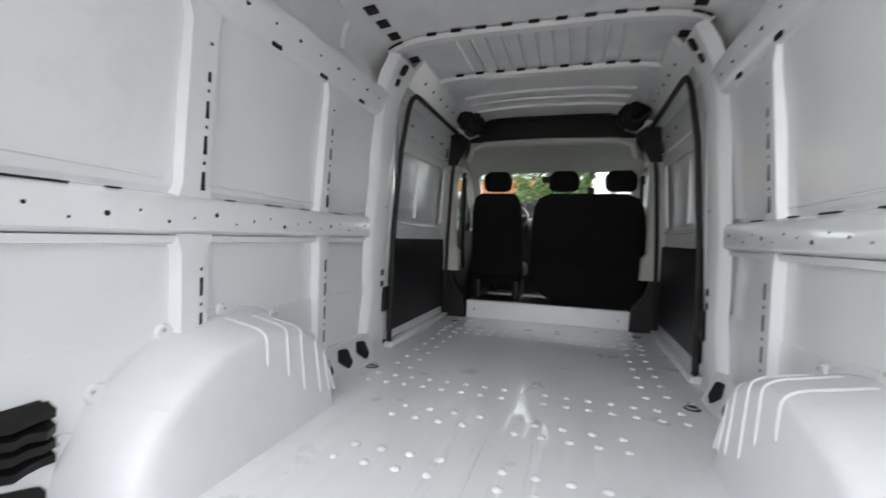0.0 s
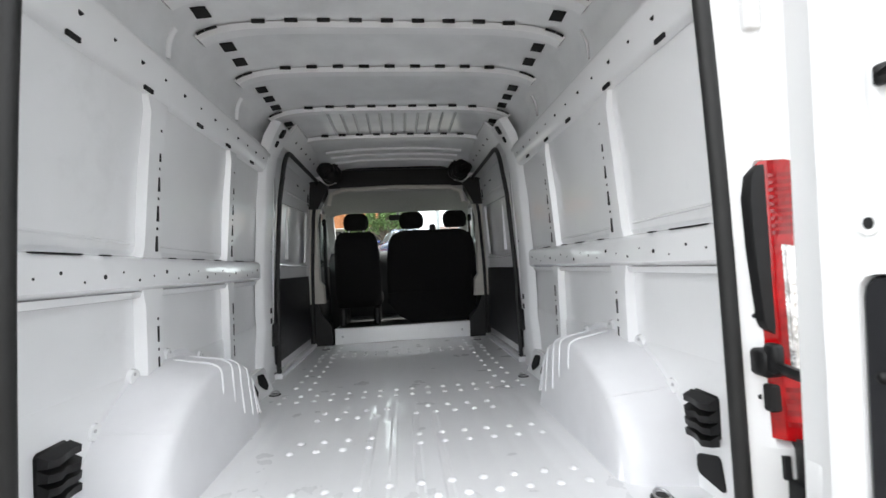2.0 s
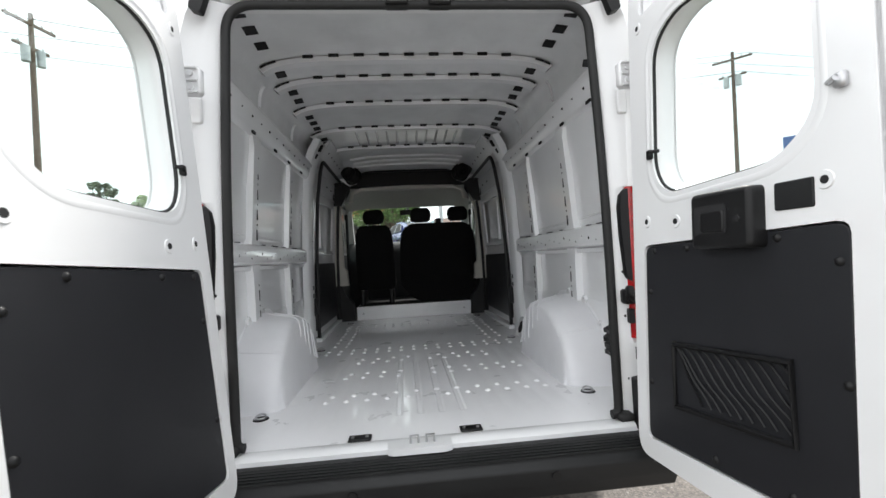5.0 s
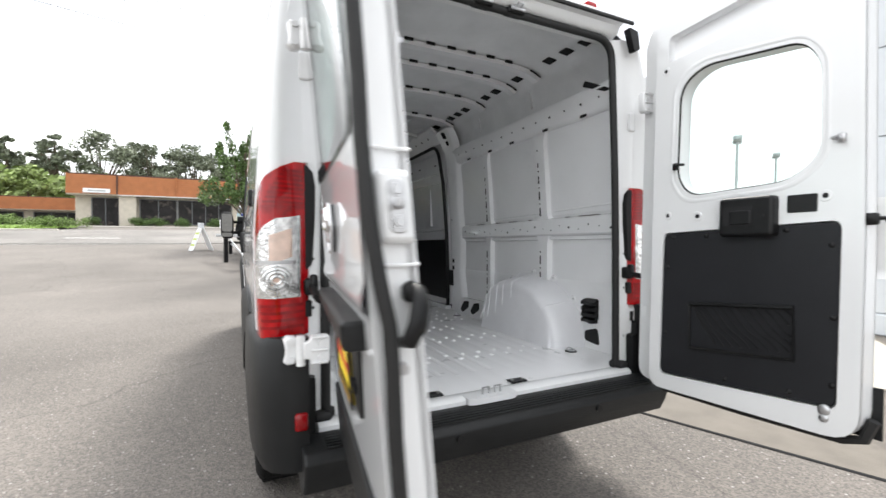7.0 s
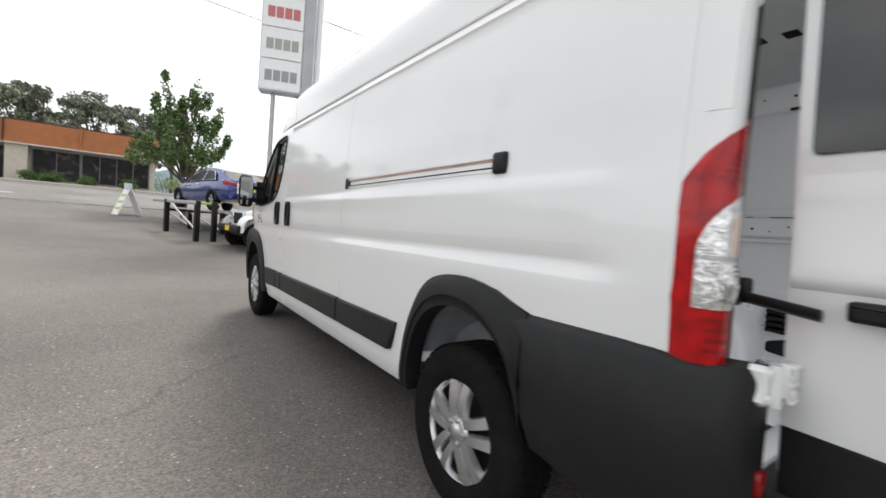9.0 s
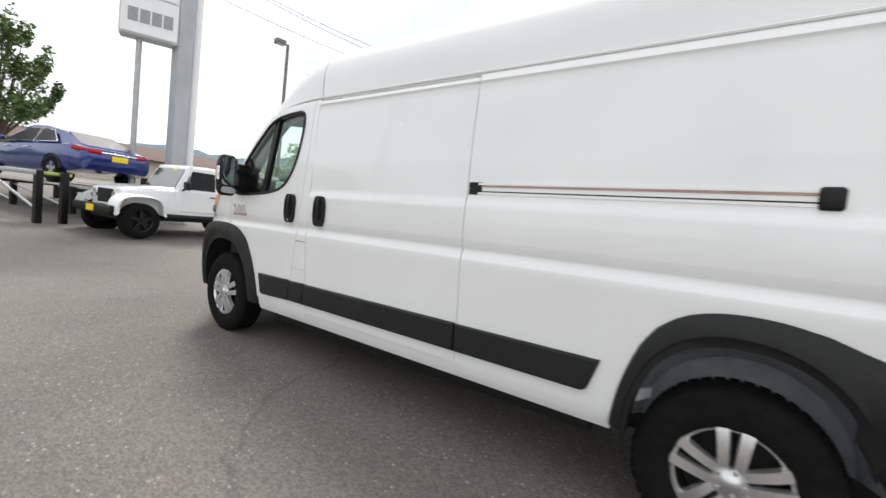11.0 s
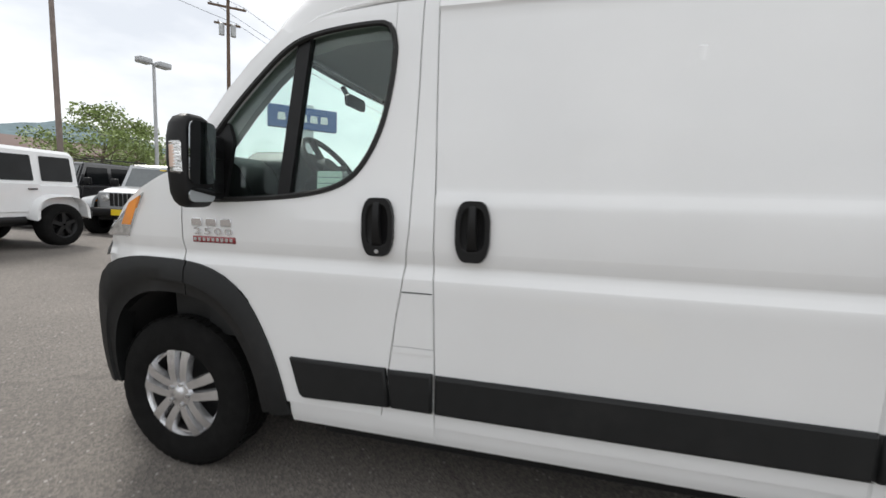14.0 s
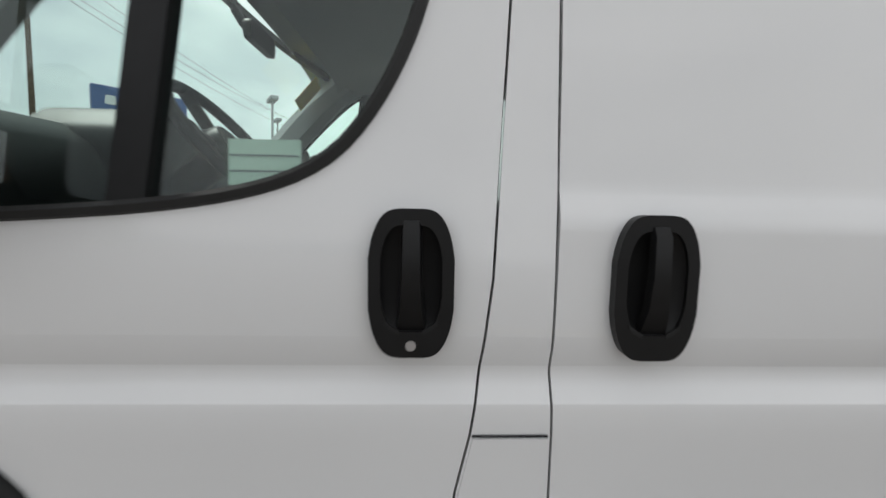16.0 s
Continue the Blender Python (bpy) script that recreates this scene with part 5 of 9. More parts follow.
    box(bm, (s * 0.882, 2.255, 0.80), (s * 0.93, 2.352, 0.955), 0.008)
    part("door_striker", bm, BLACK, pil, "black sliding-door lock housing")
    # cut-outs above the floor edge: solid near-black blocks, coloured for their shade
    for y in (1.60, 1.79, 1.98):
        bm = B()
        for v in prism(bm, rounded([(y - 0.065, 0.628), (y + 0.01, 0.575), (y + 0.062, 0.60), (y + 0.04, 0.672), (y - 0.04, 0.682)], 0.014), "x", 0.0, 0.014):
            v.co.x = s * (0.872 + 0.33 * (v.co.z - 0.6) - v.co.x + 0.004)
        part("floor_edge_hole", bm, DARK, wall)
    bm = B()
    prism(bm, [(0.85, 0.55), (0.95, 0.55), (0.95, 0.70), (0.905, 0.70), (0.872, 0.60)], "y", 1.47, 2.1)
    for v in bm.verts:
        v.co.x *= s
    part("floor_side_step", bm, INNER, wall)

    # wheel box: a flat-topped arch strip with a rounded shoulder and an upright inner face
    def wbox(u, v):
        """u from back to front along the arch, v from the wall (0) over the shoulder (0.5) to the foot of the inner face (1)."""
        y, z = ARCH[min(len(ARCH) - 1, round(u * (len(ARCH) - 1)))]
        if v <= 0.5:
            k = v / 0.5
            turn_ = max(0.0, (k - 0.72) / 0.28)
            shrink = 1.0 - 0.085 * k - 0.075 * (1 - math.sqrt(max(0.0, 1 - turn_ ** 2)))
            return 0.955 - 0.205 * k - 0.022 * math.sin(turn_ * math.pi / 2), 0.995 + (y - 0.995) * shrink, 0.545 + (z - 0.545) * shrink
        k = (v - 0.5) / 0.5
        return 0.728 - 0.020 * k, 0.995 + (y - 0.995) * (0.84 - 0.02 * k), 0.545 + (z - 0.545) * 0.84 * (1 - k)
    ARCH = smooth_line([(0.500, 0.545), (0.505, 0.66), (0.555, 0.775), (0.66, 0.875), (0.80, 0.955), (0.93, 0.985), (1.08, 0.985), (1.24, 0.955), (1.38, 0.885), (1.455, 0.79), (1.49, 0.66), (1.50, 0.545)], 61)
    bm = B()
    grid(bm, [k / 60 for k in range(61)], frange(0, 0.36, 0.06) + frange(0.38, 0.5, 0.015) + frange(0.53, 1, 0.08), lambda u, v: (s * wbox(u, v)[0], wbox(u, v)[1], wbox(u, v)[2]))
    wb = part("wheel_box", bm, WRAP, wall, "smooth white wheel-arch cover", 60)
    bm = B()
    loft(bm, [[(s * x, 0.995 + (y - 0.995) * q, 0.545 + (z - 0.545) * q) for x, q in ((0.957, 1.055), (0.950, 1.050 + 0.012 * math.sin(i * 0.9)), (0.945, 1.02), (0.945, 0.985), (0.957, 0.985))] for i, (y, z) in enumerate(ARCH)], True, True)
    part("flange", bm, WRAP, wb)
    for u, va, vb in ((0.50, 0.10, 0.62), (0.58, 0.12, 0.70), (0.655, 0.16, 0.80), (0.73, 0.22, 0.84), (0.80, 0.28, 0.84), (0.87, 0.34, 0.80)):
        bm = B()
        line = []
        for v in frange(va, vb, 0.02):
            a_ = Vector(wbox(u, v))
            line.append(Vector((s * a_.x, a_.y + 0.05 * max(0.0, v - 0.5) * (u - 0.45) * 6, a_.z)))
        tube(bm, line, [0.001] + [0.004] + [0.0058] * (len(line) - 4) + [0.004, 0.001], 6)
        part("pressed_rib", bm, WRAP, wb)
    bm = B()
    tube(bm, [(s * wbox(0.21, v)[0], wbox(0.21, v)[1], wbox(0.21, v)[2]) for v in frange(0.06, 0.50, 0.04)], 0.004, 5)
    part("pressed_crease", bm, WRAP, wb)
    for u in (0.13, 0.22, 0.36, 0.52, 0.70, 0.86):
        bm = B()
        p, q = wbox(u, 0.0), wbox(u + 0.01, 0.0)
        d = (Vector(p) - Vector((0.955, 0.995, 0.545))).normalized()
        c = Vector(p) + d * 0.008
        cyl(bm, (s * 0.955, c.y, c.z), (s * 0.938, c.y, c.z), 0.030, 0.026, 12)
        tab = part("fixing_tab", bm, INNER, wb)
        bm = B()
        cyl(bm, (s * 0.940, c.y + d.y * 0.012, c.z + d.z * 0.012), (s * 0.9355, c.y + d.y * 0.012, c.z + d.z * 0.012), 0.006, n=8)
        part("bolt", bm, STEEL, tab)
    # air outlet behind the wheel box
    bm = B()
    box(bm, (s * 0.957, 0.392, 0.735), (s * 0.930, 0.500, 0.868), 0.01)
    vent = part("air_outlet", bm, BLACK, wall, "black ribbed rubber air outlet")
    for i in range(4):
        bm = B()
        loft(bm, [[(s * 0.935, y, 0.722 + i * 0.036), (s * (0.908 - b), y, 0.722 + i * 0.036 - 0.3 * b), (s * (0.906 - b), y, 0.742 + i * 0.036 - 0.3 * b), (s * 0.935, y, 0.756 + i * 0.036)] for y, b in ((0.390, 0.0), (0.415, 0.014 - 0.004 * (i % 2)), (0.445, 0.004), (0.475, 0.018 * (i % 3) / 2), (0.502, 0.002))], True, True)
        part("flap", bm, BLACK, vent)
    # near-black plates stand in for the shade in an opening and a gap
    bm = B()
    prism(bm, rounded([(0.38, 0.585), (0.50, 0.60), (0.50, 0.66), (0.40, 0.69)], 0.02), "x", s * 0.955, s * 0.935)
    part("wall_hole", bm, DARK, wall)
    bm = B()
    prism(bm, rounded([(0.20, 2.08), (0.25, 2.08), (0.42, 2.16), (0.40, 2.19)], 0.01), "x", s * 0.905, s * 0.84)
    part("rail_end_gap", bm, DARK, wall)

# inner roof
bm = B()
grid(bm, [math.pi * i / 32 for i in range(33)], sorted(frange(0.14, 3.70, 0.16)), lambda a, y: roof_point(y, a, 0.035))
roof_in = part("roof_lining_sheet", bm, THIN, van, "thinly painted grey roof sheet between the bows", 40)
for j, y0 in enumerate((0.830, 1.110, 1.550, 2.130, 2.750)):
    bm = B()
    rows = []
    for a in [math.pi * i / 40 for i in range(7, 34)]:
        ring = []
        for dy, off in ((-0.034, 0.034), (-0.028, 0.060), (0.028, 0.060), (0.034, 0.034)):
            ring.append(roof_point(y0 + dy, a, off + 0.008))
        rows.append(ring)
    loft(bm, rows, True, True)
    bow = part("roof_bow", bm, INNER, roof_in)
    # bow slots as near-black solids, their inner shade put into the colour
    for i in range(9):
        x = -0.56 + 0.14 * i
        for dy in (-0.043,) if j != 4 else (-0.043, 0.040):
            z = roof_point(y0, math.acos(max(-1, min(1, math.copysign(abs(x / 0.86) ** 2.5, x)))), 0.040)[2]
            bm = B()
            box(bm, (x - 0.028, y0 + dy - 0.004, z - 0.012), (x + 0.028, y0 + dy + 0.004, z + 0.004))
            part("bow_slot", bm, DARK, bow)
    for s in (-1, 1):
        for a0, a1 in ((0.60, 0.68), (0.74, 0.84)):
            for dy in (-0.040, 0.038):
                bm = B()
                tube(bm, [(s * roof_point(y0 + dy, a, 0.046)[0], y0 + dy, roof_point(y0 + dy, a, 0.046)[2]) for a in frange(a0, a1 + 0.05, 0.03)], 0.006, 5)
                part("bow_slot", bm, DARK, bow)
# roof edge holes: near-black plates on the sheet stand in for shade
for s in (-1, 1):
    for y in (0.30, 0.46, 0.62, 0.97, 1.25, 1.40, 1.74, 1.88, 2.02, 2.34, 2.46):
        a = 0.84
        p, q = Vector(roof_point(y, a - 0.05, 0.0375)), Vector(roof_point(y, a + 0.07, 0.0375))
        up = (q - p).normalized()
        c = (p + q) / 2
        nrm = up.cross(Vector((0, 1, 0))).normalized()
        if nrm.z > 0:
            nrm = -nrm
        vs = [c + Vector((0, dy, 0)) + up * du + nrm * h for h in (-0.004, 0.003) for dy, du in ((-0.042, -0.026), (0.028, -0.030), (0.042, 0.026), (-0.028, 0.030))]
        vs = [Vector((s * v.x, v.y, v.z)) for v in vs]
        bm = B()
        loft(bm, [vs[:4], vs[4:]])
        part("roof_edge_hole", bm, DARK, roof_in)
# ribbed front roof sheet
bm = B()
for i in range(11):
    x = -0.46 + 0.092 * i
    loft(bm, [[(x - 0.012, y, roof_point(y, math.acos(math.copysign(abs(x / 0.86) ** 2.5, x)), 0.036)[2] - 0.0), (x, y, roof_point(y, math.acos(math.copysign(abs(x / 0.86) ** 2.5, x)), 0.036)[2] - 0.012),
               (x + 0.012, y, roof_point(y, math.acos(math.copysign(abs(x / 0.86) ** 2.5, x)), 0.036)[2] - 0.0)] for y in (2.20, 2.45, 2.69)], True, True)
part("roof_ribs", bm, THIN, roof_in)
for s in (-1, 1):
    for y in (0.975, 1.70):
        bm = B()
        tube(bm, [(s * roof_point(y, a, 0.040)[0], y, roof_point(y, a, 0.040)[2]) for a in frange(0.05, 0.42, 0.06)], 0.012, 6, flat=0.6)
        part("roof_side_post", bm, INNER, roof_in)

# rear opening: corner posts, header, rubber seal
for s in (-1, 1):
    bm = B()
    rows = []
    for z, xi, xo in ((0.50, 0.765, 0.96), (0.66, 0.762, 0.965), (0.865, 0.760, 0.955), (0.89, 0.760, 0.955), (1.20, 0.758, 0.955), (1.488, 0.757, 0.955), (1.505, 0.757, 0.955), (1.70, 0.755, 0.950), (1.95, 0.748, 0.935), (2.12, 0.738, 0.915), (2.20, 0.72, 0.895), (2.27, 0.69, 0.86)):
        d = 0.03 if 0.87 < z < 1.50 else 0.0
        xo = min(xo, 0.95) if d else (half_width(z) - 0.003 if z < 2.09 else xo)
        rows.append([(s * (xi + 0.13), 0.165, z), (s * xi, 0.10, z), (s * (xi + 0.012), 0.085, z), (s * (xi + 0.035), 0.075, z), (s * (xi + 0.06), 0.06 + d * 0.3, z), (s * (xi + 0.09), 0.052 + d, z), (s * (xo - 0.05), 0.026 + d, z), (s * (xo - 0.018), 0.036 + d, z), (s * (xo - 0.004), 0.07 + d, z), (s * xo, 0.13, z), (s * xo, 0.17, z)])
    loft(bm, rows, True, True)
    cp = part("corner_post", bm, PAINT, van, "", 30)
    for z in (1.80, 0.62):
        bm = B()
        prism(bm, rect(s * 0.81, z, s * 0.85, z + 0.10, 0.012), "y", 0.07, 0.045, 0.006)
        part("pressed_boss", bm, PAINT, cp)
    for z in (1.285, 1.155, 0.975, 0.72):
        hole_in("post_hole", (s * 0.80, 0.090, z), (s * 0.80, 0.073, z), 0.006, cp)
    slot_in("post_hole", (s * 0.825, 0.08, 0.80), (s * 0.84, 0.050, 0.85), cp)
    # door check strap
    bm = B()
    box(bm, (s * 0.785, 0.035, 1.025), (s * 0.835, 0.085, 1.085), 0.008)
    box(bm, (s * 0.79, 0.015, 1.035), (s * 0.815, 0.05, 1.10), 0.006)
    strap = part("check_strap", bm, BLACK, cp, "black door check strap in its housing")
    bm = B()
    tube(bm, [(s * 0.805, 0.03, 1.05), (s * 0.81, -0.05, 1.04), (s * 0.815, -0.13, 1.03)], 0.011, 8, flat=1.8)
    part("strap_arm", bm, BLACK, strap)
    bm = B()
    prism(bm, rounded([(s * 0.80, 0.53), (s * 0.88, 0.53), (s * 0.88, 0.80), (s * 0.835, 0.80), (s * 0.832, 0.735), (s * 0.80, 0.73)], 0.006), "y", 0.06, 0.02)
    part("post_foot_cover", bm, TRIM, cp)
    bm = B()
    prism(bm, rounded([(s * 0.735, 2.30), (s * 0.80, 2.29), (s * 0.815, 2.20), (s * 0.775, 2.185)], 0.01), "y", 0.02, -0.015)
    part("corner_seal_block", bm, BLACK, cp)
bm = B()
prism(bm, [(0.17, 2.285), (0.10, 2.285), (0.06, 2.30), (0.045, 2.33), (0.012, 2.335), (0.02, 2.37), (0.09, 2.40), (0.17, 2.45)], "x", -0.74, 0.74)
header = part("rear_header", bm, PAINT, van)
bm = B()
box(bm, (-0.80, 0.005, 2.333), (0.80, 0.02, 2.352), 0.004)
part("header_seal", bm, RUBBER, header)
for x in (-0.064, 0.107):
    bm = B()
    box(bm, (x - 0.045, 0.055, 2.262), (x + 0.045, 0.115, 2.290), 0.005)
    keep = part("upper_latch", bm, BLACK, header, "black block with a zinc door striker")
    bm = B()
    box(bm, (x - 0.038, 0.050, 2.270), (x + 0.038, 0.056, 2.286), 0.002)
    tube(bm, [(x - 0.012, 0.052, 2.284), (x - 0.012, 0.03, 2.292), (x + 0.014, 0.03, 2.292), (x + 0.014, 0.052, 2.284)], 0.0045, 6)
    part("striker", bm, STEEL, keep)
ring = rounded([(-0.753, 0.575), (-0.753, 1.5), (-0.723, 2.272), (0.723, 2.272), (0.753, 1.5), (0.753, 0.575)], [0.03, 0.6, 0.11, 0.11, 0.6, 0.03], 8)
bm = B()
tube(bm, [(x, 0.088, z) for x, z in ring], 0.0185, 8)
seal = part("rear_opening_seal", bm, RUBBER, van, "black rubber seal round the rear opening")
for s in (-1, 1):
    bm = B()
    box(bm, (s * 0.735, 0.04, 0.556), (s * 0.80, 0.12, 0.590), 0.01)
    part("seal_foot", bm, RUBBER, seal)


# ---------------------------------------------------------------- sliding doors seen from inside
for i, s in enumerate((-1, 1)):
    own = sliders[i]
    bm = B()
    hole = rounded([(2.50, 1.40), (3.54, 1.40), (3.54, 1.90), (2.50, 1.86)], 0.05, 4)
    outer = rounded([(2.36, 0.59), (3.66, 0.57), (3.66, 2.20), (2.36, 2.14)], 0.05, 4)
    for v in plate(bm, outer, [hole], "x", 0.0, 0.02):
        v.co.x = s * (inner_w(v.co.z) - 0.005 - v.co.x)
    part("inner_frame", bm, INNER, own, "", 30)
    bm = B()
    grid(bm, frange(2.48, 3.56, 0.09), frange(1.37, 1.93, 0.07), lambda y, z: (s * (inner_w(z) + 0.012 + 0.006 * math.sin(6 * y)), y, z))
    part("inner_skin", bm, THIN, own)
    bm = B()
    box(bm, (s * (inner_w(1.6) - 0.012), 2.90, 1.42), (s * (inner_w(1.6) + 0.02), 2.925, 1.86), 0.004)
    part("inner_brace", bm, INNER, own)
    bm = B()
    tube(bm, [(s * (inner_w(z) - 0.026), y, z) for y, z in ((2.46, 1.375), (3.0, 1.365), (3.56, 1.372))], 0.012, 6)
    part("pressed_bead", bm, INNER, own)
    bm = B()
    tube(bm, [(s * (inner_w(z) - 0.026), y, z) for y, z in ((2.55, 1.96), (3.0, 1.975), (3.54, 1.985))], 0.010, 6)
    part("pressed_bead", bm, INNER, own)
    bm = B()
    for v in prism(bm, rect(2.40, 0.645, 3.615, 1.265, 0.02), "x", 0.0, 0.012, 0.004):
        v.co.x = s * (inner_w(v.co.z) - 0.025 - v.co.x)
    part("lower_trim_board", bm, PANEL, own, "dark board trim")
    for y, z in ((2.62, 2.06), (3.05, 2.08), (3.3, 2.08)):
        slot_in("inner_hole", (s * (inner_w(z) - 0.027), y, z - 0.006), (s * (inner_w(z) - 0.02), y + 0.04, z + 0.006), own)
    slot_in("inner_hole", (s * (inner_w(2.0) - 0.03), 3.50, 1.97), (s * (inner_w(2.0) - 0.01), 3.54, 2.08), own)
    bm = B()
    loop = rounded([(2.365, 0.60), (2.375, 1.5), (2.43, 2.225), (3.60, 2.225), (3.605, 1.5), (3.605, 0.585)], [0.02, 0.5, 0.14, 0.09, 0.4, 0.02], 7)
    tube(bm, [(s * lerp([(0.55, 0.888), (1.3, 0.880), (1.9, 0.850), (2.2, 0.805)], z), y, z) for y, z in loop], 0.017, 7)
    part("door_opening_seal", bm, RUBBER, van)
    bm = B()
    box(bm, (s * 0.93, 2.36, 0.54), (s * 0.865, 3.66, 0.585), 0.012, 2)
    part("door_step_edge", bm, INNER, van)
    bm = B()
    rows = [[(s * x, y, z) for x, z in ((0.90, 2.20), (0.81, 2.238), (0.785, 2.275), (0.70, 2.38), (0.70, 2.40), (0.85, 2.28))] for y in (2.36, 2.8, 3.3, 3.72)]
    loft(bm, rows, True, True)
    cant = part("cant_rail", bm, INNER, van, "", 30)
    for k, y in enumerate(frange(2.55, 3.55, 0.17)):
        hole_in("rail_hole", (s * 0.752, y, 2.310), (s * 0.765, y, 2.320), 0.010, cant)
    for y in (2.50, 2.62):
        slot_in("rail_slot", (s * 0.765, y, 2.34), (s * 0.775, y + 0.07, 2.355), cant)

# ---------------------------------------------------------------- cab seen from behind
bm = B()
box(bm, (-0.69, 3.645, 0.55), (0.71, 3.70, 0.715), 0.008)
box(bm, (-0.69, 3.70, 0.62), (0.71, 5.0, 0.70))
step = part("cab_floor_step", bm, INNER, van, "white riser below the seats")
bm = B()
for x in (-0.61, 0.62):
    cyl(bm, (x, 3.646, 0.63), (x, 3.638, 0.63), 0.012, n=10)
part("step_bolts", bm, STEEL, step)
bm = B()
box(bm, (-0.66, 3.71, 0.70), (0.68, 4.95, 0.715))
part("cab_mat", bm, RUBBER, van)
for s in (-1, 1):
    bm = B()
    rows = [[(s * xi, 3.62, z), (s * xi, 3.73, z), (s * 0.95, 3.78, z), (s * 0.95, 3.62, z)] for z, xi in ((0.55, 0.70), (0.76, 0.715), (0.86, 0.80), (0.98, 0.845))]
    loft(bm, rows, True, True)
    part("lower_pillar_trim", bm, BLACK, van)
    bm = B()
    rows = [[(s * xi, 3.62, z), (s * (xi - 0.01), 3.68, z), (s * (xi + 0.02), 3.80, z), (s * (half_width(z, 0, True) - 0.035), 3.82, z), (s * (half_width(z, 0, True) - 0.035), 3.62, z)] for z, xi in ((0.98, 0.775), (1.04, 0.78), (1.16, 0.785), (1.20, 0.82), (1.80, 0.83), (1.95, 0.80))]
    loft(bm, rows, True, True)
    part("upper_pillar_trim", bm, BEIGE, van)
    bm = B()
    rows = [[(s * xi, 3.58, z), (s * xi, 3.72, z), (s * 0.90, 3.78, z), (s * 0.90, 3.58, z)] for z, xi in ((1.94, 0.80), (2.06, 0.74), (2.14, 0.70), (2.22, 0.68))]
    loft(bm, rows, True, True)
    part("pillar_cap", bm, BLACK, van)
    bm = B()
    tube(bm, [(s * 0.775, 3.80, 1.80), (s * 0.775, 3.78, 1.55), (s * 0.77, 3.74, 1.2), (s * 0.75, 3.72, 1.0)], 0.022, 8, flat=0.2)
    belt = part("seat_belt", bm, BLACK, van)
    bm = B()
    box(bm, (s * 0.76, 3.77, 1.78), (s * 0.80, 3.83, 1.86), 0.012)
    part("belt_anchor", bm, BLACK, belt)
    # bundle of dark trim in the roof corner
    coil = None
    for k in range(7):
        bm = B()
        random.seed(40 + k)
        c = (s * (0.655 + random.uniform(-0.05, 0.05)), 3.42 + random.uniform(-0.05, 0.05), 2.305 + random.uniform(-0.06, 0.06))
        tube(bm, [(c[0] + 0.055 * math.cos(a), c[1] + 0.02 * math.sin(2 * a), c[2] + 0.06 * math.sin(a)) for a in frange(0, 2 * math.pi, 0.45)[:-1]], 0.030, 7, closed=True)
        if coil is None:
            coil = part("wiring_bundle", bm, BLACK, van, "coiled black wiring in the roof corner")
        else:
            part("wiring_loop", bm, BLACK, coil)
    bm = B()
    loft(bm, [[(s * 0.70, y, 2.17), (s * 0.60, y, 2.20), (s * 0.66, y, 2.27), (s * 0.80, y, 2.24)] for y in (3.48, 3.60)], True, True)
    part("corner_gusset", bm, INNER, van)
bm = B()
grid(bm, frange(-0.80, 0.80, 0.16), [0, 0.2, 0.4, 0.6, 0.8, 1.0], lambda x, v: (x, 2.80 + 0.80 * v, 2.435 - 0.075 * v ** 1.6 - 0.07 * (abs(x) / 0.8) ** 3 - 0.010 * math.sin(v * 9)))
header_sheet = part("front_header_sheet", bm, THIN, van, "", 25)
for y, w in ((3.10, 0.62), (3.24, 0.60), (3.38, 0.58)):
    bm = B()
    tube(bm, [(x, y, 2.435 - 0.075 * ((y - 2.8) / 0.8) ** 1.6 - 0.07 * (abs(x) / 0.8) ** 3 - 0.012) for x in frange(-w, w, 0.1)], 0.012, 6)
    part("header_bead", bm, INNER, header_sheet)
bm = B()
box(bm, (-0.74, 3.58, 2.335), (0.74, 3.665, 2.352), 0.006)
box(bm, (-0.76, 3.63, 2.15), (0.76, 3.665, 2.34), 0.004)
part("overhead_shelf_back", bm, BLACK, van)
bm = B()
rows = []
for y, z, w in ((3.64, 2.150, 0.70), (3.66, 2.115, 0.70), (3.75, 2.10, 0.72), (3.95, 2.10, 0.80), (4.2, 2.07, 0.84), (4.38, 2.03, 0.84), (4.47, 1.995, 0.82)):
    rows.append([(-w, y, z - 0.09), (-w + 0.06, y, z - 0.02), (-w + 0.2, y, z), (w - 0.2, y, z), (w - 0.06, y, z - 0.02), (w, y, z - 0.09), (w, y, z + 0.03), (-w, y, z + 0.03)])
loft(bm, rows, True, True)
part("headliner", bm, LINER, van, "grey fabric headliner over the seats")
bm = B()
tube(bm, [(-0.70, 3.632, 1.98), (-0.67, 3.632, 2.09), (-0.56, 3.632, 2.135), (0.0, 3.632, 2.148), (0.56, 3.632, 2.135), (0.67, 3.632, 2.09), (0.70, 3.632, 1.98)], 0.022, 8)
part("headliner_edge", bm, BEIGE, van)


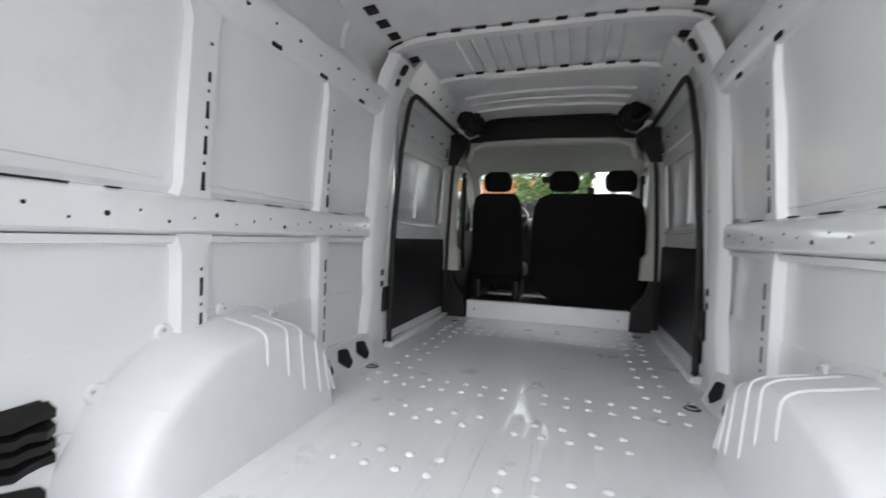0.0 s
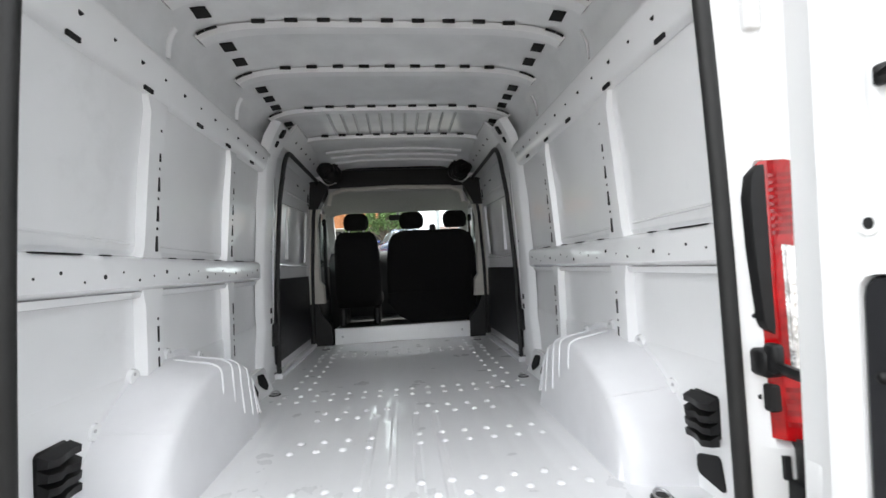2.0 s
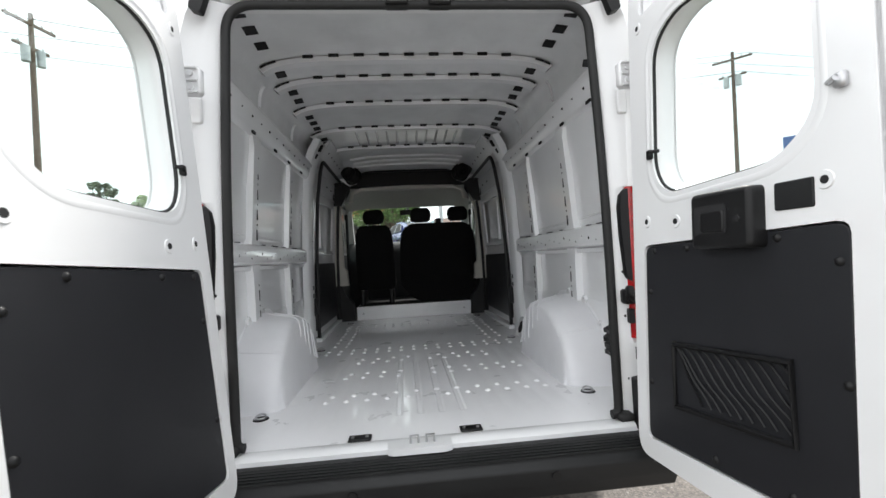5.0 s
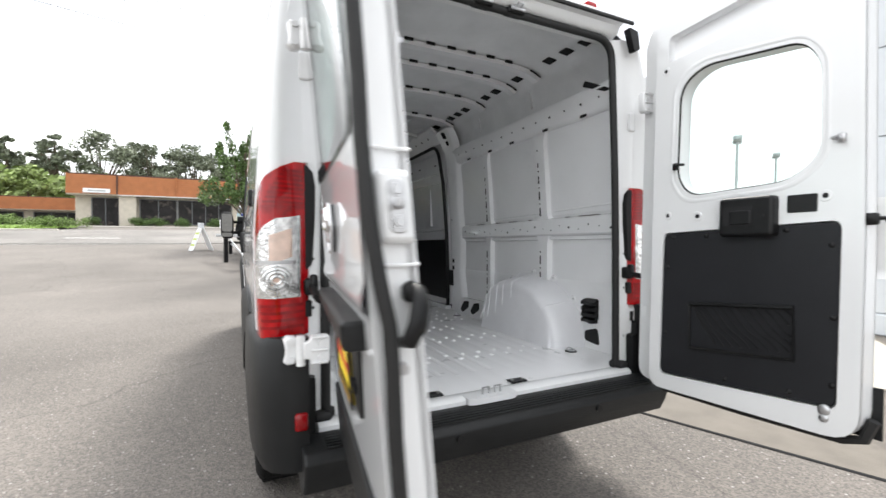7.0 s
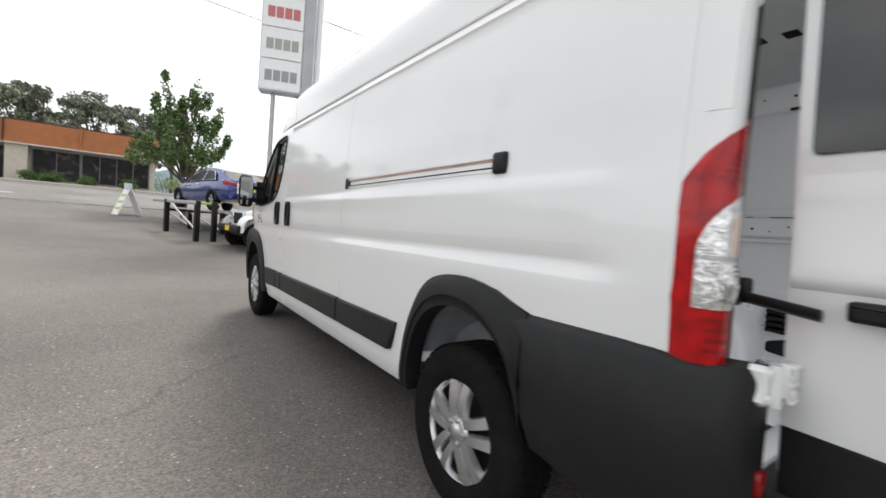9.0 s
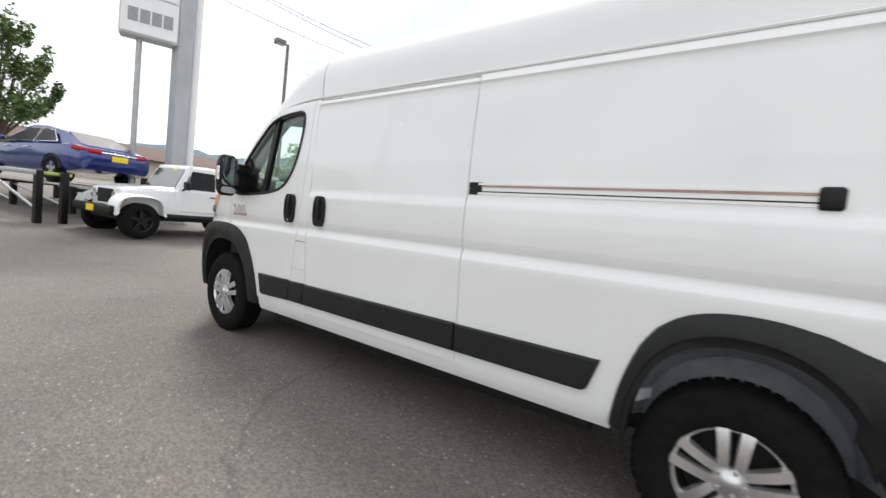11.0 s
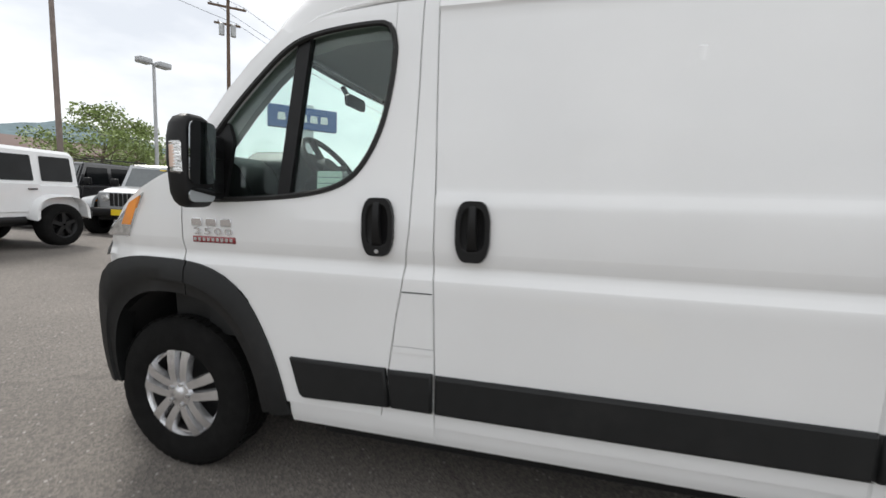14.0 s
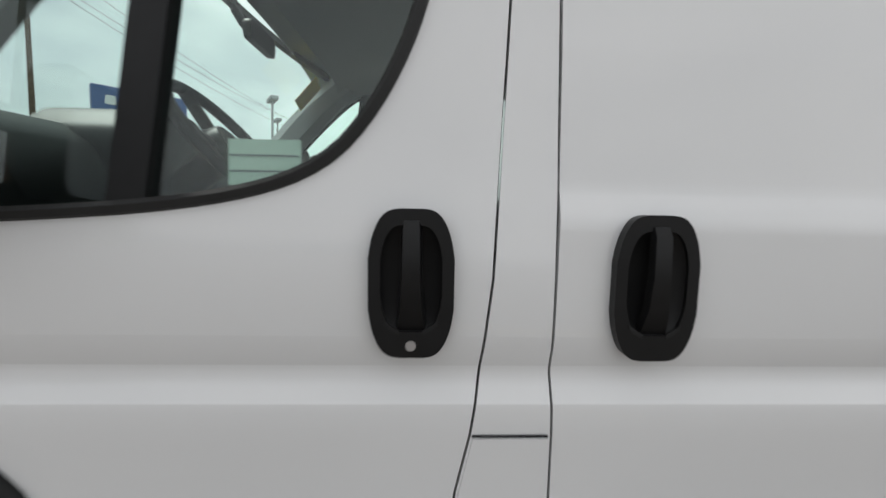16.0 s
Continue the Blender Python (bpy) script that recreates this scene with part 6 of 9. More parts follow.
def seat(name, label, xa, xb, heads, base):
    bm = B()
    box(bm, (xa, 3.80, 0.90), (xb, 4.28, 1.06), 0.05, 3)
    root = part(name, bm, FABRIC, van, label, 60)
    bm = B()
    rows = []
    n = 14
    mid, hw = (xa + xb) / 2, (xb - xa) / 2
    for z, y, k, th in ((0.92, 3.84, 0.92, 0.10), (1.00, 3.80, 1.0, 0.13), (1.20, 3.76, 1.0, 0.13), (1.45, 3.71, 0.97, 0.12), (1.58, 3.685, 0.93, 0.11), (1.655, 3.67, 0.84, 0.09), (1.695, 3.665, 0.66, 0.05)):
        ring = []
        for i in range(20):
            a = 2 * math.pi * i / 20
            c, d = math.cos(a), math.sin(a)
            ring.append((mid + math.copysign(abs(c) ** 0.45, c) * hw * k, y + math.copysign(abs(d) ** 0.6, d) * th * 0.6 + 0.03, z))
        rows.append(ring)
    loft(bm, rows, True, True)
    part("backrest", bm, FABRIC, root, "", 60)
    for hx in heads:
        bm = B()
        rows = []
        for z, k, th in ((1.712, 0.70, 0.045), (1.735, 0.92, 0.06), (1.80, 1.0, 0.065), (1.85, 0.92, 0.06), (1.885, 0.66, 0.04)):
            rows.append([(hx + math.copysign(abs(math.cos(a)) ** 0.5, math.cos(a)) * 0.132 * k, 3.68 + math.sin(a) * th, z) for a in [2 * math.pi * i / 18 for i in range(18)]])
        loft(bm, rows, True, True)
        hr = part("headrest", bm, FABRIC, root, "", 60)
        for d in (-0.075, 0.075):
            bm = B()
            cyl(bm, (hx + d, 3.69, 1.66), (hx + d, 3.685, 1.75), 0.008, n=8)
            part("headrest_rod", bm, STEEL, hr)
    if base:
        for x in (xa + 0.06, xb - 0.06):
            bm = B()
            box(bm, (x - 0.03, 3.80, 0.71), (x + 0.03, 4.25, 0.90), 0.01)
            part("seat_runner", bm, BLACK, root)
    else:
        bm = B()
        rows = [[(xa + k, 3.74, z), (xb - 0.03, 3.74, z), (xb - 0.03, 3.84, z), (xa + k, 3.84, z)] for z, k in ((0.72, 0.25), (0.80, 0.12), (0.92, 0.03), (1.04, 0.0))]
        loft(bm, rows, True, True)
        part("seat_back_skirt", bm, FABRIC, root)
    bm = B()
    box(bm, (xa + 0.05, 3.76, 1.02), (xb - 0.05, 3.80, 1.06), 0.01)
    part("back_hinge_cover", bm, BLACK, root)


seat("driver_seat", "black fabric single seat with headrest", -0.685, -0.205, (-0.437,), True)
seat("passenger_bench", "black fabric two-place bench seat", -0.145, 0.83, (0.14, 0.60), False)
bm = B()
box(bm, (0.33, 3.72, 1.66), (0.40, 3.78, 1.76), 0.02, 2)
part("belt_guide", bm, BLACK, van)
# dashboard, wheel, mirror, papers
bm = B()
rows = [[(x, 4.66, 0.72), (x, 4.60, 1.10), (x, 4.64, 1.34), (x, 4.72, 1.48), (x, 4.80, 1.53), (x, 4.94, 1.54), (x, 5.06, 1.45), (x, 5.12, 1.35), (x, 5.1, 0.72)] for x in (-0.88, -0.6, 0.0, 0.6, 0.88)]
loft(bm, rows, True, True)
part("dashboard", bm, TRIM, van)
bm = B()
prism(bm, rounded([(-0.65, 1.36), (-0.24, 1.36), (-0.26, 1.52), (-0.36, 1.585), (-0.53, 1.585), (-0.63, 1.52)], 0.03), "y", 4.64, 4.92, 0.02)
part("instrument_hood", bm, BLACK, van)
sw = Matrix.Translation((-0.445, 4.50, 1.505)) @ Matrix.Rotation(radians(50), 4, "X")
bm = B()
tube(bm, [(0.195 * math.cos(a), 0.195 * math.sin(a), 0) for a in [2 * math.pi * i / 28 for i in range(28)]], 0.016, 8, closed=True)
for a in (0.1, 1.57, 3.04, 4.71):
    tube(bm, [(0.05 * math.cos(a), 0.05 * math.sin(a), -0.02), (0.19 * math.cos(a), 0.19 * math.sin(a), 0)], 0.018, 6, flat=0.5)
lathe(bm, [(0.01, 0.001), (0.012, 0.06), (-0.03, 0.08), (-0.05, 0.05)], (0, 0, 0), "z", 16)
bmesh.ops.transform(bm, matrix=sw, verts=bm.verts)
part("steering_wheel", bm, BLACK, van, "black three-spoke steering wheel")
bm = B()
cyl(bm, (-0.445, 4.52, 1.49), (-0.445, 4.75, 1.30), 0.045)
part("steering_column", bm, BLACK, van)
bm = B()
prism(bm, rounded([(-0.11, 1.905), (0.11, 1.905), (0.12, 1.955), (0.10, 1.975), (-0.10, 1.975), (-0.12, 1.955)], 0.015), "y", 4.57, 4.60, 0.008)
rear_mirror = part("rear_view_mirror", bm, BLACK, van)
bm = B()
tube(bm, [(0, 4.60, 1.95), (0, 4.64, 1.99), (0, 4.67, 2.04)], 0.016, 6)
part("mirror_stem", bm, BLACK, rear_mirror)
bm = B()
for v in prism(bm, [(0.60, 1.86), (0.76, 1.84), (0.76, 1.96), (0.60, 1.98)], "y", 0, 0.002):
    v.co.y += 4.59 - (v.co.z - 1.92) * 0.9
part("windscreen_card", bm, YELLOW, van, "yellow card behind the windscreen")
bm = B()
for v in prism(bm, rect(4.165, 1.388, 4.275, 1.458), "x", 0, 0.0015):
    v.co.x = -(glass_x(v.co.z) - 0.019 + v.co.x)
sheet = part("window_sticker", bm, PAPER, front_doors[0], "pale printed sticker inside the door window")
for k in range(2):
    bm = B()
    for v in prism(bm, rect(4.168, 1.408 + k * 0.024, 4.272, 1.411 + k * 0.024), "x", 0, 0.001):
        v.co.x = -(glass_x(v.co.z) - 0.0172 + v.co.x)
    part("print_line", bm, SIGNDARK, sheet)
for s in (-1, 1):
    bm = B()
    grid(bm, frange(3.86, 4.90, 0.1), frange(0.7, 1.36, 0.08), lambda y, z: (s * (0.90 - 0.03 * math.sin((z - 0.7) * 4)), y, z))
    part("door_card", bm, TRIM, front_doors[0 if s < 0 else 1])


# ---------------------------------------------------------------- rear doors, swung open
def rear_door(s):
    """A rear door standing straight back: local outlines in y and z."""
    def lean(y):
        return 0.105 * (-y - 0.10) - 0.021 if s > 0 else 0.112 * (-y - 0.10) - 0.042
    name = "rear_door"
    outer = rounded([(-0.075, 0.545), (-0.885, 0.545), (-0.888, 1.20), (-0.875, 2.10), (-0.85, 2.31), (-0.11, 2.31), (-0.068, 2.2)], [0.07, 0.10, 0.0, 0.05, 0.07, 0.06, 0.02], 5)
    win = rounded([(-0.205, 1.50), (-0.28, 1.415), (-0.665, 1.435), (-0.765, 1.52), (-0.758, 1.86), (-0.70, 1.945), (-0.32, 1.985), (-0.21, 1.91)], [0.06, 0.06, 0.06, 0.08, 0.08, 0.08, 0.08, 0.08], 4)
    slot = rounded([(-0.14, 2.045), (-0.70, 2.105), (-0.70, 2.225), (-0.14, 2.165)], 0.025, 3)
    recess = rounded([(-0.135, 0.61), (-0.825, 0.64), (-0.828, 1.285), (-0.14, 1.255)], 0.03, 3)

    def put(bm_, base):
        for v in bm_.verts:
            v.co.y = fit_in(v.co.y)
        return put_out(bm_, base)

    def fit_in(y):
        """The inner pressing is narrower towards the hinges than the outer sheet."""
        y = -0.92 + (y + 0.92) * 0.93
        return y - (0.046 if s < 0 else 0.026) * max(0.0, min(1.0, (y + 0.30) / 0.165))

    def put_out(bm_, base):
        for v in bm_.verts:
            v.co.x = s * (base + v.co.x + lean(v.co.y) + (0.085 if s < 0 else 0.042) * (v.co.z - 1.3))
        return bm_
    bm = B()
    plate(bm, outer, [win, slot, recess], "x", 0.0, 0.018)
    put(bm, 0.742)
    door = part(name, bm, PAINT, van, "white rear door with a window, opened wide", 30)
    slim = [(y + 0.022 if y > -0.5 else y - (0.032 if s < 0 else 0.004), z) for y, z in outer]
    hole_ = [(fit_in(y), z) for y, z in win]
    bm = B()
    plate(bm, slim, [hole_], "x", 0.080, 0.090)
    put_out(bm, 0.742)
    part("outer_skin", bm, PAINT, door)
    bm = B()
    k = len(outer)
    loft(bm, [[(h, y, z) for y, z in ring_] for h, ring_ in ((0.004, [(fit_in(y), z) for y, z in outer]), (0.060, [(fit_in(y), z) for y, z in outer]), (0.072, slim), (0.088, slim))], True, False)
    put_out(bm, 0.742)
    part("door_edge", bm, PAINT, door, "", 30)
    bm = B()
    wide = [((y + 0.52) * 1.12 - 0.52, (z - 1.70) * 1.12 + 1.70) for y, z in win]
    loft(bm, [[(0.0, y, z) for y, z in wide], [(-0.004, a[0] * 0.6 + b[0] * 0.4, a[1] * 0.6 + b[1] * 0.4) for a, b in zip(wide, win)], [(0.012, y, z) for y, z in win], [(0.05, y, z) for y, z in win], [(0.085, y, z) for y, z in win]], True, False)
    put(bm, 0.742)
    part("window_surround", bm, PAINT, door, "", 70)
    bm = B()
    tube(bm, [(0.012, y, z) for y, z in win], 0.006, 6, closed=True)
    put(bm, 0.742)
    part("window_rubber", bm, RUBBER, door)
    bm = B()
    pane = rounded([(-0.078, 1.405), (-0.885, 1.385), (-0.872, 2.06), (-0.078, 2.07)], [0.02, 0.04, 0.08, 0.07], 4)
    plate(bm, pane, [], "x", 0.0905, 0.0945)
    put_out(bm, 0.742)
    ob = part("window_pane", bm, BACKGLASS, door)
    ob.visible_shadow = False
    bm = B()
    band = [((y + 0.52) * 1.03 - 0.52, (z - 1.70) * 1.03 + 1.70) for y, z in hole_]
    plate(bm, [((y + 0.51) * 0.995 - 0.51, (z - 1.72) * 0.995 + 1.72) for y, z in pane], [band], "x", 0.0947, 0.0952)
    put_out(bm, 0.7421)
    part("pane_border", bm, FRIT, door, "black printed border of the pane")
    for yk, zk in ((-0.205, 1.555), (-0.825, 1.565)):
        bm = B()
        box(bm, (-0.016, yk - 0.012, zk - 0.016), (0.0, yk + 0.012, zk + 0.016), 0.004)
        tube(bm, [(-0.012, yk, zk), (-0.020, yk + (0.03 if yk > -0.5 else -0.0) * -1, zk + 0.005), (-0.004, yk - 0.05 if yk > -0.5 else yk + 0.03, zk + 0.004)], 0.006, 6)
        put(bm, 0.742)
        part("window_catch", bm, BLACK if yk > -0.5 else STEEL, door)
    bm = B()
    grid(bm, frange(0, 1, 0.25), frange(0, 1, 0.25), lambda u, v: (0.05, -0.13 - 0.58 * u, 2.03 + 0.06 * u + 0.14 * v))
    put(bm, 0.742)
    part("slot_back", bm, INNER, door)
    bm = B()
    loft(bm, [[(h, y, z) for y, z in slot] for h in (0.01, 0.052)], True, False)
    put(bm, 0.742)
    part("slot_wall", bm, INNER, door)
    bm = B()
    inset = [((y + 0.482) * 0.985 - 0.482, (z - 0.945) * 0.985 + 0.945) for y, z in recess]
    prism(bm, inset, "x", 0.014, 0.004, 0.003)
    put(bm, 0.742)
    panel = part("trim_board", bm, PANEL, door, "dark grey trim board held by screws")
    for yy, zz in ((-0.20, 1.235), (-0.36, 1.240), (-0.66, 1.255), (-0.80, 1.20), (-0.81, 0.95), (-0.81, 0.72), (-0.45, 0.655), (-0.68, 0.665), (-0.17, 1.10), (-0.165, 0.80)):
        bm = B()
        lathe(bm, [(0.006, 0.011), (0.0, 0.009), (-0.003, 0.004), (-0.003, 0.0005)], (0, yy, zz), "x", 10)
        put(bm, 0.742)
        part("screw", bm, BLACK, panel)
    for yy, zz in ((-0.13, 2.01), (-0.165, 1.335), (-0.32, 1.325), (-0.78, 1.372)):
        bm = B()
        lathe(bm, [(0.002, 0.022), (-0.003, 0.019), (-0.003, 0.010), (0.004, 0.008)], (0, yy, zz), "x", 14)
        put(bm, 0.742)
        boss = part("pressed_boss", bm, PAINT, door)
        bm = B()
        cyl(bm, (-0.0035, yy, zz), (0.006, yy, zz), 0.009, n=10)
        put(bm, 0.742)
        part("boss_hole", bm, DARK, boss)
    bm = B()
    lathe(bm, [(0.006, 0.020), (-0.004, 0.018), (-0.007, 0.012), (-0.007, 0.0005)], (0, -0.79, 0.632), "x", 16)
    lathe(bm, [(0.006, 0.016), (-0.003, 0.014), (-0.007, 0.009), (-0.007, 0.0005)], (0, -0.79, 0.604), "x", 16)
    put(bm, 0.742)
    part("lower_rod_guide", bm, STEEL, door)
    # rubber along the bottom and closing edge
    bm = B()
    tube(bm, [(0.055, y, z) for y, z in ((-0.10, 0.60), (-0.085, 0.55), (-0.12, 0.532), (-0.5, 0.528), (-0.82, 0.532), (-0.88, 0.55), (-0.905, 0.62))], 0.018, 6)
    put(bm, 0.742)
    part("bottom_seal", bm, RUBBER, door)
    if s > 0:
        bm = B()
        prism(bm, rect(-0.635, 1.235, -0.435, 1.388, 0.018), "x", 0.006, -0.042, 0.012, 3)
        put(bm, 0.742)
        handle = part("inner_handle", bm, BLACK, door, "chunky black inner release handle")
        # a near-black plate stands in for the shade inside the grip
        bm = B()
        prism(bm, rect(-0.565, 1.275, -0.455, 1.352, 0.01), "x", -0.0415, -0.0445)
        put(bm, 0.742)
        part("handle_recess", bm, DARK, handle)
        bm = B()
        prism(bm, rect(-0.56, 1.28, -0.48, 1.335, 0.01), "x", -0.042, -0.049, 0.004)
        put(bm, 0.742)
        part("release_lever", bm, BLACK, handle)
        bm = B()
        cyl(bm, (-0.040, -0.60, 1.31), (-0.046, -0.60, 1.31), 0.008, n=10)
        put(bm, 0.742)
        part("lock_pin", bm, DARK, handle)
        bm = B()
        prism(bm, rect(-0.757, 1.318, -0.662, 1.383, 0.006), "x", 0.004, -0.004, 0.003)
        put(bm, 0.742)
        part("blanking_plate", bm, TRIM, door)
        # net pocket: frame and slanting cords
        bm = B()
        q = [(-0.30, 0.755), (-0.695, 0.785), (-0.69, 0.972), (-0.295, 0.945)]
        tube(bm, [(0.0, y, z) for y, z in q], 0.009, 6, closed=True)
        put(bm, 0.742)
        net = part("net_pocket", bm, BLACK, panel, "black elastic net pocket")
        for i in range(15):
            y0 = -0.30 - i * 0.034 + 0.06
            bm = B()
            a, b = (min(-0.30, y0), 0.945), (y0 - 0.17, 0.775)
            pts = [(a[0] + (b[0] - a[0]) * t, a[1] + (b[1] - a[1]) * t + 0.006 * math.sin(9 * t)) for t in frange(0, 1, 0.125)]
            pts = [(0.0, y, z - 0.07 * (-y - 0.3) * -1) for y, z in pts if -0.695 < y < -0.297]
            if len(pts) > 1:
                tube(bm, pts, 0.0032, 5)
                put(bm, 0.742)
                part("cord", bm, BLACK, net)
            else:
                bm.free()
        bm = B()
        box(bm, (0.01, -0.915, 1.265), (0.04, -0.88, 1.305), 0.006)
        tube(bm, [(0.03, -0.90, 1.285), (0.035, -0.925, 1.287), (0.05, -0.93, 1.28)], 0.007, 6)
        put(bm, 0.742)
        part("edge_catch", bm, BLACK, door)
    else:
        # latch and grab strap on the closing edge
        bm = B()
        box(bm, (0.006, -0.918, 1.205), (0.062, -0.87, 1.325), 0.012, 2)
        put(bm, 0.742)
        latch = part("door_latch", bm, PAINT, door, "latch in a white pressed housing")
        bm = B()
        prism(bm, rounded([(0.020, 1.222), (0.048, 1.222), (0.048, 1.308), (0.020, 1.308)], 0.013, 4), "y", -0.917, -0.923, 0.002)
        for zz in (1.240, 1.290):
            lathe(bm, [(-0.922, 0.012), (-0.925, 0.011), (-0.925, 0.008), (-0.929, 0.007), (-0.929, 0.0005)], (0.034, 0, zz), "y", 14)
        tube(bm, [(0.030, -0.92, 1.268), (0.036, -0.945, 1.267), (0.046, -0.982, 1.265)], [0.009, 0.007, 0.006], 8)
        put(bm, 0.742)
        part("latch_bolt", bm, STEEL, latch)
        bm = B()
        tube(bm, [(0.014, -0.890, 1.134), (0.008, -0.914, 1.128), (0.010, -0.927, 1.108), (0.020, -0.934, 1.078), (0.034, -0.929, 1.052), (0.040, -0.898, 1.046)], [0.014, 0.018, 0.019, 0.019, 0.016, 0.012], 10, flat=0.75)
        box(bm, (0.000, -0.918, 1.112), (0.034, -0.89, 1.142), 0.006)
        put(bm, 0.742)
        part("grab_strap", bm, BLACK, door, "black rubber grab strap")
        bm = B()
        lathe(bm, [(-0.892, 0.011), (-0.904, 0.009), (-0.904, 0.0005)], (0.042, 0, 1.002), "y", 12)
        put(bm, 0.742)
        part("edge_stud", bm, STEEL, door)
        for zz in (1.360, 1.172):
            bm = B()
            tube(bm, [(-0.002, -0.893, zz), (0.030, -0.895, zz - 0.001), (0.064, -0.893, zz)], 0.0032, 6)
            put(bm, 0.742)
            part("pressed_rib", bm, PAINT, door)
    if s < 0:
        bm = B()
        tube(bm, [(0.072, -0.922, 0.56), (0.070, -0.925, 0.90), (0.066, -0.930, 1.01), (0.065, -0.930, 1.08), (0.074, -0.928, 1.15), (0.082, -0.926, 1.24), (0.083, -0.922, 1.36), (0.079, -0.922, 1.46), (0.077, -0.920, 1.6), (0.078, -0.916, 1.8), (0.078, -0.910, 2.1), (0.076, -0.885, 2.3)], 0.013, 8)
        put(bm, 0.742)
        part("edge_seal", bm, RUBBER, door)
    # cranked hinges: a leaf on the body corner, a knuckle, and a leaf let into the door's hinge edge
    for z in (0.855, 1.905):
        w = 0.0 if z < 1 else -0.018
        bm = B()
        lobe = [(0.868, 0.030), (0.880, 0.046), (0.905, 0.048), (0.916, 0.036), (0.910, 0.012), (0.910, -0.012), (0.916, -0.036), (0.905, -0.048), (0.880, -0.046), (0.868, -0.030)]
        prism(bm, [(s * (w + a), z + b) for a, b in lobe], "y", -0.030, -0.066, 0.008)
        hinge = part("door_hinge", bm, PAINT, door, "white painted cast hinge")
        bm = B()
        cyl(bm, (s * (w + 0.862), -0.070, z - 0.050), (s * (w + 0.862), -0.070, z + 0.050), 0.015, n=12)
        part("hinge_pin", bm, PAINT, hinge)
        bm = B()
        leaf_ = [(0.855, 0.028), (0.838, 0.030), (0.828, 0.048), (0.778, 0.050), (0.768, 0.040), (0.768, -0.040), (0.778, -0.050), (0.828, -0.048), (0.838, -0.030), (0.855, -0.028)]
        prism(bm, [(s * (w + a), z + b) for a, b in leaf_], "y", -0.060, -0.088, 0.006)
        part("hinge_leaf", bm, PAINT, hinge)
        for zz in (-0.046, -0.004, 0.038):
            bm = B()
            box(bm, (s * (w + 0.776), -0.096, z + zz), (s * (w + 0.830), -0.084, z + zz + 0.009), 0.002)
            part("hinge_rib", bm, PAINT, hinge)
        for a, zz in ((0.800, -0.024), (0.800, 0.024), (0.892, -0.030), (0.892, 0.030)):
            bm = B()
            cyl(bm, (s * (w + a), -0.062, z + zz), (s * (w + a), -0.096 if a < 0.85 else -0.073, z + zz), 0.011, n=6)
            part("hinge_bolt", bm, PAINT, hinge)
    # outer furniture
    bm = B()
    prism(bm, [(-0.056, 0.55), (-0.915, 0.55), (-0.915, 0.722), (-0.056, 0.730)], "x", 0.088, 0.100, 0.006)
    put_out(bm, 0.742)
    part("lower_cladding", bm, TRIM, door)
    bm = B()
    grid(bm, frange(-0.056, -0.912, 0.1), (1.085, 1.10, 1.12, 1.15, 1.30, 1.36), lambda y, z: (0.0905 + lerp([(1.085, 0.0), (1.10, 0.012), (1.12, 0.014), (1.15, 0.006), (1.30, 0.004), (1.36, 0.0)], z), y, z))
    put_out(bm, 0.742)
    part("pressed_crease", bm, PAINT, door)
    def narrow(bm_):
        for v in bm_.verts:
            v.co.y = -0.17 + 1.0215 * (v.co.y + 0.245)
            v.co.z -= 0.016
        return bm_
    if s < 0:
        bm = B()
        prism(bm, rounded([(-0.245, 1.042), (-0.89, 1.035), (-0.895, 1.090), (-0.245, 1.088)], 0.01), "x", 0.088, 0.132, 0.012)
        put_out(narrow(bm), 0.742)
        grip = part("plate_lamp_bar", bm, TRIM, door, "charcoal grip bar above the plate")
        bm = B()
        prism(bm, rounded([(-0.35, 1.04), (-0.83, 1.04), (-0.775, 0.865), (-0.37, 0.875)], 0.02), "x", 0.088, 0.098, 0.004)
        put_out(narrow(bm), 0.742)
        well = part("plate_well", bm, TRIM, door)
        bm = B()
        prism(bm, rect(-0.70, 0.870, -0.435, 1.005, 0.008), "x", 0.098, 0.103)
        put_out(narrow(bm), 0.742)
        card = part("dealer_plate", bm, YELLOW, well, "yellow dealer plate with red lettering")
        y = -0.452
        for w_, z0, z1 in ((0.026, 0.938, 0.980), (0.013, 0.938, 0.957), (0.010, 0.938, 0.953), (0.012, 0.938, 0.962), (0.010, 0.936, 0.972), (0.014, 0.936, 0.955), (0.016, 0.936, 0.957), (0.012, 0.935, 0.953), (0.006, 0.935, 0.940), (0.012, 0.933, 0.951), (0.014, 0.932, 0.952), (0.028, 0.931, 0.953)):
            bm = B()
            prism(bm, rounded([(y, z0), (y - w_, z0 - 0.001), (y - w_ - 0.002, z1), (y - 0.003, z1)], 0.002), "x", 0.1030, 0.1042)
            put_out(narrow(bm), 0.742)
            part("plate_bar", bm, REDINK, card)
            y -= w_ + 0.0045
        bm = B()
        plate(bm, rect(-0.708, 0.862, -0.428, 1.013, 0.008), [rect(-0.695, 0.893, -0.440, 0.990, 0.004)], "x", 0.102, 0.1062)
        put_out(narrow(bm), 0.742)
        rim_ = part("plate_frame", bm, BLACK, card, "black plate frame with gold lettering")
        gold = material("plate_gold", (0.46, 0.26, 0.03), rough=0.5, vary=0.45, scale=60)
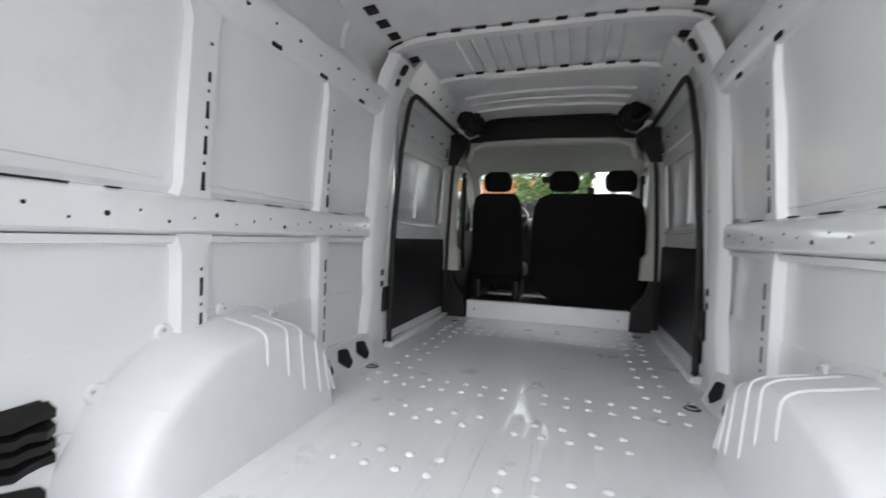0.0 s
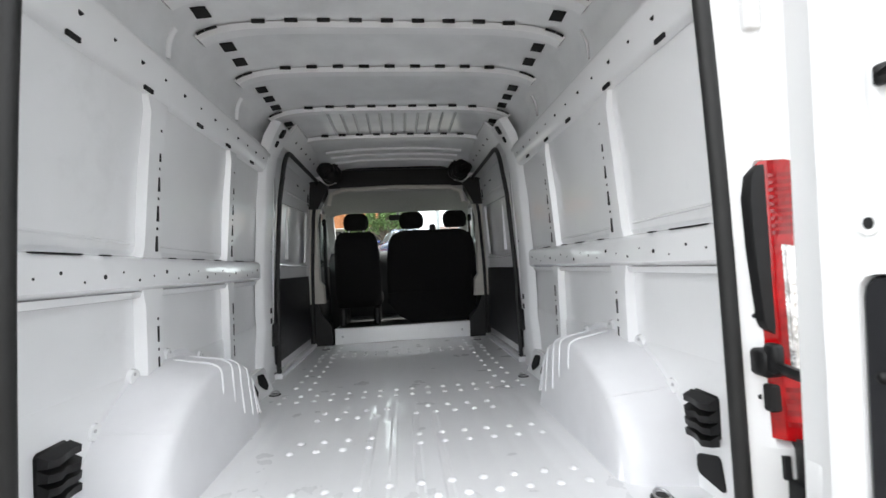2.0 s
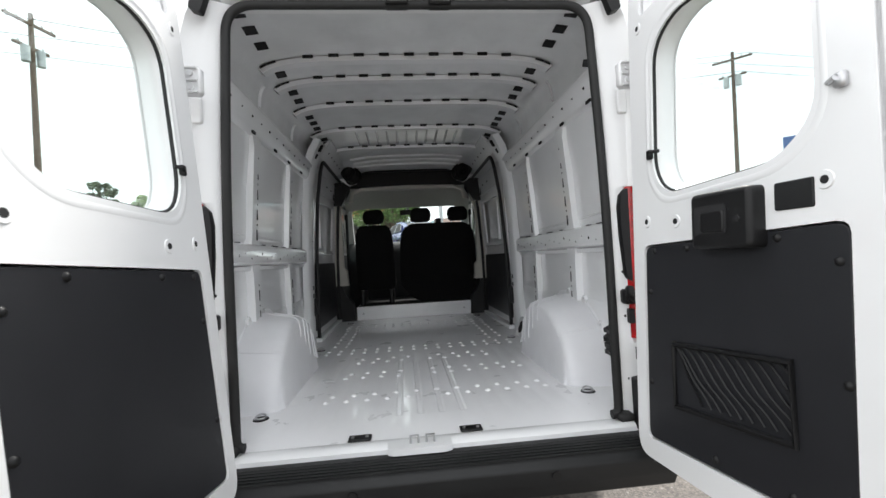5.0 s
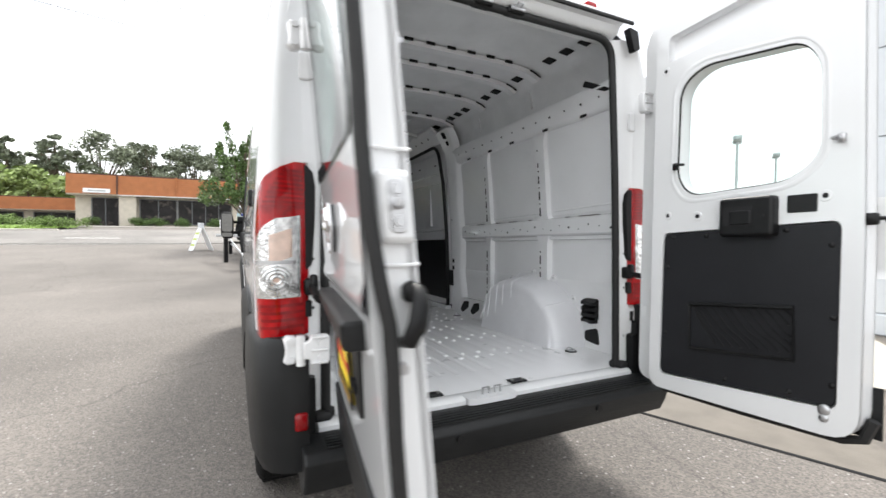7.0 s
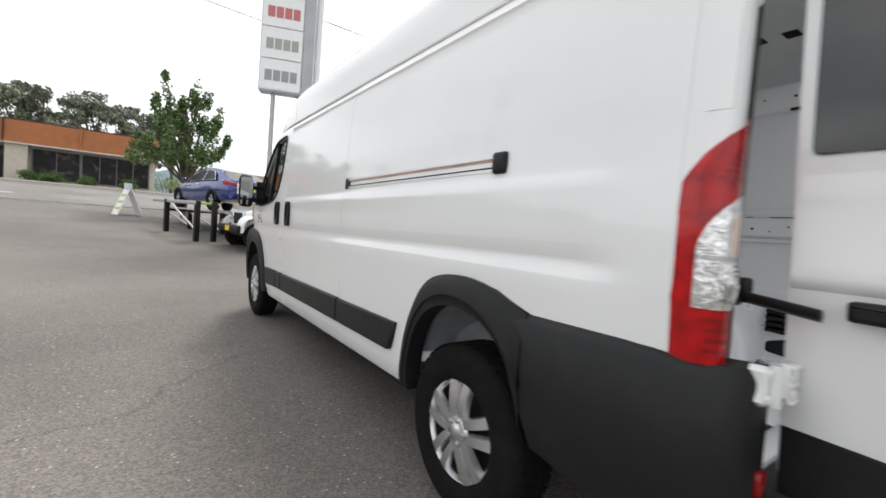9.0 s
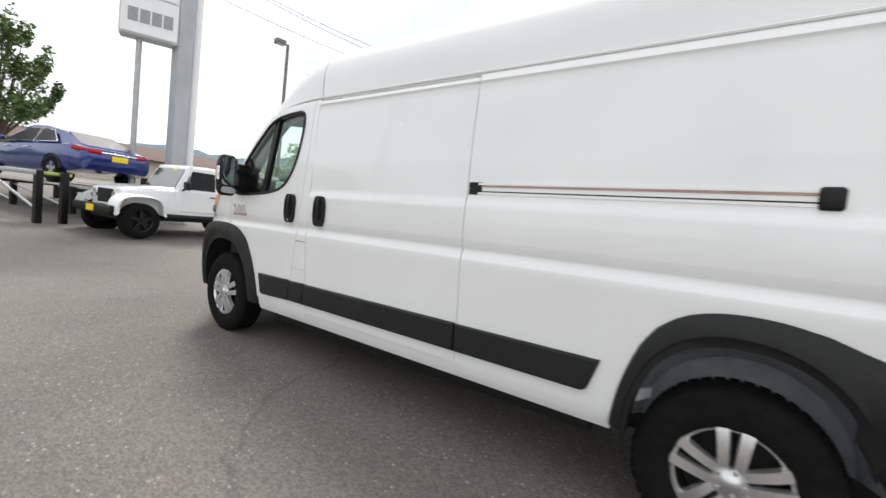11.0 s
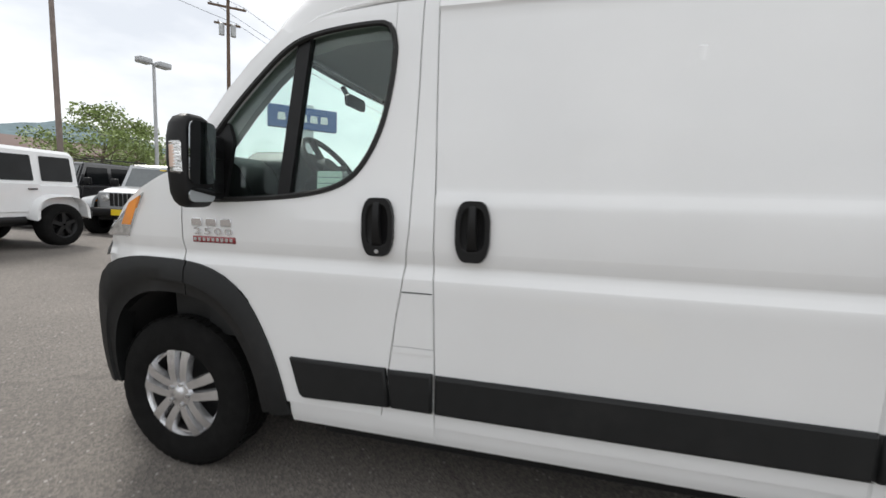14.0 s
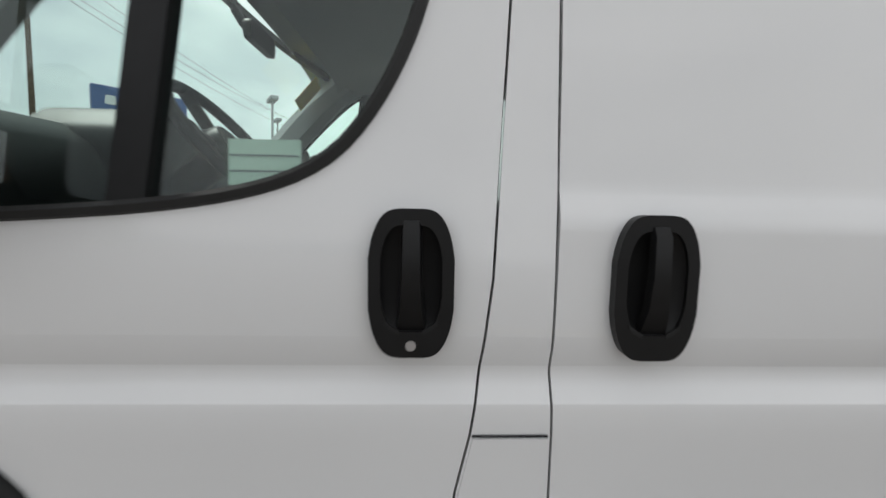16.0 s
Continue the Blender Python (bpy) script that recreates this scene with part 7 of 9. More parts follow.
        for za, zb, n_ in ((0.868, 0.888, 9), (0.995, 1.008, 9)):
            for k in range(n_):
                bm = B()
                yk = -0.45 - 0.0262 * k
                box(bm, (0.1062, yk, za + 0.003), (0.1070, yk - 0.012 - 0.006 * (k % 3), zb - 0.003))
                put_out(narrow(bm), 0.742)
                part("frame_bar", bm, gold, rim_)
        bm = B()
        cyl(bm, (0.098, -0.745, 0.93), (0.104, -0.745, 0.93), 0.018, n=16)
        put_out(narrow(bm), 0.742)
        part("door_lock", bm, BLACK, well)
        bm = B()
        prism(bm, rounded([(-0.50, 1.318), (-0.60, 1.318), (-0.605, 1.255), (-0.575, 1.215), (-0.55, 1.200), (-0.525, 1.215), (-0.495, 1.255)], 0.012), "x", 0.090, 0.108, 0.008, 3)
        put_out(narrow(bm), 0.742)
        em = part("door_emblem", bm, BLACKPAINT, door, "black and chrome shield emblem")
        bm = B()
        tube(bm, [(0.107, y, z) for y, z in rounded([(-0.50, 1.318), (-0.60, 1.318), (-0.605, 1.255), (-0.575, 1.215), (-0.55, 1.200), (-0.525, 1.215), (-0.495, 1.255)], 0.012)], 0.004, 6, closed=True)
        put_out(narrow(bm), 0.742)
        part("emblem_rim", bm, CHROME, em)
        for k in (-1, 1):
            bm = B()
            tube(bm, [(0.110, -0.55 + k * a, z) for a, z in ((0.006, 1.298), (0.022, 1.303), (0.036, 1.292), (0.038, 1.272), (0.028, 1.258), (0.020, 1.264))], [0.006, 0.010, 0.011, 0.010, 0.008, 0.004], 6)
            put_out(narrow(bm), 0.742)
            part("emblem_lobe", bm, CHROME, em)
        bm = B()
        prism(bm, rounded([(-0.534, 1.292), (-0.566, 1.292), (-0.561, 1.226), (-0.539, 1.226)], 0.006), "x", 0.106, 0.114, 0.003)
        put_out(narrow(bm), 0.742)
        part("emblem_boss", bm, CHROME, em)


rear_door(-1)
rear_door(1)


# ---------------------------------------------------------------- the lot and the street
def ground_z(x, y):
    # the lot and street rise away from the van, more steeply beside the shops
    flat = min(1.15, max(0.0, 0.034 * (y - 16)))
    steep = min(1.972, max(0.0, 0.058 * (y - 10)))
    return flat + (steep - flat) * min(1.0, max(0.0, (6 - x) / 4))


bm = B()
far = [-900, -400, -200, -120, -80, -60, -45, -35, -28, -22, -17, -13, -10, -7, -4, -2, 0, 2, 4, 6, 9, 12, 16, 20, 26, 34, 45, 60, 80, 120, 200, 400, 900]
fary = [-900, -400, -200, -100, -50, -30, -20, -12, -8, -4, 0, 4, 8, 10, 12, 14, 16, 18, 20, 22, 25, 30, 36, 40, 44, 50, 56, 70, 90, 120, 200, 400, 900]
grid(bm, far, fary, lambda x, y: (x, y, ground_z(x, y) + 0.0))
ob = new("ground", finish("ground", bm, ASPHALT))
tagged(ob, "grey-brown worn asphalt of a car lot", "ground", kind="structure")


def strip(name, label, category, mat, x0, x1, y0, y1, h, kind="structure"):
    bm = B()
    xs_, ys_ = frange(x0, x1, 2.0), frange(y0, y1, 1.0)
    grid(bm, xs_, ys_, lambda x, y: (x, y, ground_z(x, y) + h))
    rim_flange(bm, (0, 0, -1), h + 0.02)
    o = new(name, finish(name, bm, mat))
    return tagged(o, label, category, kind=kind)


strip("road", "pale grey asphalt street beyond the lot", "road", ROAD, -120, 120, 24.4, 37.5, 0.025)
strip("road_edge_line", "thin white edge line on the street", "marking", FADED, -70, -3, 23.9, 24.05, 0.030)
for x in (-9.5, -20.0, -31.0, 3.0, 15.0):
    strip("lane_dash", "white painted lane dash", "marking", LINE, x, x + 2.4, 28.0, 28.15, 0.035)
bm = B()
edge = [(-3.20, 2.40), (-3.40, 2.72), (-3.46, 2.98), (-3.60, 3.22), (-3.66, 3.52), (-3.80, 3.86), (-3.90, 4.22)]
loft(bm, [[(x - 0.11 - 0.02 * math.sin(9 * y), y - 0.03, 0.0), (x - 0.11 - 0.02 * math.sin(9 * y), y - 0.03, 0.004), (x + 0.13 + 0.02 * math.sin(14 * y), y + 0.05, 0.004), (x + 0.13 + 0.02 * math.sin(14 * y), y + 0.05, 0.0)] for x, y in edge], True, True)
tagged(new("lot_marking", finish("lot_marking", bm, PAINTYELLOW)), "worn yellow painted line on the asphalt", "marking", kind="structure")
strip("pavement", "concrete forecourt across the street", "pavement", FORECOURT, -60, 60, 41.5, 50.0, 0.04)
bm = B()
for x0, x1 in ((-60.0, -12.0),):
    box(bm, (x0, 35.6, 0.5), (x1, 35.85, ground_z(0, 35.7) + 0.13), 0.03)
o = new("kerb", finish("kerb", bm, CONCRETE))
tagged(o, "concrete kerb round a grass verge", "kerb", kind="structure")


def grass(name, label, x0, x1, y0, y1, n, hgt, seed):
    random.seed(seed)
    bm = B()
    grid(bm, frange(x0, x1, 1.5), frange(y0, y1, 0.8), lambda x, y: (x, y, ground_z(x, y) + 0.13 + 0.10 * math.sin(x * 0.7) * math.sin(y)))
    for _ in range(n):
        x, y = random.uniform(x0, x1), random.uniform(y0, y1)
        z = ground_z(x, y) + 0.12
        a = random.uniform(0, 6.28)
        d = Vector((math.cos(a), math.sin(a), 0)) * 0.05
        t = Vector((random.uniform(-0.06, 0.06), random.uniform(-0.06, 0.06), random.uniform(0.5, 1) * hgt))
        p = Vector((x, y, z))
        bm.faces.new([bm.verts.new(q) for q in (p - d, p + d, p + t)])
    o = new(name, finish(name, bm, GRASS))
    return tagged(o, label, "grass", kind="stuff")


grass("verge_grass", "mown green grass verge across the street", -60, -12.2, 35.85, 41.4, 6000, 0.14, 3)



# leaves as many small tilted blades in clumps
def leaf_mass(bm, c, r, n, size, flat=1.0, rnd=random):
    c = Vector(c)
    for _ in range(n):
        while True:
            p = Vector((rnd.uniform(-1, 1), rnd.uniform(-1, 1), rnd.uniform(-1, 1)))
            if 0.25 < p.length < 1:
                break
        p = Vector((p.x * r, p.y * r, p.z * r * flat)) + c
        u = Vector((rnd.uniform(-1, 1), rnd.uniform(-1, 1), rnd.uniform(-0.6, 0.6))).normalized()
        w = u.cross(Vector((rnd.uniform(-1, 1), rnd.uniform(-1, 1), rnd.uniform(-1, 1)))).normalized()
        s_ = size * rnd.uniform(0.6, 1.3)
        vs = [bm.verts.new(p + q) for q in (-u * s_ * 0.5, w * s_ * 0.32, u * s_ * 0.5, -w * s_ * 0.32)]
        bm.faces.new(vs)


def tree(name, label, x, y, h, spread, clear, mat, seed, clumps=60, leaves=70, size=0.22, shape="broad", group=""):
    """A tapered trunk with limbs, and a crown of leaf clumps at the limbs' ends, with gaps."""
    rnd = random.Random(seed)
    z0 = ground_z(x, y)
    root = thing(name, label, "tree", pose(x, y, z0), group)
    bm = B()
    trunk = [Vector((0.12 * math.sin(k * 1.3 + seed) * k / 6, 0.12 * math.cos(k * 1.7 + seed) * k / 6, h * 0.92 * k / 6)) for k in range(7)]
    tr = 0.022 * h
    tube(bm, trunk, [tr * (1 - 0.82 * k / 6) for k in range(7)], 8)
    ends = []
    # upright leaders, or the heads of a broken crown
    heads = [(-0.42, 0.1, 1.0), (-0.62, -0.3, 0.80), (-0.08, 0.4, 0.86), (0.14, -0.1, 0.95), (0.36, 0.2, 0.92), (0.58, -0.2, 0.80), (0.82, 0.1, 0.62)]
    groups = [(rnd.uniform(-0.8, 0.8), rnd.uniform(-0.8, 0.8), rnd.uniform(0.30, 1.0)) for _ in range(9)] + [(0.0, 0.0, 1.0)]
    for i in range(clumps):
        t = rnd.uniform(0, 1)
        if shape == "plumes":
            if i % 3 == 0:
                hx, hy, q = rnd.uniform(-0.98, 0.45), rnd.uniform(-0.8, 0.8), rnd.uniform(0.0, 0.18)
                ends.append(Vector((spread * hx, spread * hy, clear + (h - clear) * q + 0.25)))
            else:
                hx, hy, top = heads[i % 7]
                k = t ** 0.8
                w_ = 0.17 * (1 - k) + 0.03
                ends.append(Vector((spread * (hx * (0.45 + 0.55 * k) + rnd.uniform(-w_, w_)), spread * (hy + rnd.uniform(-w_, w_)), clear + (h * top - clear) * (0.2 + 0.8 * k))))
            if i < 21:
                hx, hy, top = heads[i % 7] if i < 7 else (ends[-1].x / spread, ends[-1].y / spread, ends[-1].z / h)
                tube(bm, [Vector((0, 0, clear * 0.7)), Vector((spread * hx * 0.5, spread * hy * 0.4, clear + (h * top - clear) * 0.3)), Vector((spread * hx, spread * hy, h * top * 0.97))], [tr * 0.4, tr * 0.26, tr * 0.06], 5)
            continue
        if shape == "heads":
            gx, gy, gz = groups[i % 10]
            e = Vector((spread * (gx + rnd.gauss(0, 0.17)), spread * (gy + rnd.gauss(0, 0.17)), clear + (h - clear) * min(1.02, max(0.0, gz * (1 - 0.25 * abs(gx)) + rnd.gauss(0, 0.07)))))
            ends.append(e)
            if i < 20:
                b = Vector((0, 0, clear * 0.6 + 0.3 * (e.z - clear)))
                tube(bm, [b, b.lerp(e, 0.5) + Vector((0, 0, 0.3)), e], [tr * 0.4, tr * 0.26, tr * 0.08], 5)
            continue
        if shape == "cone":
            z, r = clear + (h - clear) * t, spread * (1 - t) ** 0.8 * rnd.uniform(0.35, 1.0)
        else:
            z, r = clear + (h - clear) * t, spread * math.sin(math.pi * (0.18 + 0.8 * t)) ** 0.7 * rnd.uniform(0.3, 1.0)
        a = rnd.uniform(0, 6.283)
        e = Vector((r * math.cos(a), r * math.sin(a), z))
        b = Vector((0, 0, max(clear * 0.7, z - r * rnd.uniform(0.4, 0.9))))
        ends.append(e)
        if i % 2 == 0:
            tube(bm, [b, b.lerp(e, 0.5) + Vector((0, 0, 0.06 * r)), e], [tr * 0.34, tr * 0.2, tr * 0.06], 5)
    part("trunk", bm, BARK, root)
    bm = B()
    for e in ends:
        leaf_mass(bm, e, spread * (rnd.uniform(0.075, 0.13) if shape == "plumes" else rnd.uniform(0.13, 0.26)), leaves, size, 1.5 if shape == "plumes" else 0.75, rnd)
    part("crown", bm, mat, root, "", 180, True)
    return root


def shrub(name, label, x, y, r, hgt, mat, seed, stretch=1.0):
    rnd = random.Random(seed)
    root = thing(name, label, "shrub", pose(x, y, ground_z(x, y) + 0.05))
    bm = B()
    for i in range(5):
        a = i * 1.26
        tube(bm, [(0.1 * math.cos(a), 0.1 * math.sin(a), 0), (r * 0.5 * stretch * math.cos(a), r * 0.5 * math.sin(a), hgt * 0.7)], [0.03, 0.01], 5)
    part("stems", bm, BARK, root)
    bm = B()
    for _ in range(int(26 * stretch)):
        a, q = rnd.uniform(0, 6.283), rnd.uniform(0, 1) ** 0.5
        leaf_mass(bm, (stretch * r * q * math.cos(a), r * q * math.sin(a), hgt * rnd.uniform(0.25, 0.9) * (1 - 0.4 * q * q)), 0.34, 55, 0.11, 0.8, rnd)
    part("foliage", bm, mat, root, "", 180, True)


tree("street_tree", "leafy green young tree behind the display ramp", -0.62, 21.0, 5.85, 1.95, 2.0, LEAF, 5, 170, 70, 0.125, "plumes")
tree("street_tree", "light green small tree beyond the parked cars", 14.2, 25.5, 4.4, 3.2, 0.8, LEAF_LIGHT, 8, 70, 95, 0.15)
tree("street_tree", "light green small tree beyond the parked cars", 18.0, 28.0, 4.2, 3.0, 0.8, LEAF_LIGHT, 9, 60, 90, 0.16)
rnd = random.Random(11)
for i, x in enumerate((-62.0, -46.0, -34.6, -32.4, -28.2, -22.0, -18.6, -14.8, -12.0, -8.6, -5.2, -1.6, 2.5)):
    tree("background_tree", "tall dark tree standing behind the low building", x, 92 + rnd.uniform(-3, 8), rnd.uniform(12.8, 15.6) if i % 3 else rnd.uniform(15.0, 17.0), rnd.uniform(4.0, 5.4) * (0.55 if x < -24 else 1.0), 4.5 if x > -24 else 7.5, LEAF_HAZY, 100 + i, 64, 62, 0.48, "heads", "trees behind the low building")
for i in range(12):
    x = -75 + i * 4.6
    tree("background_tree", "light green broad tree behind the low building", x, 70 + rnd.uniform(-3, 3), rnd.uniform(5.8, 7.4), rnd.uniform(3.4, 4.4), 0.8, LEAF_LIGHT, 200 + i, 40, 80, 0.5, "broad", "green trees behind the low building")
bm = B()
rnd = random.Random(19)
for i in range(980):
    x = rnd.uniform(-110, -8)
    k = rnd.uniform(0, 1)
    y = 76 + 12 * k
    leaf_mass(bm, (x, y, 1.0 + ((8.4 + 2.4 * k) * (0.92 + 0.08 * math.sin(x * 0.31)) if x < -19 else 5.0) * rnd.uniform(0.3, 1.0)), rnd.uniform(1.2, 2.2), 42, 1.05, 0.8, rnd)
tagged(new("far_woods", finish("far_woods", bm, LEAF_LIGHT, 180, True)), "light green woodland on the slope behind the shops", "woods", kind="stuff")
for i, (x, y, h) in enumerate(((-30.5, 52.0, 7.2), (-34.5, 53.5, 6.4), (-38.5, 51.5, 7.4), (-43.0, 53.0, 6.6))):
    tree("street_tree", "light green tree beside the far car park", x, y, h, 2.7, 1.0, LEAF_LIGHT, 240 + i, 60, 90, 0.26)
tree("street_tree", "bright green tree on the verge", -27.0, 47.0, 5.5, 2.8, 0.7, LEAF_LIGHT, 31, 50, 110, 0.22)
shrub("hedge", "low clipped green hedge on the verge", -17.2, 40.0, 1.1, 0.95, LEAF_HEDGE, 41, 2.7)
shrub("hedge", "rounded green shrub on the verge", -12.9, 38.6, 0.95, 0.95, LEAF_HEDGE, 42, 1.9)
for i, (x, y) in enumerate(((-9.7, 47.5), (-8.1, 47.3), (-3.2, 47.3), (-6.0, 47.5), (-13.0, 47.4))):
    shrub("shrub", "small green shrub in front of the low building", x, y, 0.55, 0.85, LEAF, 50 + i, 1.0 if i != 1 else 1.6)


for i, (x, y) in enumerate(((0.9, 46.5), (2.6, 45.0), (4.6, 46.8), (-0.2, 52.0))):
    shrub("shrub", "rounded light green bush beside the low building", x, y, 1.5, 2.3, LEAF_LIGHT, 70 + i, 1.0)


# ---------------------------------------------------------------- low shop buildings across the street
def shop(x0, x1, y, depth, base, fascia0, fascia1, bays, label, name="shop_building"):
    root = thing(name, label, "building", pose(0, 0, 0))
    bm = B()
    box(bm, (x0 + 0.3, y, base - 0.3), (x1 - 0.3, y + depth, fascia1 - 0.2))
    wall = part("wall", bm, STUCCO, root)
    bm = B()
    box(bm, (x0, y - 1.3, fascia0 - 0.12), (x1, y + depth, fascia0), 0.02)
    part("soffit", bm, STUCCO, root)
    bm = B()
    box(bm, (x0, y - 1.2, fascia1 - 0.1), (x1, y + depth, fascia1 + 0.02))
    roof_ = part("roof", bm, BROWN, root)
    n = 9
    for i in range(n):
        bm = B()
        z0 = fascia0 + (fascia1 - fascia0) * i / n
        z1 = fascia0 + (fascia1 - fascia0) * (i + 1) / n
        prism(bm, [(y - 1.40 + 0.02 * i, z0), (y - 1.30 + 0.02 * i, z0), (y - 1.28 + 0.02 * i, z1), (y - 1.32 + 0.02 * i, z1)], "x", x0 - 0.02, x1 + 0.02)
        part("fascia_board", bm, ORANGE, root)
    bm = B()
    box(bm, (x0, y - 1.26, fascia0), (x0 + 0.1, y + depth, fascia1))
    box(bm, (x1 - 0.1, y - 1.26, fascia0), (x1, y + depth, fascia1))
    part("side_fascia", bm, ORANGE, root)
    for k, (a, b, lo, door) in enumerate(bays):
        bm = B()
        plate(bm, [(a, base + lo), (b, base + lo), (b, fascia0 - 0.25), (a, fascia0 - 0.25)], [rect(a + 0.06, base + lo + 0.06, b - 0.06, fascia0 - 0.31)], "y", y - 0.08, y + 0.04)
        fr = part("window" if not door else "shop_door", bm, SIGNDARK, root)
        m_ = max(1, round((b - a) / 1.3))
        for i in range(m_):
            xa, xb = a + 0.06 + (b - a - 0.12) * i / m_, a + 0.06 + (b - a - 0.12) * (i + 1) / m_
            bm = B()
            box(bm, (xa + 0.02, y - 0.03, base + lo + 0.06), (xb - 0.02, y - 0.01, fascia0 - 0.31))
            part("pane", bm, DARKWIN, fr)
            if i:
                bm = B()
                box(bm, (xa - 0.03, y - 0.07, base + lo), (xa + 0.03, y - 0.005, fascia0 - 0.28))
                part("mullion", bm, SIGNDARK, fr)
    return root


DARKWIN = material("dark_shop_window", (0.022, 0.020, 0.020), rough=0.3, spec=0.15, vary=0.5, scale=1.2, stain=(0.12, 0.10, 0.09), stain_scale=1.5, stain_at=(0.55, 0.7))
s1 = shop(-15.0, -0.9, 49.2, 14, 1.95, 5.0, 6.85, ((-13.5, -11.35, 0.05, True), (-9.75, -6.6, 0.3, False), (-6.55, -1.6, 0.3, False)), "low shop with orange board fascia and dark windows")
bm = B()
box(bm, (-13.75, 47.74, 5.08), (-11.75, 47.80, 5.48))
sg = part("shop_sign", bm, SIGNWHITE, s1, "white blank shop sign board")
bm = B()
box(bm, (-13.4, 47.72, 5.22), (-12.1, 47.735, 5.34))
part("sign_bar", bm, GALV, sg)
# upright joints of the fascia, a pier of wall and the pale drip edge
for x, mat in ((-11.25, BROWN), (-6.5, ORANGE)):
    bm = B()
    box(bm, (x - 0.06, 47.80, 5.0), (x + 0.06, 48.2, 6.86), 0.01)
    part("fascia_joint", bm, mat, s1)
bm = B()
box(bm, (-11.2, 48.2, 1.9), (-9.85, 49.3, 4.9), 0.02)
part("pier", bm, STUCCO, s1)
bm = B()
box(bm, (-11.2, 47.83, 4.90), (-0.92, 47.90, 4.99), 0.01)
part("drip_edge", bm, SIGNWHITE, s1)
shop(-34.0, -15.0, 60.0, 12, 1.95, 3.9, 5.25, ((-32, -28, 0.1, False), (-27, -22, 0.1, False), (-21.2, -16.8, 0.1, False)), "lower shop wing with orange board fascia")


# ---------------------------------------------------------------- poles, lamps, wires, signs
def lamp_post(x, y, h, heads, label, thick=0.09):
    root = thing("lamp_post", label, "lamp post", pose(x, y, ground_z(x, y)), "lot lamps")
    bm = B()
    cyl(bm, (0, 0, 0), (0, 0, 0.6), 0.22, 0.20, 16)
    part("footing", bm, CONCRETE, root)
    bm = B()
    cyl(bm, (0, 0, 0.6), (0, 0, h), thick, thick * 0.7, 12)
    part("pole", bm, GALV if thick < 0.1 else POLE_BROWN, root)
    for d in heads:
        v = Vector((math.sin(radians(d)), math.cos(radians(d)), 0))
        bm = B()
        tube(bm, [Vector((0, 0, h - 0.08)), v * 0.3 + Vector((0, 0, h - 0.02))], 0.04, 6)
        arm = part("arm", bm, GALV, root)
        bm = B()
        box(bm, (-0.22, 0.0, -0.12), (0.22, 0.55, 0.13), 0.04, 2, Matrix.Translation(v * 0.16 + Vector((0, 0, h))) @ Matrix.Rotation(-radians(d), 4, "Z"))
        head = part("lamp_head", bm, GALV if thick < 0.1 else SIGNDARK, arm)
        bm = B()
        box(bm, (-0.18, 0.05, -0.13), (0.18, 0.50, -0.115), 0, 1, Matrix.Translation(v * 0.16 + Vector((0, 0, h))) @ Matrix.Rotation(-radians(d), 4, "Z"))
        part("lamp_lens", bm, SIGNGREY, head)


lamp_post(10.8, 23.3, 9.6, (-80,), "tall brown-grey street lamp with one head", 0.115)
lamp_post(13.9, 21.8, 6.6, (-80, 100), "tall grey lot lamp with two heads")
lamp_post(25.0, 13.5, 7.0, (-120, 60), "tall grey lot lamp with two heads")
lamp_post(36.0, 17.0, 7.6, (-120, 60), "tall grey lot lamp with two heads")
lamp_post(-24.0, -3.5, 7.4, (0, 180), "tall grey lot lamp with two heads")


def utility_pole(x, y, h, turn, label):
    root = thing("utility_pole", label, "pole", pose(x, y, ground_z(x, y), 0, 0, turn), "utility poles")
    bm = B()
    cyl(bm, (0, 0, 0), (0.05, 0, h), 0.16, 0.10, 12)
    part("pole", bm, POLE_WOOD, root)
    for z in (h - 0.5, h - 1.6):
        bm = B()
        box(bm, (-1.15 if z > h - 1 else -0.8, -0.07, z - 0.06), (1.15 if z > h - 1 else 0.8, 0.05, z + 0.06), 0.01)
        arm = part("cross_arm", bm, POLE_WOOD, root)
        for dx in (-1.0, -0.55, 0.55, 1.0):
            if abs(dx) > 0.8 and z < h - 1:
                continue
            bm = B()
            lathe(bm, [(0.06, 0.03), (0.10, 0.05), (0.14, 0.03), (0.18, 0.045), (0.2, 0.001)], (dx, 0, z), "z", 8)
            part("insulator", bm, GALV, arm)
    for dx in (-0.35, 0.35):
        bm = B()
        lathe(bm, [(-0.45, 0.001), (-0.45, 0.17), (0.25, 0.17), (0.3, 0.1), (0.32, 0.001)], (dx, -0.1, h - 1.9), "z", 14)
        part("transformer", bm, GALV, root, "grey transformer can")


utility_pole(22.8, 25.5, 13.3, -49, "brown wooden utility pole with transformers")
utility_pole(-16.5, 19.5, 12.5, 80, "brown wooden utility pole with cross-arms")
utility_pole(-36.0, 2.0, 12.0, 80, "brown wooden utility pole with cross-arms")
utility_pole(60.0, 22.0, 11.5, 0, "brown wooden utility pole with cross-arms")
utility_pole(-17.0, -28.0, 12.0, 60, "brown wooden utility pole with cross-arms")


def wire(a, b, sag, label="thin black overhead wire"):
    a, b = Vector(a), Vector(b)
    bm = B()
    tube(bm, [a.lerp(b, t) - Vector((0, 0, sag * 4 * t * (1 - t))) for t in frange(0, 1, 0.06)], 0.014, 5)
    o = new("overhead_wire", finish("overhead_wire", bm, RUBBER))
    tagged(o, label, "wire", "overhead wires")


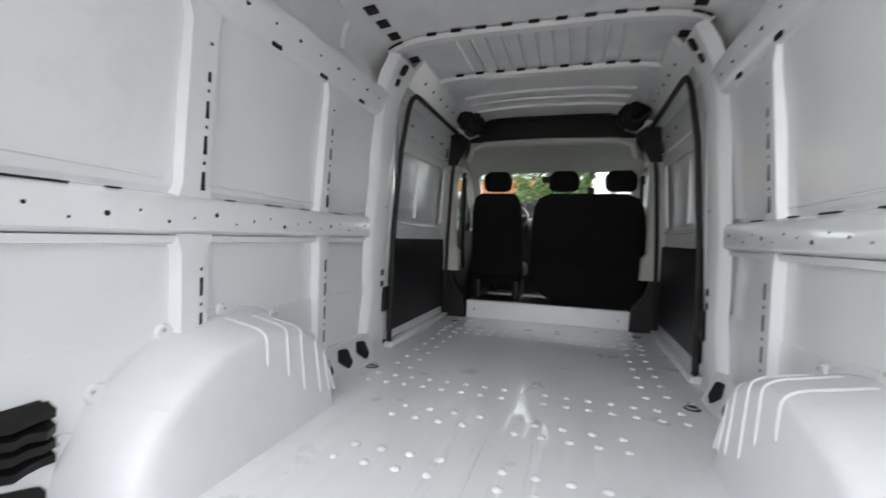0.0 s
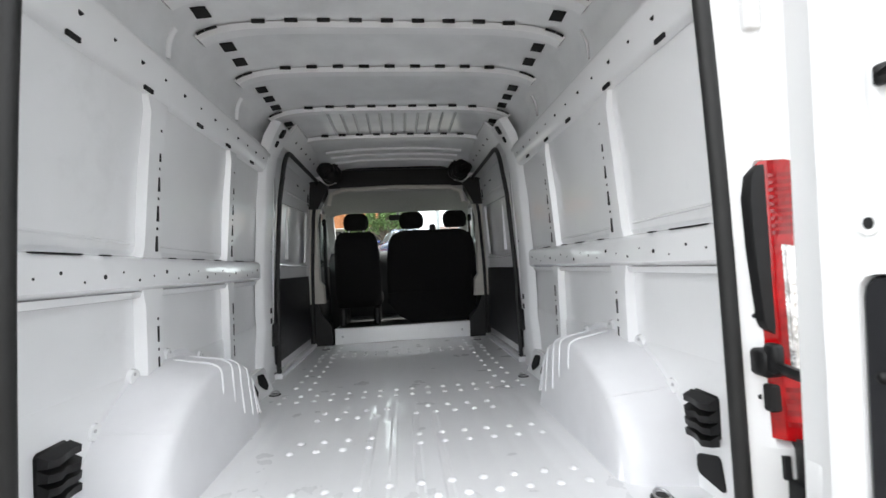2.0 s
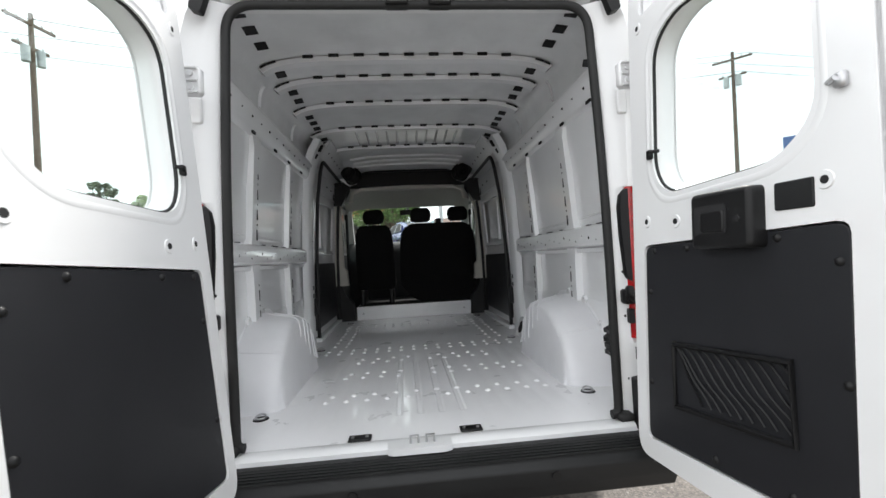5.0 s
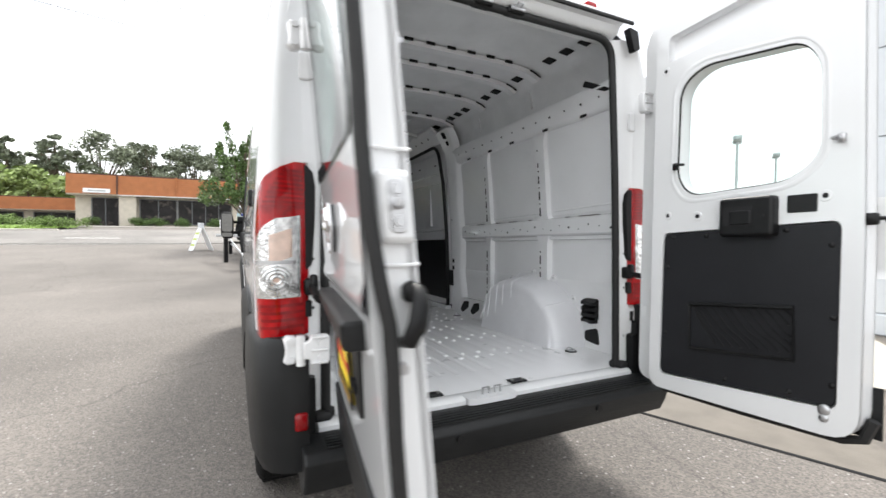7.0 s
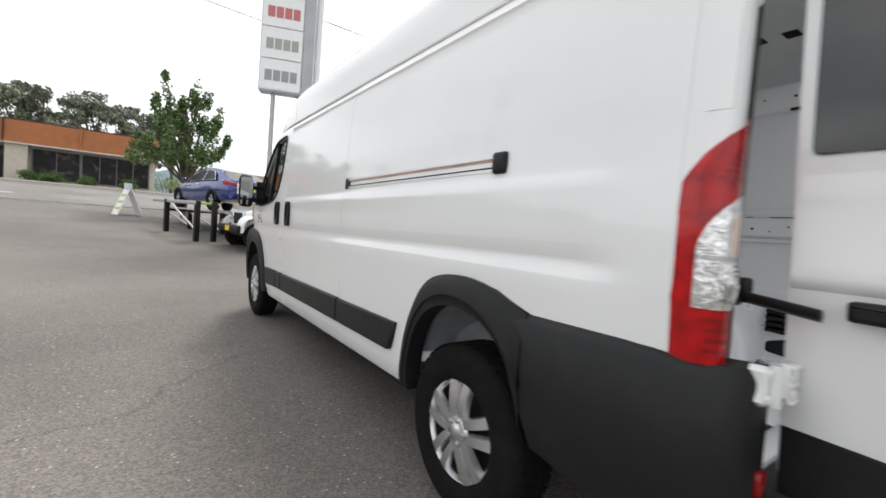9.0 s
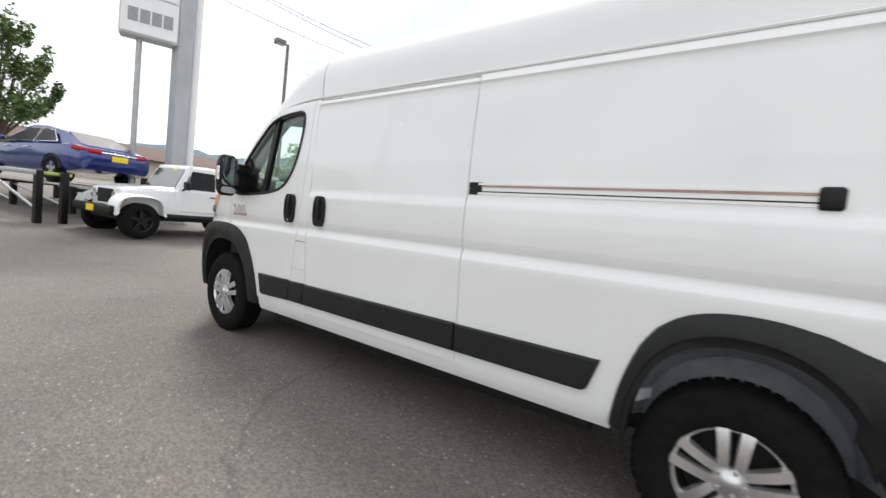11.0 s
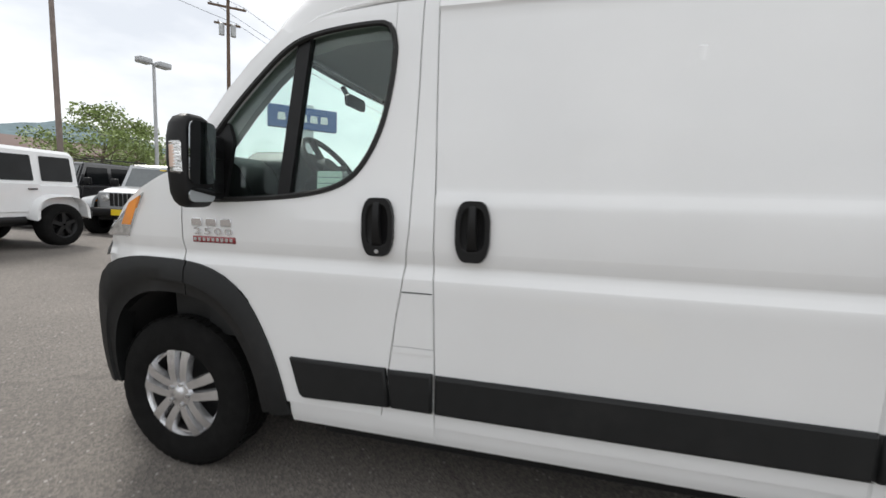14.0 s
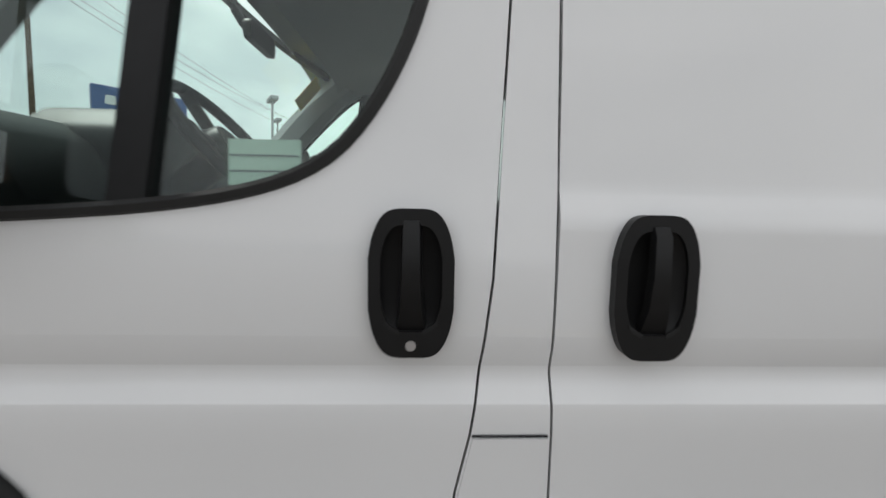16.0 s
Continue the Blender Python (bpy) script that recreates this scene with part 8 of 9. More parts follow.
for dx, dz in ((-1.0, 0.0), (1.0, 0.0), (0.5, -1.1)):
    wire((22.8 + 0.656 * dx, 25.5 - 0.755 * dx, 13.3 + dz), (60 + dx, 22, 11.2 + dz), 0.7)
    wire((-16.5, 19.5 + dx, 12.4 + dz), (22.8 + 0.656 * dx, 25.5 - 0.755 * dx, 13.3 + dz), 1.4)
    wire((-36.0, 2.0 + dx, 11.7 + dz), (-16.5, 19.5 + dx, 12.4 + dz), 0.8)
    wire((-17.0, -28 + dx, 11.6 + dz), (-36.0, 2 + dx, 11.7 + dz), 0.9)


def pylon():
    root = thing("pylon_sign", "tall grey dealer pylon sign with four panels", "sign", Matrix.Translation((-3.0, 2.32, 1.35)) @ Matrix.Scale(0.82, 4) @ Matrix.Translation((3.35, -2.32, -1.35 + ground_z(3, 18))))
    swing = Matrix.Translation((3.05, 17.75, 0)) @ Matrix.Rotation(radians(-22), 4, "Z") @ Matrix.Translation((-3.05, -17.75, 0))
    bm = B()
    box(bm, (3.05, 17.7, -0.55), (3.50, 18.3, 11.2), 0.03)
    part("main_post", bm, POSTGREY, root, "grey painted steel post")
    bm = B()
    box(bm, (3.64, 17.95, -0.55), (3.88, 18.2, 11.2), 0.03)
    part("second_post", bm, SIGNWHITE, root)
    bm = B()
    cyl(bm, (2.12, 18.47, -0.55), (2.12, 18.47, 6.05), 0.09, n=14)
    part("side_pole", bm, GALV, root)
    bm = B()
    box(bm, (1.36, 17.75, 5.82), (3.04, 18.40, 11.1), 0.02, 1, swing)
    case = part("sign_case", bm, SIGNGREY, root)
    cols = (material("sign_bar_grey", (0.30, 0.31, 0.33), rough=0.5), material("sign_bar_green", (0.35, 0.36, 0.33), rough=0.5), material("sign_bar_red", (0.50, 0.16, 0.16), rough=0.5), material("sign_bar_steel", (0.34, 0.38, 0.46), rough=0.5))
    for i in range(4):
        z = 5.88 + i * 1.28
        bm = B()
        bmesh.ops.transform(bm, matrix=swing, verts=prism(bm, rect(1.41, z, 3.0, z + 1.22, 0.02), "y", 17.74, 17.70))
        pn = part("sign_panel", bm, SIGNWHITE, case)
        for a, b in ((1.60, 1.88), (1.93, 2.21), (2.26, 2.54), (2.59, 2.86)):
            bm = B()
            box(bm, (a, 17.69, z + 0.36), (b, 17.70, z + 0.80), 0.0, 1, swing)
            part("sign_bar", bm, cols[i], pn)


pylon()
blue_sign = thing("roadside_sign", "blue rectangular dealer sign on a pale post", "sign", pose(26.3, 22.0, ground_z(26, 22), 0, 0, -46))
bm = B()
box(bm, (-0.75, -0.1, 0), (0.75, 0.5, 7.35))
part("post", bm, SIGNGREY, blue_sign)
bm = B()
box(bm, (-2.45, -0.3, 5.55), (2.45, 0.3, 7.10), 0.03)
face = part("sign_face", bm, SIGNBLUE, blue_sign)
for k in range(5):
    bm = B()
    prism(bm, rounded([(-1.85 + k * 0.76, 6.05), (-1.27 + k * 0.76, 6.05), (-1.32 + k * 0.76, 6.58), (-1.80 + k * 0.76, 6.58)], 0.1), "y", -0.31, -0.33)
    part("sign_bar", bm, SIGNWHITE, face)


# ---------------------------------------------------------------- parked vehicles
def road_wheel(root, x, y, r, w, rim_mat, s):
    bm = B()
    lathe(bm, [(-w, r * 0.62), (-w * 1.05, r * 0.75), (-w, r * 0.94), (-w * 0.8, r), (w * 0.8, r), (w, r * 0.94), (w * 1.05, r * 0.75), (w, r * 0.62)], (x, y, r), "x", 28)
    t = part("wheel", bm, TYRE, root)
    bm = B()
    lathe(bm, [(s * w, r * 0.63), (s * w * 0.9, r * 0.58), (s * w * 0.3, r * 0.52), (s * w * 0.2, r * 0.01)], (x, y, r), "x", 28)
    part("rim", bm, BLACK, t)
    for i in range(5):
        bm = B()
        tr = Matrix.Translation((x, y, r)) @ Matrix.Rotation(2 * math.pi * i / 5, 4, "X")
        vs = loft(bm, [[(s * (w * 0.4), -b, q), (s * (w * 0.85), -b * 0.8, q), (s * (w * 0.85), b * 0.8, q), (s * (w * 0.4), b, q)] for q, b in ((0.02, r * 0.12), (r * 0.6, r * 0.10))])
        bmesh.ops.transform(bm, matrix=tr, verts=vs)
        part("spoke", bm, rim_mat, t)


def offroader(label, paint, m, rims=BLACK, rack=False, roof=None):
    """A boxy four-door off-road car: separate flat wings, slotted grille, upright glass."""
    root = thing("offroad_car", label, "car", m, "parked cars")
    bm = B()
    rows = []
    for y, zt, w in ((-2.02, 1.14, 0.74), (-1.95, 1.18, 0.765), (0.55, 1.20, 0.775), (0.60, 1.18, 0.74), (1.55, 1.11, 0.66), (1.72, 1.06, 0.62)):
        rows.append([(-w, y, 0.56), (-w - 0.01, y, 0.8), (-w, y, zt - 0.05), (-w + 0.06, y, zt), (w - 0.06, y, zt), (w, y, zt - 0.05), (w + 0.01, y, 0.8), (w, y, 0.56)])
    loft(bm, rows, True, True)
    part("body", bm, paint, root, "", 25)
    bm = B()
    rows = []
    for y, zt, zb in ((-2.0, 1.76, 1.14), (-1.93, 1.80, 1.15), (-0.2, 1.83, 1.18), (0.18, 1.81, 1.18), (0.26, 1.76, 1.18)):
        rows.append([(-0.74, y, zb), (-0.66, y, zt - 0.06), (-0.60, y, zt), (0.60, y, zt), (0.66, y, zt - 0.06), (0.74, y, zb)])
    loft(bm, rows, True, True)
    cabin = part("cabin", bm, roof or paint, root, "", 25)
    bm = B()
    loft(bm, [[(-0.70, 0.60, 1.17), (0.70, 0.60, 1.17), (0.70, 0.56, 1.17), (-0.70, 0.56, 1.17)], [(-0.62, 0.28, 1.77), (0.62, 0.28, 1.77), (0.62, 0.20, 1.77), (-0.62, 0.20, 1.77)]], True, True)
    part("windscreen_frame", bm, paint, root)
    bm = B()
    loft(bm, [[(-0.63, 0.600, 1.22), (0.63, 0.600, 1.22), (0.63, 0.59, 1.22), (-0.63, 0.59, 1.22)], [(-0.57, 0.330, 1.71), (0.57, 0.330, 1.71), (0.57, 0.32, 1.71), (-0.57, 0.32, 1.71)]], True, True)
    part("windscreen", bm, CARGLASS, root)
    for s in (-1, 1):
        bm = B()
        loft(bm, [[(s * 0.755, 0.55, 1.18), (s * 0.66, 0.24, 1.80), (s * 0.66, 0.18, 1.80), (s * 0.755, 0.45, 1.18)], [(s * 0.70, 0.55, 1.18), (s * 0.60, 0.24, 1.80), (s * 0.60, 0.18, 1.80), (s * 0.70, 0.45, 1.18)]], True, True)
        part("screen_pillar", bm, paint, root)
        for ya, yb in ((-0.42, 0.34), (-1.18, -0.52), (-1.92, -1.30)):
            bm = B()
            zt = 1.68
            fr = ya + 0.02
            loop = rounded([(fr, 1.22), (yb, 1.22), (yb - (0.14 if yb > 0 else 0.02), zt), (fr, zt)], 0.03)
            for v in prism(bm, loop, "x", 0, 0.006):
                v.co.x = s * (0.744 - 0.08 * (v.co.z - 1.16) / 0.6 + v.co.x)
            part("side_window", bm, CARWIN, cabin)
        for ya, yb in ((-0.44, 0.50), (-1.22, -0.50)):
            bm = B()
            prism(bm, rect(ya, 0.66, yb, 1.17, 0.04), "x", s * 0.77, s * 0.797, 0.008)
            dr = part("door", bm, paint, root)
            bm = B()
            box(bm, (s * 0.797, ya + 0.06, 1.06), (s * 0.825, ya + 0.22, 1.085), 0.006)
            part("handle", bm, BLACK, dr)
        for yc in (1.42, -1.53):
            bm = B()
            rows = []
            for a in [math.pi * k / 14 for k in range(15)]:
                ca, sa = math.cos(a), math.sin(a)
                yy = math.copysign(abs(ca) ** 0.75, ca)
                zz = abs(sa) ** 0.6
                rows.append([(s * 0.62, yc + 0.46 * yy, 0.56 + 0.40 * zz), (s * 0.94, yc + 0.46 * yy, 0.54 + 0.40 * zz), (s * 0.95, yc + 0.52 * yy, 0.50 + 0.44 * zz), (s * 0.62, yc + 0.55 * yy, 0.55 + 0.47 * zz)])
            loft(bm, rows, True, True)
            part("wheel_flare", bm, paint, root)
        for yc in (1.42, -1.526):
            road_wheel(root, s * 0.80, yc, 0.40, 0.125, rims, s)
        bm = B()
        box(bm, (s * 0.86, 0.42, 1.20), (s * 1.04, 0.52, 1.40), 0.03, 2)
        tube(bm, [(s * 0.77, 0.47, 1.18), (s * 0.90, 0.47, 1.22)], 0.025, 6)
        part("mirror", bm, BLACK, root)
        bm = B()
        lathe(bm, [(1.74, 0.09), (1.77, 0.085), (1.775, 0.05), (1.775, 0.001)], (s * 0.42, 0, 0.93), "y", 18)
        part("headlamp", bm, CLEAR, root)
        bm = B()
        cyl(bm, (s * 0.70, 1.66, 0.86), (s * 0.70, 1.70, 0.86), 0.04)
        part("side_lamp", bm, AMBER, root)
    bm = B()
    box(bm, (-0.60, 1.66, 0.66), (0.60, 1.735, 1.08), 0.03, 2)
    gr = part("grille", bm, paint, root)
    for k in range(7):
        bm = B()
        prism(bm, rect(-0.30 + k * 0.10 - 0.042, 0.73, -0.30 + k * 0.10 + 0.042, 1.05, 0.02), "y", 1.734, 1.742)
        part("grille_slot", bm, DARK, gr)
    bm = B()
    box(bm, (-0.86, 1.82, 0.50), (0.86, 2.02, 0.70), 0.05, 2)
    box(bm, (-0.5, 1.68, 0.46), (0.5, 1.84, 0.6))
    bp = part("front_bumper", bm, BLACK, root)
    bm = B()
    box(bm, (-0.16, 2.02, 0.53), (0.16, 2.03, 0.67))
    part("dealer_plate", bm, YELLOW, bp)
    bm = B()
    box(bm, (-0.84, -2.22, 0.50), (0.84, -2.05, 0.66), 0.04, 2)
    part("rear_bumper", bm, BLACK, root)
    bm = B()
    lathe(bm, [(-2.08, 0.40), (-2.30, 0.39), (-2.33, 0.25), (-2.31, 0.001)], (0, 0, 1.02), "y", 24)
    part("spare_wheel", bm, TYRE, root)
    bm = B()
    box(bm, (-0.60, -2.05, 0.40), (0.60, 1.75, 0.58))
    box(bm, (-0.82, -0.95, 0.46), (0.82, 0.85, 0.58), 0.02)
    part("chassis", bm, BLACK, root)
    for ya, yb in ((0.62, 1.58),):
        bm = B()
        rows = [[(-w, y, z - 0.02), (-w + 0.1, y, z + 0.035), (w - 0.1, y, z + 0.035), (w, y, z - 0.02)] for y, z, w in ((0.62, 1.185, 0.70), (1.2, 1.155, 0.66), (1.60, 1.10, 0.62), (1.70, 1.05, 0.60))]
        loft(bm, rows, True, True)
        part("bonnet", bm, paint, root)
    if rack:
        for x in (-0.6, 0.6):
            bm = B()
            tube(bm, [(x, -1.9, 1.92), (x, 0.2, 1.92)], 0.02, 6)
            part("roof_rack_rail", bm, BLACK, root)
    bm = B()
    box(bm, (-0.30, 0.548, 1.62), (-0.14, 0.552, 1.70), 0, 1, Matrix.Translation((0.0, -0.20, 0.0)))
    part("screen_card", bm, YELLOW, root)
    return root


offroader("white four-door off-road car with black wheels", WHITECAR, pose(1.70, 12.67, ground_z(1.7, 12.2), 0, 0, 98.7) @ Matrix.Scale(0.95, 4))
offroader("black four-door off-road car with a roof rack", BLACKPAINT, pose(6.6, 16.6, ground_z(6.6, 16.2), 0, 0, 98), rack=True)
offroader("silver four-door off-road car facing the lot", SILVER, pose(7.25, 14.2, 0.0, 0, 0, 112), roof=BLACKPAINT)


def saloon(label, paint, m, name="saloon_car"):
    """A sleek four-door saloon, facing +y."""
    root = thing(name, label, "car", m, "parked cars")
    st = ((-2.40, 0.70, 0.62, 0.80), (-2.30, 0.84, 0.42, 0.95), (-1.9, 0.90, 0.34, 1.02), (-1.0, 0.925, 0.28, 1.00), (0.0, 0.93, 0.27, 0.97), (1.0, 0.92, 0.28, 0.93), (1.6, 0.90, 0.30, 0.86), (2.1, 0.84, 0.36, 0.76), (2.38, 0.70, 0.42, 0.66), (2.44, 0.5, 0.46, 0.60))
    bm = B()
    loft(bm, [[(-w + 0.08, y, zb), (-w, y, zb + 0.12), (-w - 0.01, y, (zb + zt) / 2 + 0.06), (-w + 0.05, y, zt - 0.04), (-w + 0.16, y, zt), (w - 0.16, y, zt), (w - 0.05, y, zt - 0.04), (w + 0.01, y, (zb + zt) / 2 + 0.06), (w, y, zb + 0.12), (w - 0.08, y, zb)] for y, w, zb, zt in st], True, True)
    part("body", bm, paint, root, "", 40)
    bm = B()
    loft(bm, [[(-w - d, y, z0), (-w, y, z1), (w, y, z1), (w + d, y, z0)] for y, w, d, z0, z1 in ((-1.95, 0.52, 0.20, 0.99, 1.03), (-1.2, 0.56, 0.22, 0.99, 1.34), (-0.5, 0.58, 0.24, 0.97, 1.45), (0.1, 0.58, 0.24, 0.96, 1.46), (0.6, 0.56, 0.26, 0.94, 1.36), (1.35, 0.55, 0.25, 0.90, 0.96))], True, True)
    roof_ = part("cabin", bm, paint, root, "", 40)
    for s in (-1, 1):
        for loop in (((-1.35, 1.03), (-0.45, 1.01), (-0.42, 1.37), (-0.95, 1.32)), ((-0.37, 1.01), (0.95, 0.98), (0.30, 1.33), (-0.35, 1.37))):
            bm = B()
            for v in prism(bm, rounded(loop, 0.03), "x", 0, 0.006):
                v.co.x = s * (0.845 - 0.23 * (v.co.z - 0.96) / 0.46 + 0.004 + v.co.x)
            part("side_window", bm, DARKWIN, roof_)
            bm = B()
            tube(bm, [(s * (0.852 - 0.23 * (z - 0.96) / 0.46 + 0.004), y, z) for y, z in loop], 0.010, 5, closed=True)
            part("window_trim", bm, CHROME, roof_)
        for yc in (1.42, -1.32):
            road_wheel(root, s * 0.84, yc, 0.335, 0.10, ALLOY, s)
            bm = B()
            tube(bm, [(s * 0.915, yc + 0.37 * math.cos(a), 0.335 + 0.37 * math.sin(a)) for a in frange(0.1, 3.04, 0.2)], 0.03, 6)
            part("wheel_arch", bm, BLACK, root)
        bm = B()
        loft(bm, [[(s * x, y, z - 0.055), (s * x, y - 0.03, z), (s * x, y, z + 0.055), (s * (x - 0.05), y + 0.05, z)] for x, y, z in ((0.42, -2.395, 0.86), (0.66, -2.37, 0.87), (0.84, -2.26, 0.90), (0.905, -2.05, 0.92))], True, True)
        part("tail_lamp", bm, RED, root)
        bm = B()
        box(bm, (s * 0.90, 0.72, 0.98), (s * 1.02, 0.84, 1.08), 0.03, 2)
        part("mirror", bm, paint, root)
        for yh, zh in ((-0.34, 0.83), (0.55, 0.82)):
            bm = B()
            box(bm, (s * 0.925, yh, zh), (s * 0.945, yh + 0.20, zh + 0.03), 0.006)
            part("door_handle", bm, CHROME, root)
    bm = B()
    loft(bm, [[(-0.60, -1.90, 1.052), (0.60, -1.90, 1.052), (0.58, -1.88, 1.045), (-0.58, -1.88, 1.045)], [(-0.52, -1.22, 1.355), (0.52, -1.22, 1.355), (0.5, -1.2, 1.34), (-0.5, -1.2, 1.34)]], True, True)
    part("rear_window", bm, DARKWIN, roof_)
    bm = B()
    box(bm, (-0.20, -2.432, 0.68), (0.20, -2.415, 0.82), 0.01)
    part("dealer_plate", bm, YELLOW, root)
    bm = B()
    box(bm, (-0.42, -2.415, 0.86), (0.42, -2.40, 0.89), 0.004)
    part("chrome_strip", bm, CHROME, root)
    return root


RAMP_H = 0.65
saloon("dark blue saloon raised on a display ramp", BLUE, pose(0.25, 16.9, RAMP_H + 0.04 + ground_z(0, 16.9), 0, 0, 16))
saloon("orange coupe parked by the fence", ORANGEPAINT, pose(13.2, 5.0, 0, 0, 0, 160))
saloon("pale silver saloon parked by the fence", SILVER, pose(13.4, 8.0, 0, 0, 0, 160))
saloon("white saloon parked at the edge of the lot", WHITECAR, pose(-18.6, 21.6, ground_z(0, 21.6), 0, 0, -68))
saloon("white saloon in the car park across the street", WHITECAR, pose(-27.2, 44.6, ground_z(-27, 44.6) + 0.04, 0, 0, 78))
saloon("dark blue saloon in the car park across the street", BLUE, pose(-31.5, 45.2, ground_z(-31, 45.2) + 0.04, 0, 0, 84))
# tall tenants' sign across the street
board = thing("tenant_sign", "tall white sign board with red and blue panels", "sign", pose(-22.7, 32.6, ground_z(0, 32.6), 0, 0, 34))
bm = B()
box(bm, (-0.45, -0.12, 1.2), (0.45, 0.12, 4.75), 0.03)
part("cabinet", bm, SIGNDARK, board, "dark sign cabinet")
for sx in (-0.32, 0.32):
    bm = B()
    box(bm, (sx - 0.07, -0.07, 0.0), (sx + 0.07, 0.07, 1.22), 0.01)
    part("post", bm, SIGNWHITE, board)
for k, mat in enumerate((REDINK, SIGNBLUE, SIGNWHITE, SIGNWHITE, SIGNWHITE, SIGNWHITE, REDINK, SIGNWHITE)):
    bm = B()
    box(bm, (-0.40, -0.145, 4.28 - k * 0.42), (0.40, -0.115, 4.66 - k * 0.42), 0.008)
    pane_ = part("panel", bm, mat, board)
    bm = B()
    box(bm, (-0.28, -0.150, 4.40 - k * 0.42), (0.24, -0.143, 4.54 - k * 0.42), 0.002)
    part("lettering_bar", bm, SIGNWHITE if mat is not SIGNWHITE else SIGNGREY, pane_)
ramp = thing("display_ramp", "black steel display ramp with grey tread boards", "ramp", pose(0.25, 16.9, ground_z(0, 16.9), 0, 0, 16))
for sx in (-1, 1):
    bm = B()
    box(bm, (sx * 0.62, -2.55, RAMP_H - 0.01), (sx * 1.06, 2.3, RAMP_H + 0.035), 0.008)
    part("tread_board", bm, CONCRETE, ramp, "grey tread board")
    for yy in (-2.45, 0.0, 2.2):
        bm = B()
        box(bm, (sx * 0.97, yy - 0.06, 0.0), (sx * 1.09, yy + 0.06, RAMP_H), 0.006)
        part("leg", bm, BLACK, ramp)
    for ya, yb in ((-2.45, 0.0), (0.0, 2.2)):
        bm = B()
        tube(bm, [(sx * 1.03, ya, 0.1), (sx * 1.03, yb, RAMP_H - 0.1)], 0.025, 6)
        part("brace", bm, STEEL, ramp)
for yy in (-2.45, 2.2):
    bm = B()
    box(bm, (-1.1, yy - 0.04, RAMP_H - 0.12), (1.1, yy + 0.04, RAMP_H - 0.03))
    part("cross_beam", bm, BLACK, ramp)
# a low barrier of black posts in front of the ramp
for x, y in ((-1.95, -2.95), (-1.50, -3.0), (-1.98, -0.75)):
    bm = B()
    box(bm, (x - 0.065, y - 0.065, -0.25), (x + 0.065, y + 0.065, 0.95), 0.008)
    part("barrier_post", bm, BLACK, ramp)
bm = B()
box(bm, (-2.03, -3.0, 0.84), (-1.93, 0.4, 0.94), 0.01)
part("barrier_rail", bm, GALV, ramp, "grey barrier rail")
bm = B()
tube(bm, [(-1.88, -2.9, 0.05), (-1.88, -0.8, 0.80)], 0.028, 6)
part("barrier_brace", bm, GALV, ramp)
bm = B()
box(bm, (-1.92, -2.9, 0.86), (-1.30, -2.3, 0.93), 0.01)
part("lime_plate", bm, LIME, ramp, "lime green plate")
aboard = thing("a_board_sign", "pale A-frame pavement sign with lime strips", "sign", pose(-2.55, 20.4, ground_z(0, 20.4), 0, 0, -70) @ Matrix.Scale(0.76, 4))
for sy in (-1, 1):
    bm = B()
    loft(bm, [[(-0.40, sy * 0.55 - 0.02, 0), (0.40, sy * 0.55 - 0.02, 0), (0.40, sy * 0.55 + 0.02, 0), (-0.40, sy * 0.55 + 0.02, 0)], [(-0.36, sy * 0.03 - 0.02, 1.35), (0.36, sy * 0.03 - 0.02, 1.35), (0.36, sy * 0.03 + 0.02, 1.35), (-0.36, sy * 0.03 + 0.02, 1.35)]], True, True)
    bd = part("board", bm, SIGNWHITE, aboard)
    for k in range(3):
        bm = B()
        t0, t1 = 0.20 + k * 0.25, 0.29 + k * 0.25
        rows = [[(-0.33, sy * (0.55 - 0.52 * t + 0.024), 1.35 * t), (0.33, sy * (0.55 - 0.52 * t + 0.024), 1.35 * t), (0.33, sy * (0.55 - 0.52 * t + 0.030), 1.35 * t), (-0.33, sy * (0.55 - 0.52 * t + 0.030), 1.35 * t)] for t in (t0, t1)]
        loft(bm, rows, True, True)
        part("lettering_bar", bm, LIME, bd)
bm = B()
box(bm, (-0.2, -0.12, 1.34), (0.2, 0.12, 1.62), 0.02)
part("top_box", bm, SIGNGREY, aboard)


# ---------------------------------------------------------------- dealer building on the right, hills, long roof
hall = thing("showroom_building", "pale panelled wall of a showroom beside the lot", "building", pose(0, 0, 0))
bm = B()
box(bm, (6.92, -14.0, 0.0), (10.0, 1.50, 6.4))
wall = part("wall", bm, WALLPANEL, hall)
for j in range(9):
    for i in range(5):
        bm = B()
        box(bm, (6.88, -13.95 + j * 1.717, 0.32 + i * 1.21), (6.92, -13.95 + (j + 1) * 1.717 - 0.02, 0.32 + (i + 1) * 1.21 - 0.018), 0.004)
        part("panel", bm, WALLPANEL, wall)
bm = B()
box(bm, (6.87, -14.0, 0.0), (6.99, 1.53, 0.30), 0.02)
part("plinth", bm, WALLPANEL, hall)
bm = B()
